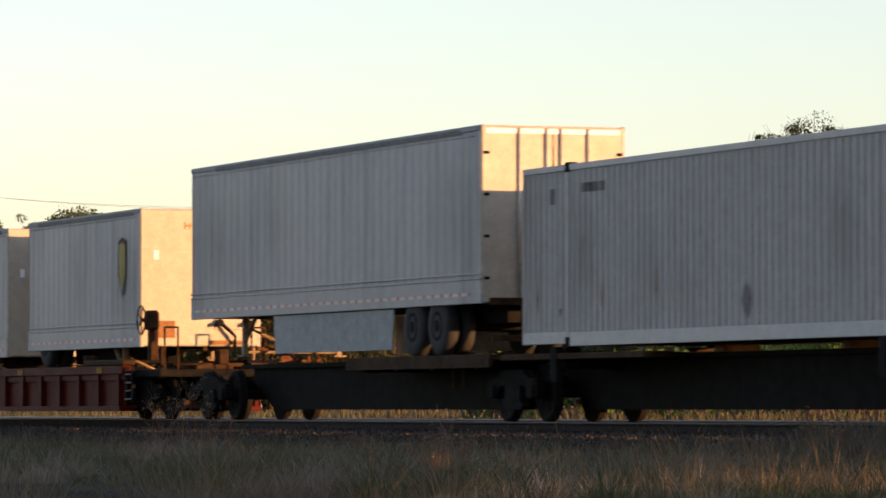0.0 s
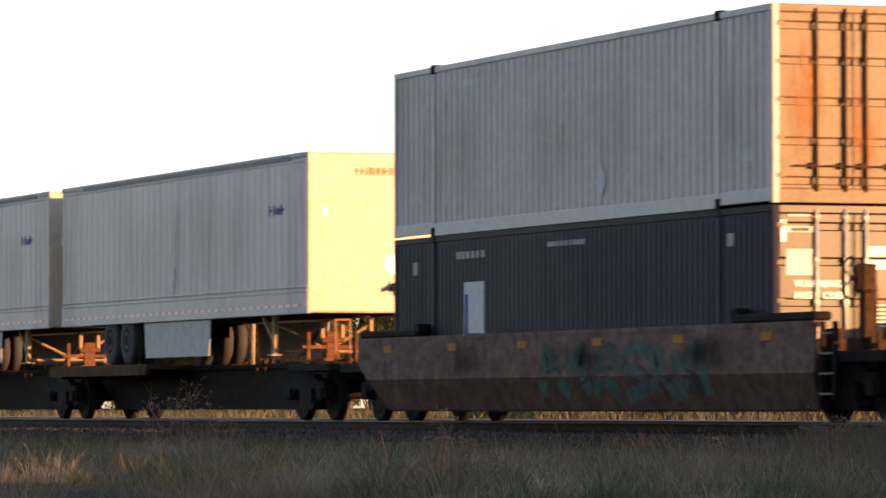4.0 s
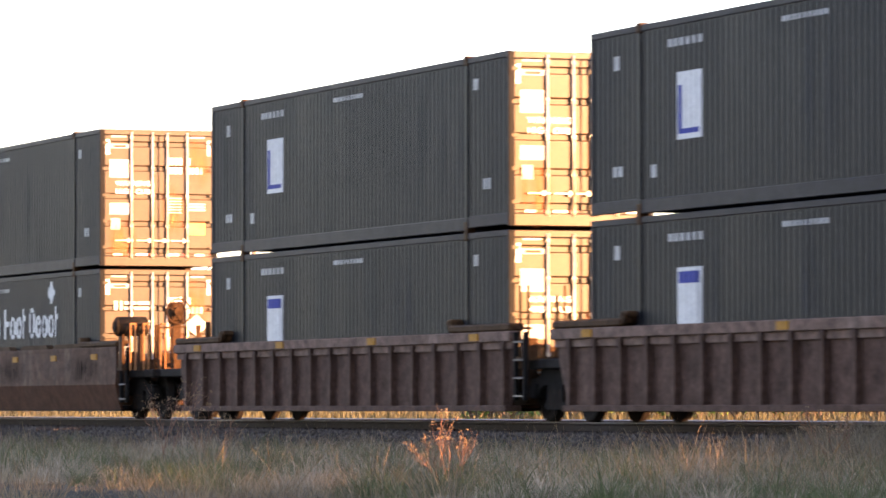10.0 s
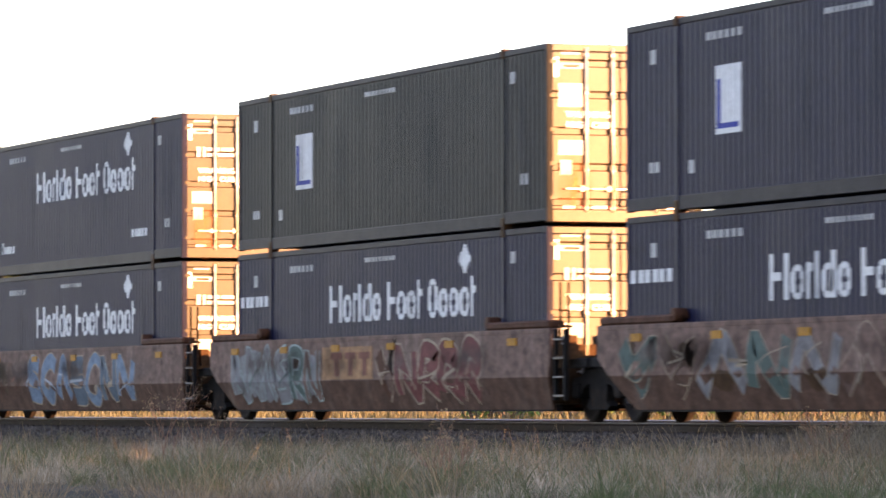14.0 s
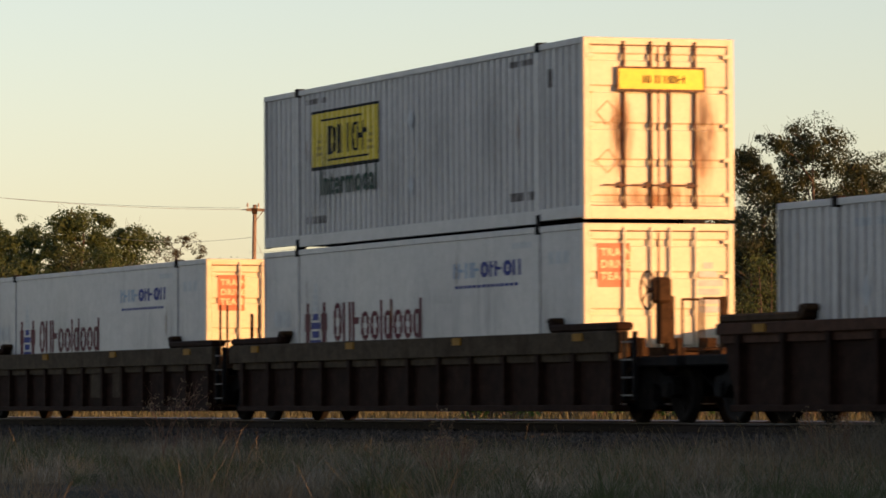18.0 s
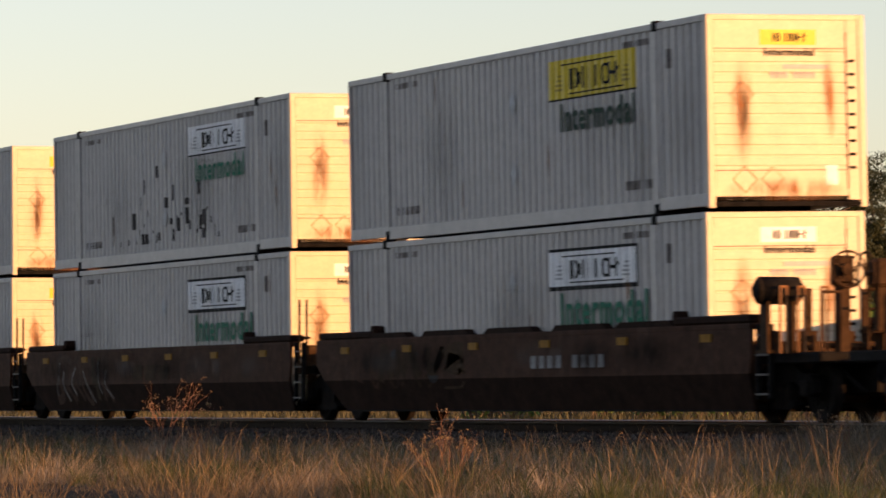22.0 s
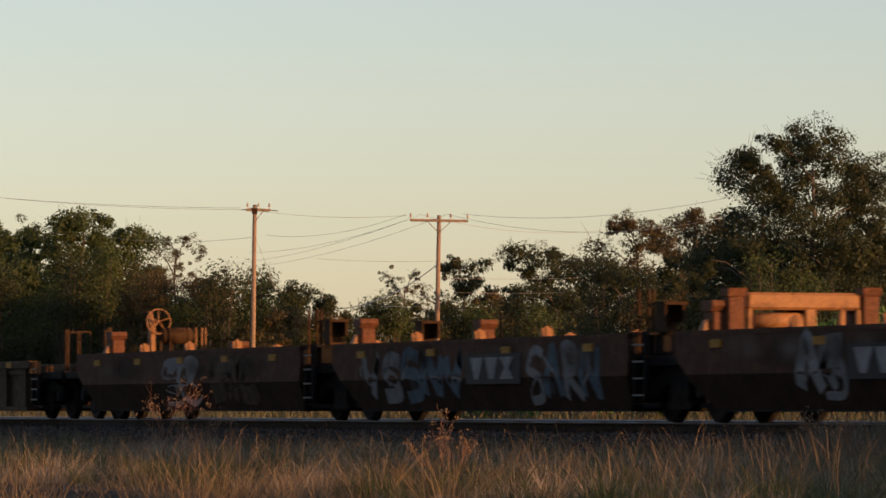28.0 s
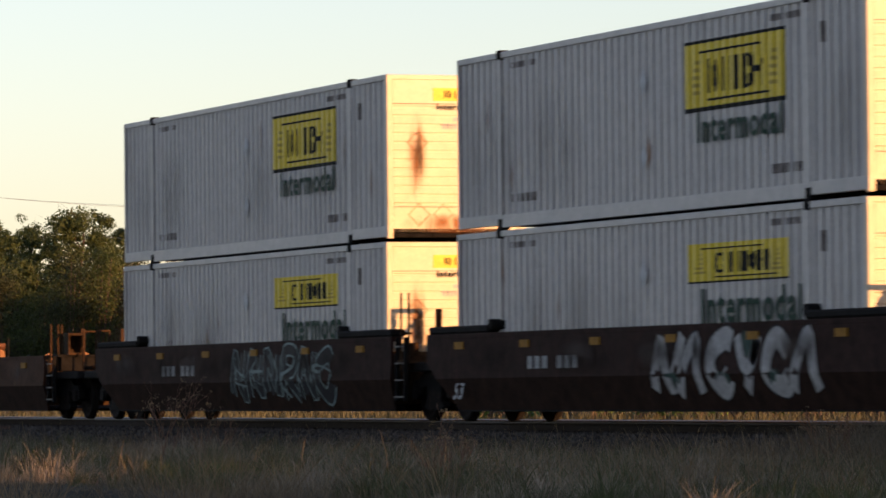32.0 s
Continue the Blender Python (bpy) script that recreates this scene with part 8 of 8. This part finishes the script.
    base[:, 2] = np.interp(base[:, 1], [p[0] for p in PROFILE], [p[1] for p in PROFILE])
    v, f = blades(base, rng.uniform(0.2, 0.48, n), rng.uniform(0.02, 0.05, n), rng.uniform(0.1, 0.7, n), rng)
    stuff_mesh("far_grass", v, f, M["gold"], "sunlit yellow grass behind the tracks", "grass")


def dry_weed(bearing, dist, height, seed):
    """A dead branching weed, bare twigs with a few seed heads."""
    rng = random.Random(seed)
    foot = spot(bearing, dist)
    foot.z = ground_z(foot.y) - 0.03
    ob = tagged(new("dry_weed"), "tall dead weed with bare reddish twigs", "weed", "dead weeds in the verge")
    ob.location = foot
    bm = bmesh.new()
    heads = []

    def grow(p, d, l, r, deep):
        q = p + d * l
        tube(bm, p, q, r, r * 0.65, seg=4, caps=False)
        if deep == 0:
            heads.append(q)
            return
        for _ in range(3):
            e = (d + Vector((rng.uniform(-0.7, 0.7), rng.uniform(-0.7, 0.7), rng.uniform(-0.1, 0.6)))).normalized()
            grow(p + d * l * rng.uniform(0.45, 1.0), e, l * rng.uniform(0.45, 0.7), r * 0.6, deep - 1)
    for _ in range(3):
        grow(Vector((rng.uniform(-0.1, 0.1), rng.uniform(-0.1, 0.1), 0)), Vector((rng.uniform(-0.25, 0.25), rng.uniform(-0.25, 0.25), 1)).normalized(), height * 0.42, 0.0065, 3)
    part("twig", bm, M["red_twig"], ob)
    g = np.random.default_rng(seed)
    v, f = leaf_cloud(np.array([tuple(h) for h in heads]), np.full(len(heads), 0.04), 4 * len(heads), 0.013, g)
    stuff_mesh("seed_head", v, f, M["straw"], "", "", parent=ob)["kind"] = "stuff"


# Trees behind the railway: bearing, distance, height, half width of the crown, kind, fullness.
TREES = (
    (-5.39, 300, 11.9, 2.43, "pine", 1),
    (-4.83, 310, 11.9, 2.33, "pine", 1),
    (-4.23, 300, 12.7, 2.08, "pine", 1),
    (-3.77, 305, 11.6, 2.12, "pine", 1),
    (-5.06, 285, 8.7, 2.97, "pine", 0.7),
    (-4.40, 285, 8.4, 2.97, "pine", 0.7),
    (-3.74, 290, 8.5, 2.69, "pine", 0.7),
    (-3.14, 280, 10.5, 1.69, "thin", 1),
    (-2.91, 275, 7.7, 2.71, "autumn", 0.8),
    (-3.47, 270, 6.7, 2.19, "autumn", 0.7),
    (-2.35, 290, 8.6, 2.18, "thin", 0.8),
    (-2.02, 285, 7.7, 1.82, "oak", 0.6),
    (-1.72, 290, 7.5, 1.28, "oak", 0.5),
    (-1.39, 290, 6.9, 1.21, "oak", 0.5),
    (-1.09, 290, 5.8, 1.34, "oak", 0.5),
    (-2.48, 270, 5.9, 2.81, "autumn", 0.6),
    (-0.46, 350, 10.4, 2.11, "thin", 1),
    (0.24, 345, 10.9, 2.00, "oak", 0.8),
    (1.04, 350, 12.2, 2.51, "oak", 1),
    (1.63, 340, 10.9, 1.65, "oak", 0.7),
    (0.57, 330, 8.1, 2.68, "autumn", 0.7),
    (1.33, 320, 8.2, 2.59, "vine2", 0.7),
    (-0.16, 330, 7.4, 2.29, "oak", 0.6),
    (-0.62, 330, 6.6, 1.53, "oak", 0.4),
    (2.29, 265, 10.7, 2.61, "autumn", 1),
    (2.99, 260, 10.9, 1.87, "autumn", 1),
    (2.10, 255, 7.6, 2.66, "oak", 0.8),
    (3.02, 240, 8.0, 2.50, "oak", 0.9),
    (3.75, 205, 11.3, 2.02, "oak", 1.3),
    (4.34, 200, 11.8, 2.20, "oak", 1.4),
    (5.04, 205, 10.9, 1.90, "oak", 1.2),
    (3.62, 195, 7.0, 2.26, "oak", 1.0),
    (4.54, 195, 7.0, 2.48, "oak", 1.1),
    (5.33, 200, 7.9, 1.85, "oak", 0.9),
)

LEAF = {"pine": ("pine", 0.08, 25000), "oak": ("oak", 0.068, 21000), "autumn": ("autumn", 0.068, 18000), "thin": ("autumn", 0.058, 12000), "vine2": ("oak", 0.07, 15000)}
TREE_WORDS = {"pine": "dense dark green pine behind the railway", "oak": "dark broad-leaved tree with an uneven crown", "autumn": "broad tree with browning leaves", "thin": "sparse tree with thin bare twigs", "vine2": "light green bushy tree"}


def leaf_cloud(centres, radii, n, size, rng, squash=0.8, hollow=0.1):
    k = len(centres)
    pick = rng.integers(0, k, n)
    d = rng.normal(0, 1, (n, 3))
    d /= np.linalg.norm(d, axis=1)[:, None]
    rad = radii[pick] * rng.uniform(hollow, 1.1, n) ** 0.6
    c = centres[pick] + d * rad[:, None] * np.array([1, 1, squash])
    face = d + rng.normal(0, 0.42, (n, 3))
    u = np.cross(face, rng.normal(0, 1, (n, 3)))
    u /= np.linalg.norm(u, axis=1)[:, None] + 1e-9
    w = np.cross(u, face)
    w /= np.linalg.norm(w, axis=1)[:, None] + 1e-9
    s = size * rng.uniform(0.55, 1.3, n)[:, None]
    v = np.stack([c - u * s, c + w * s * 0.5, c + u * s, c - w * s * 0.5], 1).reshape(-1, 3)
    return v, np.arange(4 * n).reshape(-1, 4)


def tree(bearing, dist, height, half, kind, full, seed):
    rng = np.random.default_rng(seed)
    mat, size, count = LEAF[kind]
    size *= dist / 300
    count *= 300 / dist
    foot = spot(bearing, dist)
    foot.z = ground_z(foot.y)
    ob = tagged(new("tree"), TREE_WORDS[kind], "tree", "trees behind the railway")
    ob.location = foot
    ht = height + 0.2
    n = {"thin": 44, "pine": 44}.get(kind, 40)
    half *= 1.25
    f = np.linspace(0.12, 0.97, n) + rng.uniform(-0.03, 0.03, n)
    ang = 2.4 * np.arange(n) + rng.uniform(-0.6, 0.6, n)
    spread = half * np.sqrt(rng.uniform(0.02, 1, n)) * np.interp(f, [0.2, 0.55, 0.8, 1.0], [1.05, 1.05, 0.92, 0.6])
    c = np.stack([np.cos(ang) * spread, np.sin(ang) * spread, f * ht], 1)
    r = rng.uniform(0.06, 0.145, n) * ht * np.interp(f, [0.5, 1.0], [1.0, 0.8]) * (0.8 if kind == "thin" else 1.0)
    r = np.minimum(r, half * 0.6)
    c[:, 2] = np.minimum(c[:, 2], ht - r * 0.75)
    if kind == "thin":
        r *= 0.8
    pick = np.repeat(np.arange(n), 5)
    tuft = c[pick] + rng.normal(0, 0.5, (len(pick), 3)) * r[pick][:, None] * np.array([1, 1, 0.8])
    parts = [leaf_cloud(tuft, r[pick] * rng.uniform(0.25, 0.55, len(pick)), int(count * full), size, rng, 0.75, 0.25)]
    if kind != "thin":
        parts.append(leaf_cloud(c, r * 0.8, int(0.35 * count * full), size * 1.8, rng))
    m = 12
    low = np.stack([rng.uniform(-half, half, m), rng.uniform(-half, half, m), rng.uniform(0.3, 0.62, m) * ht], 1)
    parts.append(leaf_cloud(low, np.full(m, half * 0.5), int(count * full * (0.2 if kind != "thin" else 0.1)), size * 1.9, rng))
    vs, fs, at = [], [], 0
    for v, fc in parts:
        vs.append(v)
        fs.append(fc + at)
        at += len(v)
    stuff_mesh("crown", np.vstack(vs), np.vstack(fs), M[mat], "", "", parent=ob)
    bm = bmesh.new()
    tr = max(0.1, ht * 0.017)
    pts = [Vector((0.25 * math.sin(k * 1.7 + seed), 0.2 * math.cos(k * 2.1 + seed), ht * 0.85 * k / 5)) for k in range(6)]
    pts[0] = Vector((0, 0, -0.1))
    for k in range(5):
        tube(bm, pts[k], pts[k + 1], tr * (1 - 0.16 * k), tr * (1 - 0.16 * (k + 1)), seg=7, caps=False)
    for k in range(n):
        e = Vector(c[k])
        if k % 3 == 0:
            on = max(0.12, min(0.82, f[k] - 0.12)) * 5 / 0.85
            b = pts[int(on)].lerp(pts[min(5, int(on) + 1)], on % 1.0)
            bend = b.lerp(e, 0.5) + Vector((0, 0, 0.1 * half))
            tube(bm, b, bend, tr * 0.24, tr * 0.15, seg=5, caps=False)
            tube(bm, bend, e, tr * 0.15, tr * 0.06, seg=5, caps=False)
        for _ in range((7 if kind == "thin" else 4) if k % 3 == 0 else 0):
            q = Vector(rng.normal(0, 1, 3)).normalized()
            q.z = abs(q.z)
            tube(bm, e, e + q * float(r[k]) * 1.3, tr * 0.06, tr * 0.02, seg=4, caps=False)
    part("trunk", bm, M["bark"], ob)


def hedge():
    """Leafy vines and bushes on the far side of the tracks, higher to the right."""
    rng = np.random.default_rng(21)
    for k, (b, d, h, w) in enumerate(((0.45, 122, 1.6, 1.0), (1.0, 124, 1.35, 1.2), (1.6, 122, 1.7, 1.3), (2.2, 120, 1.8, 1.3), (2.7, 119, 1.9, 1.2), (3.25, 117, 2.3, 1.3), (3.75, 116, 2.6, 1.3), (4.2, 115, 2.7, 1.4), (4.7, 114, 2.95, 1.4), (5.2, 113, 2.9, 1.4), (5.7, 112, 2.8, 1.4))):
        foot = spot(b, d)
        foot.z = ground_z(foot.y)
        ob = tagged(new("bush"), "bright green leafy bush behind the tracks", "bush", "bushes behind the tracks")
        ob.location = foot
        n = 9
        c = np.stack([rng.uniform(-w, w, n), rng.uniform(-w, w, n), rng.uniform(0.25, 0.82, n) * (h + 0.2)], 1)
        v, f = leaf_cloud(c, np.full(n, 0.42 + 0.08 * h), 650, 0.12, rng)
        stuff_mesh("crown", v, f, M["vine"], "", "", parent=ob)
        bm = bmesh.new()
        for p in c:
            tube(bm, (p[0] * 0.3, p[1] * 0.3, -0.05), p, 0.03, 0.012, seg=5, caps=False)
        part("stem", bm, M["bark"], ob)


WIRES = (
    ( (-5.583, 2.494, 262) , (-2.282, 2.321, 262) , 0.2 ),
    ( (-5.583, 2.494, 330) , (-2.381, 2.341, 262) , 0.2 ),
    ( (-2.248, 2.321, 262) , (-0.425, 2.255, 262) , 0.25 ),
    ( (-2.248, 1.997, 262) , (-4.002, 2.01, 300) , 0.3 ),
    ( (-0.438, 2.262, 260) , (-2.083, 2.023, 330) , 0.5 ),
    ( (-0.259, 2.262, 260) , (-2.282, 1.818, 360) , 0.5 ),
    ( (-0.438, 2.195, 260) , (-2.811, 1.678, 380) , 0.6 ),
    ( (0.04, 2.262, 260) , (-2.547, 1.625, 380) , 0.6 ),
    ( (0.239, 2.268, 260) , (3.354, 2.454, 215) , 0.5 ),
    ( (0.04, 2.268, 260) , (3.354, 2.235, 250) , 0.9 ),
    ( (-0.259, 2.262, 260) , (2.096, 2.103, 300) , 0.6 ),
    ( (-0.06, 1.519, 260) , (2.427, 1.559, 270) , 0.15 ),
    ( (-0.06, 1.354, 260) , (2.427, 1.387, 270) , 0.15 ),
    ( (-0.06, 1.194, 260) , (-0.956, 1.208, 300) , 0.1 ),
    ( (-0.08, 1.665, 262) , (-1.486, 1.168, 300) , 0.8 ),
    ( (-2.215, 2.03, 262) , (-1.95, 1.334, 262) , 0.0 ),
    ( (-1.486, 1.745, 330) , (0.504, 1.745, 330) , 0.2 ),
)


def at_view(b, e, d):
    return spot(b, d, EYE[2] + math.tan(radians(e)) * d)


def overhead():
    def pole(b, d, top, lean, arm, cross):
        foot = spot(b, d)
        foot.z = ground_z(foot.y)
        ob = tagged(new("utility_pole"), "weathered wooden utility pole with " + ("a wide crossarm" if cross > 2 else "short crossarms"), "pole", "utility poles")
        ob.matrix_world = pose(*foot, 0, 0, 90 - YAW) @ pose(0, 0, 0, 0, -lean, 0)
        h = top - foot.z
        part("post", start(lambda bm: tube(bm, (0, 0, -0.1), (0, 0, h), 0.16, 0.11, seg=10)), M["wood"], ob)
        xa = arm
        part("crossarm", start(lambda bm: (box(bm, -cross / 2 + xa, cross / 2 + xa, -0.17, -0.05, h - 0.36, h - 0.22, bevel=0.01), [tube(bm, (g * cross * 0.2 + xa, -0.11, h - 0.34), (0, -0.11, h - 0.95), 0.02, seg=5) for g in (-1, 1)])), M["wood"], ob)
        for q in ((-0.49, -0.2, 0.2, 0.49) if cross > 2 else (-0.45, 0.0, 0.45)):
            part("insulator", start(lambda bm: (tube(bm, (q * cross + xa, -0.11, h - 0.22), (q * cross + xa, -0.11, h - 0.12), 0.02, seg=6), tube(bm, (q * cross + xa, -0.11, h - 0.12), (q * cross + xa, -0.11, h + 0.08), 0.06, 0.04, seg=8))), M["insulator"], ob)
        if cross < 2:
            part("bracket", start(lambda bm: (tube(bm, (-0.7, 0, h - 0.3), (0.1, 0, h - 0.15), 0.025, seg=5), tube(bm, (1.25, 0, h - 0.32), (0.1, 0, h - 0.2), 0.025, seg=5), box(bm, -0.15, 0.15, -0.2, 0.0, h - 0.5, h - 0.2, bevel=0.03))), M["steel"], ob)
        return ob
    pole(-2.245, 262, EYE[2] + 262 * math.tan(radians(2.38)), -0.8, 0.2, 1.3)
    pole(-0.09, 260, EYE[2] + 260 * math.tan(radians(2.255)), -1.1, 0.0, 3.1)
    for k, (a, b, sag) in enumerate(WIRES):
        p, q = at_view(*a), at_view(*b)
        bm = bmesh.new()
        pts = [p.lerp(q, i / 14) - Vector((0, 0, sag * 4 * (i / 14) * (1 - i / 14))) for i in range(15)]
        cable(bm, pts, 0.009 if k != 14 else 0.03)
        tagged(part("overhead_wire", bm, M["wire"], None), "thin overhead wire strung between poles", "wire", "overhead wires")


def thicket(b0, b1, d, h, n, mats, seed):
    """A run of low bushes that closes the tree line."""
    rng = np.random.default_rng(seed)
    for k in range(n):
        b = b0 + (b1 - b0) * (k + 0.5) / n + rng.uniform(-0.08, 0.08)
        foot = spot(b, d + rng.uniform(-8, 8))
        foot.z = ground_z(foot.y)
        mat = mats[k % len(mats)]
        ob = tagged(new("bush"), {"oak": "dark low bush in the tree line", "autumn": "browning low bush in the tree line", "pine": "dark green low bush in the tree line", "vine": "green low bush in the tree line"}[mat], "bush", "bushes in the tree line")
        ob.location = foot
        hh, w, m = h * rng.uniform(0.8, 1.2), (b1 - b0) / n * 0.0175 * d * 0.85, 22
        c = np.stack([rng.uniform(-w, w, m), rng.uniform(-w, w, m), rng.uniform(0.12, 0.88, m) * hh], 1)
        v, f = leaf_cloud(c, hh * rng.uniform(0.10, 0.2, m), 6500, 0.085 * d / 280, rng)
        stuff_mesh("crown", v, f, M[mat], "", "", parent=ob)
        bm = bmesh.new()
        for p in c:
            tube(bm, (p[0] * 0.2, p[1] * 0.2, -0.05), p, 0.06, 0.02, seg=5, caps=False)
        part("stem", bm, M["bark"], ob)


def trees():
    thicket(-5.9, -3.4, 278, 9.2, 9, ("pine", "pine", "oak"), 1)
    thicket(-3.6, -2.2, 272, 8.0, 6, ("autumn", "oak", "pine"), 2)
    thicket(-2.4, -1.1, 280, 6.4, 7, ("oak", "pine", "autumn"), 6)
    thicket(-0.9, 1.9, 315, 7.4, 10, ("oak", "pine", "autumn"), 3)
    thicket(1.6, 3.4, 245, 7.4, 6, ("oak", "oak", "autumn"), 4)
    thicket(3.2, 6.0, 190, 5.6, 7, ("oak", "pine"), 5)
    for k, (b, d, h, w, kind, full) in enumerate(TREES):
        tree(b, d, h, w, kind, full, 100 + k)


# ---- what moves ----
def run_at(t):
    return float(np.interp(t, range(len(RUN)), RUN))


def motions():
    """The train rolls by; its wheels turn while they pass the camera."""
    for ob, s, z, lean in MOVERS:
        walk(ob, [(t, pose(s - RUN[t], AXIS_Y, z, lean)) for t in range(33)])
    near, far = -52.0, -108.0
    times = [k / FPS for k in range(int(CLIP * FPS) + 1)]
    place = [run_at(t) for t in times]
    for ws, q, s in WHEELS:
        inside = [k for k, p in enumerate(place) if far < s - p < near]
        first, last = (inside[0], inside[-1]) if inside else (0, 0)
        spin = lambda k: math.degrees(-(place[k] - place[first]) / WHEEL_R)
        rows = [(0.0, 0.0)] if first > 0 else []
        rows += [(times[k], spin(k)) for k in range(first, last + 1)]
        if last < len(times) - 1:
            rows.append((CLIP, spin(last)))
        walk(ws, [(t, pose(q, 0, WHEEL_R, 0, a % 360.0, 0)) for t, a in rows])


def weeds():
    for k, (b, d, h) in enumerate(((0.17, 50, 1.55), (-3.3, 70, 1.95), (-2.75, 71, 1.85), (0.05, 56, 1.4), (4.35, 62, 1.25), (4.7, 60, 1.2))):
        dry_weed(b, d, h, 40 + k)


ground()
tracks()
consist()
trees()
hedge()
overhead()
grasses()
weeds()
motions()
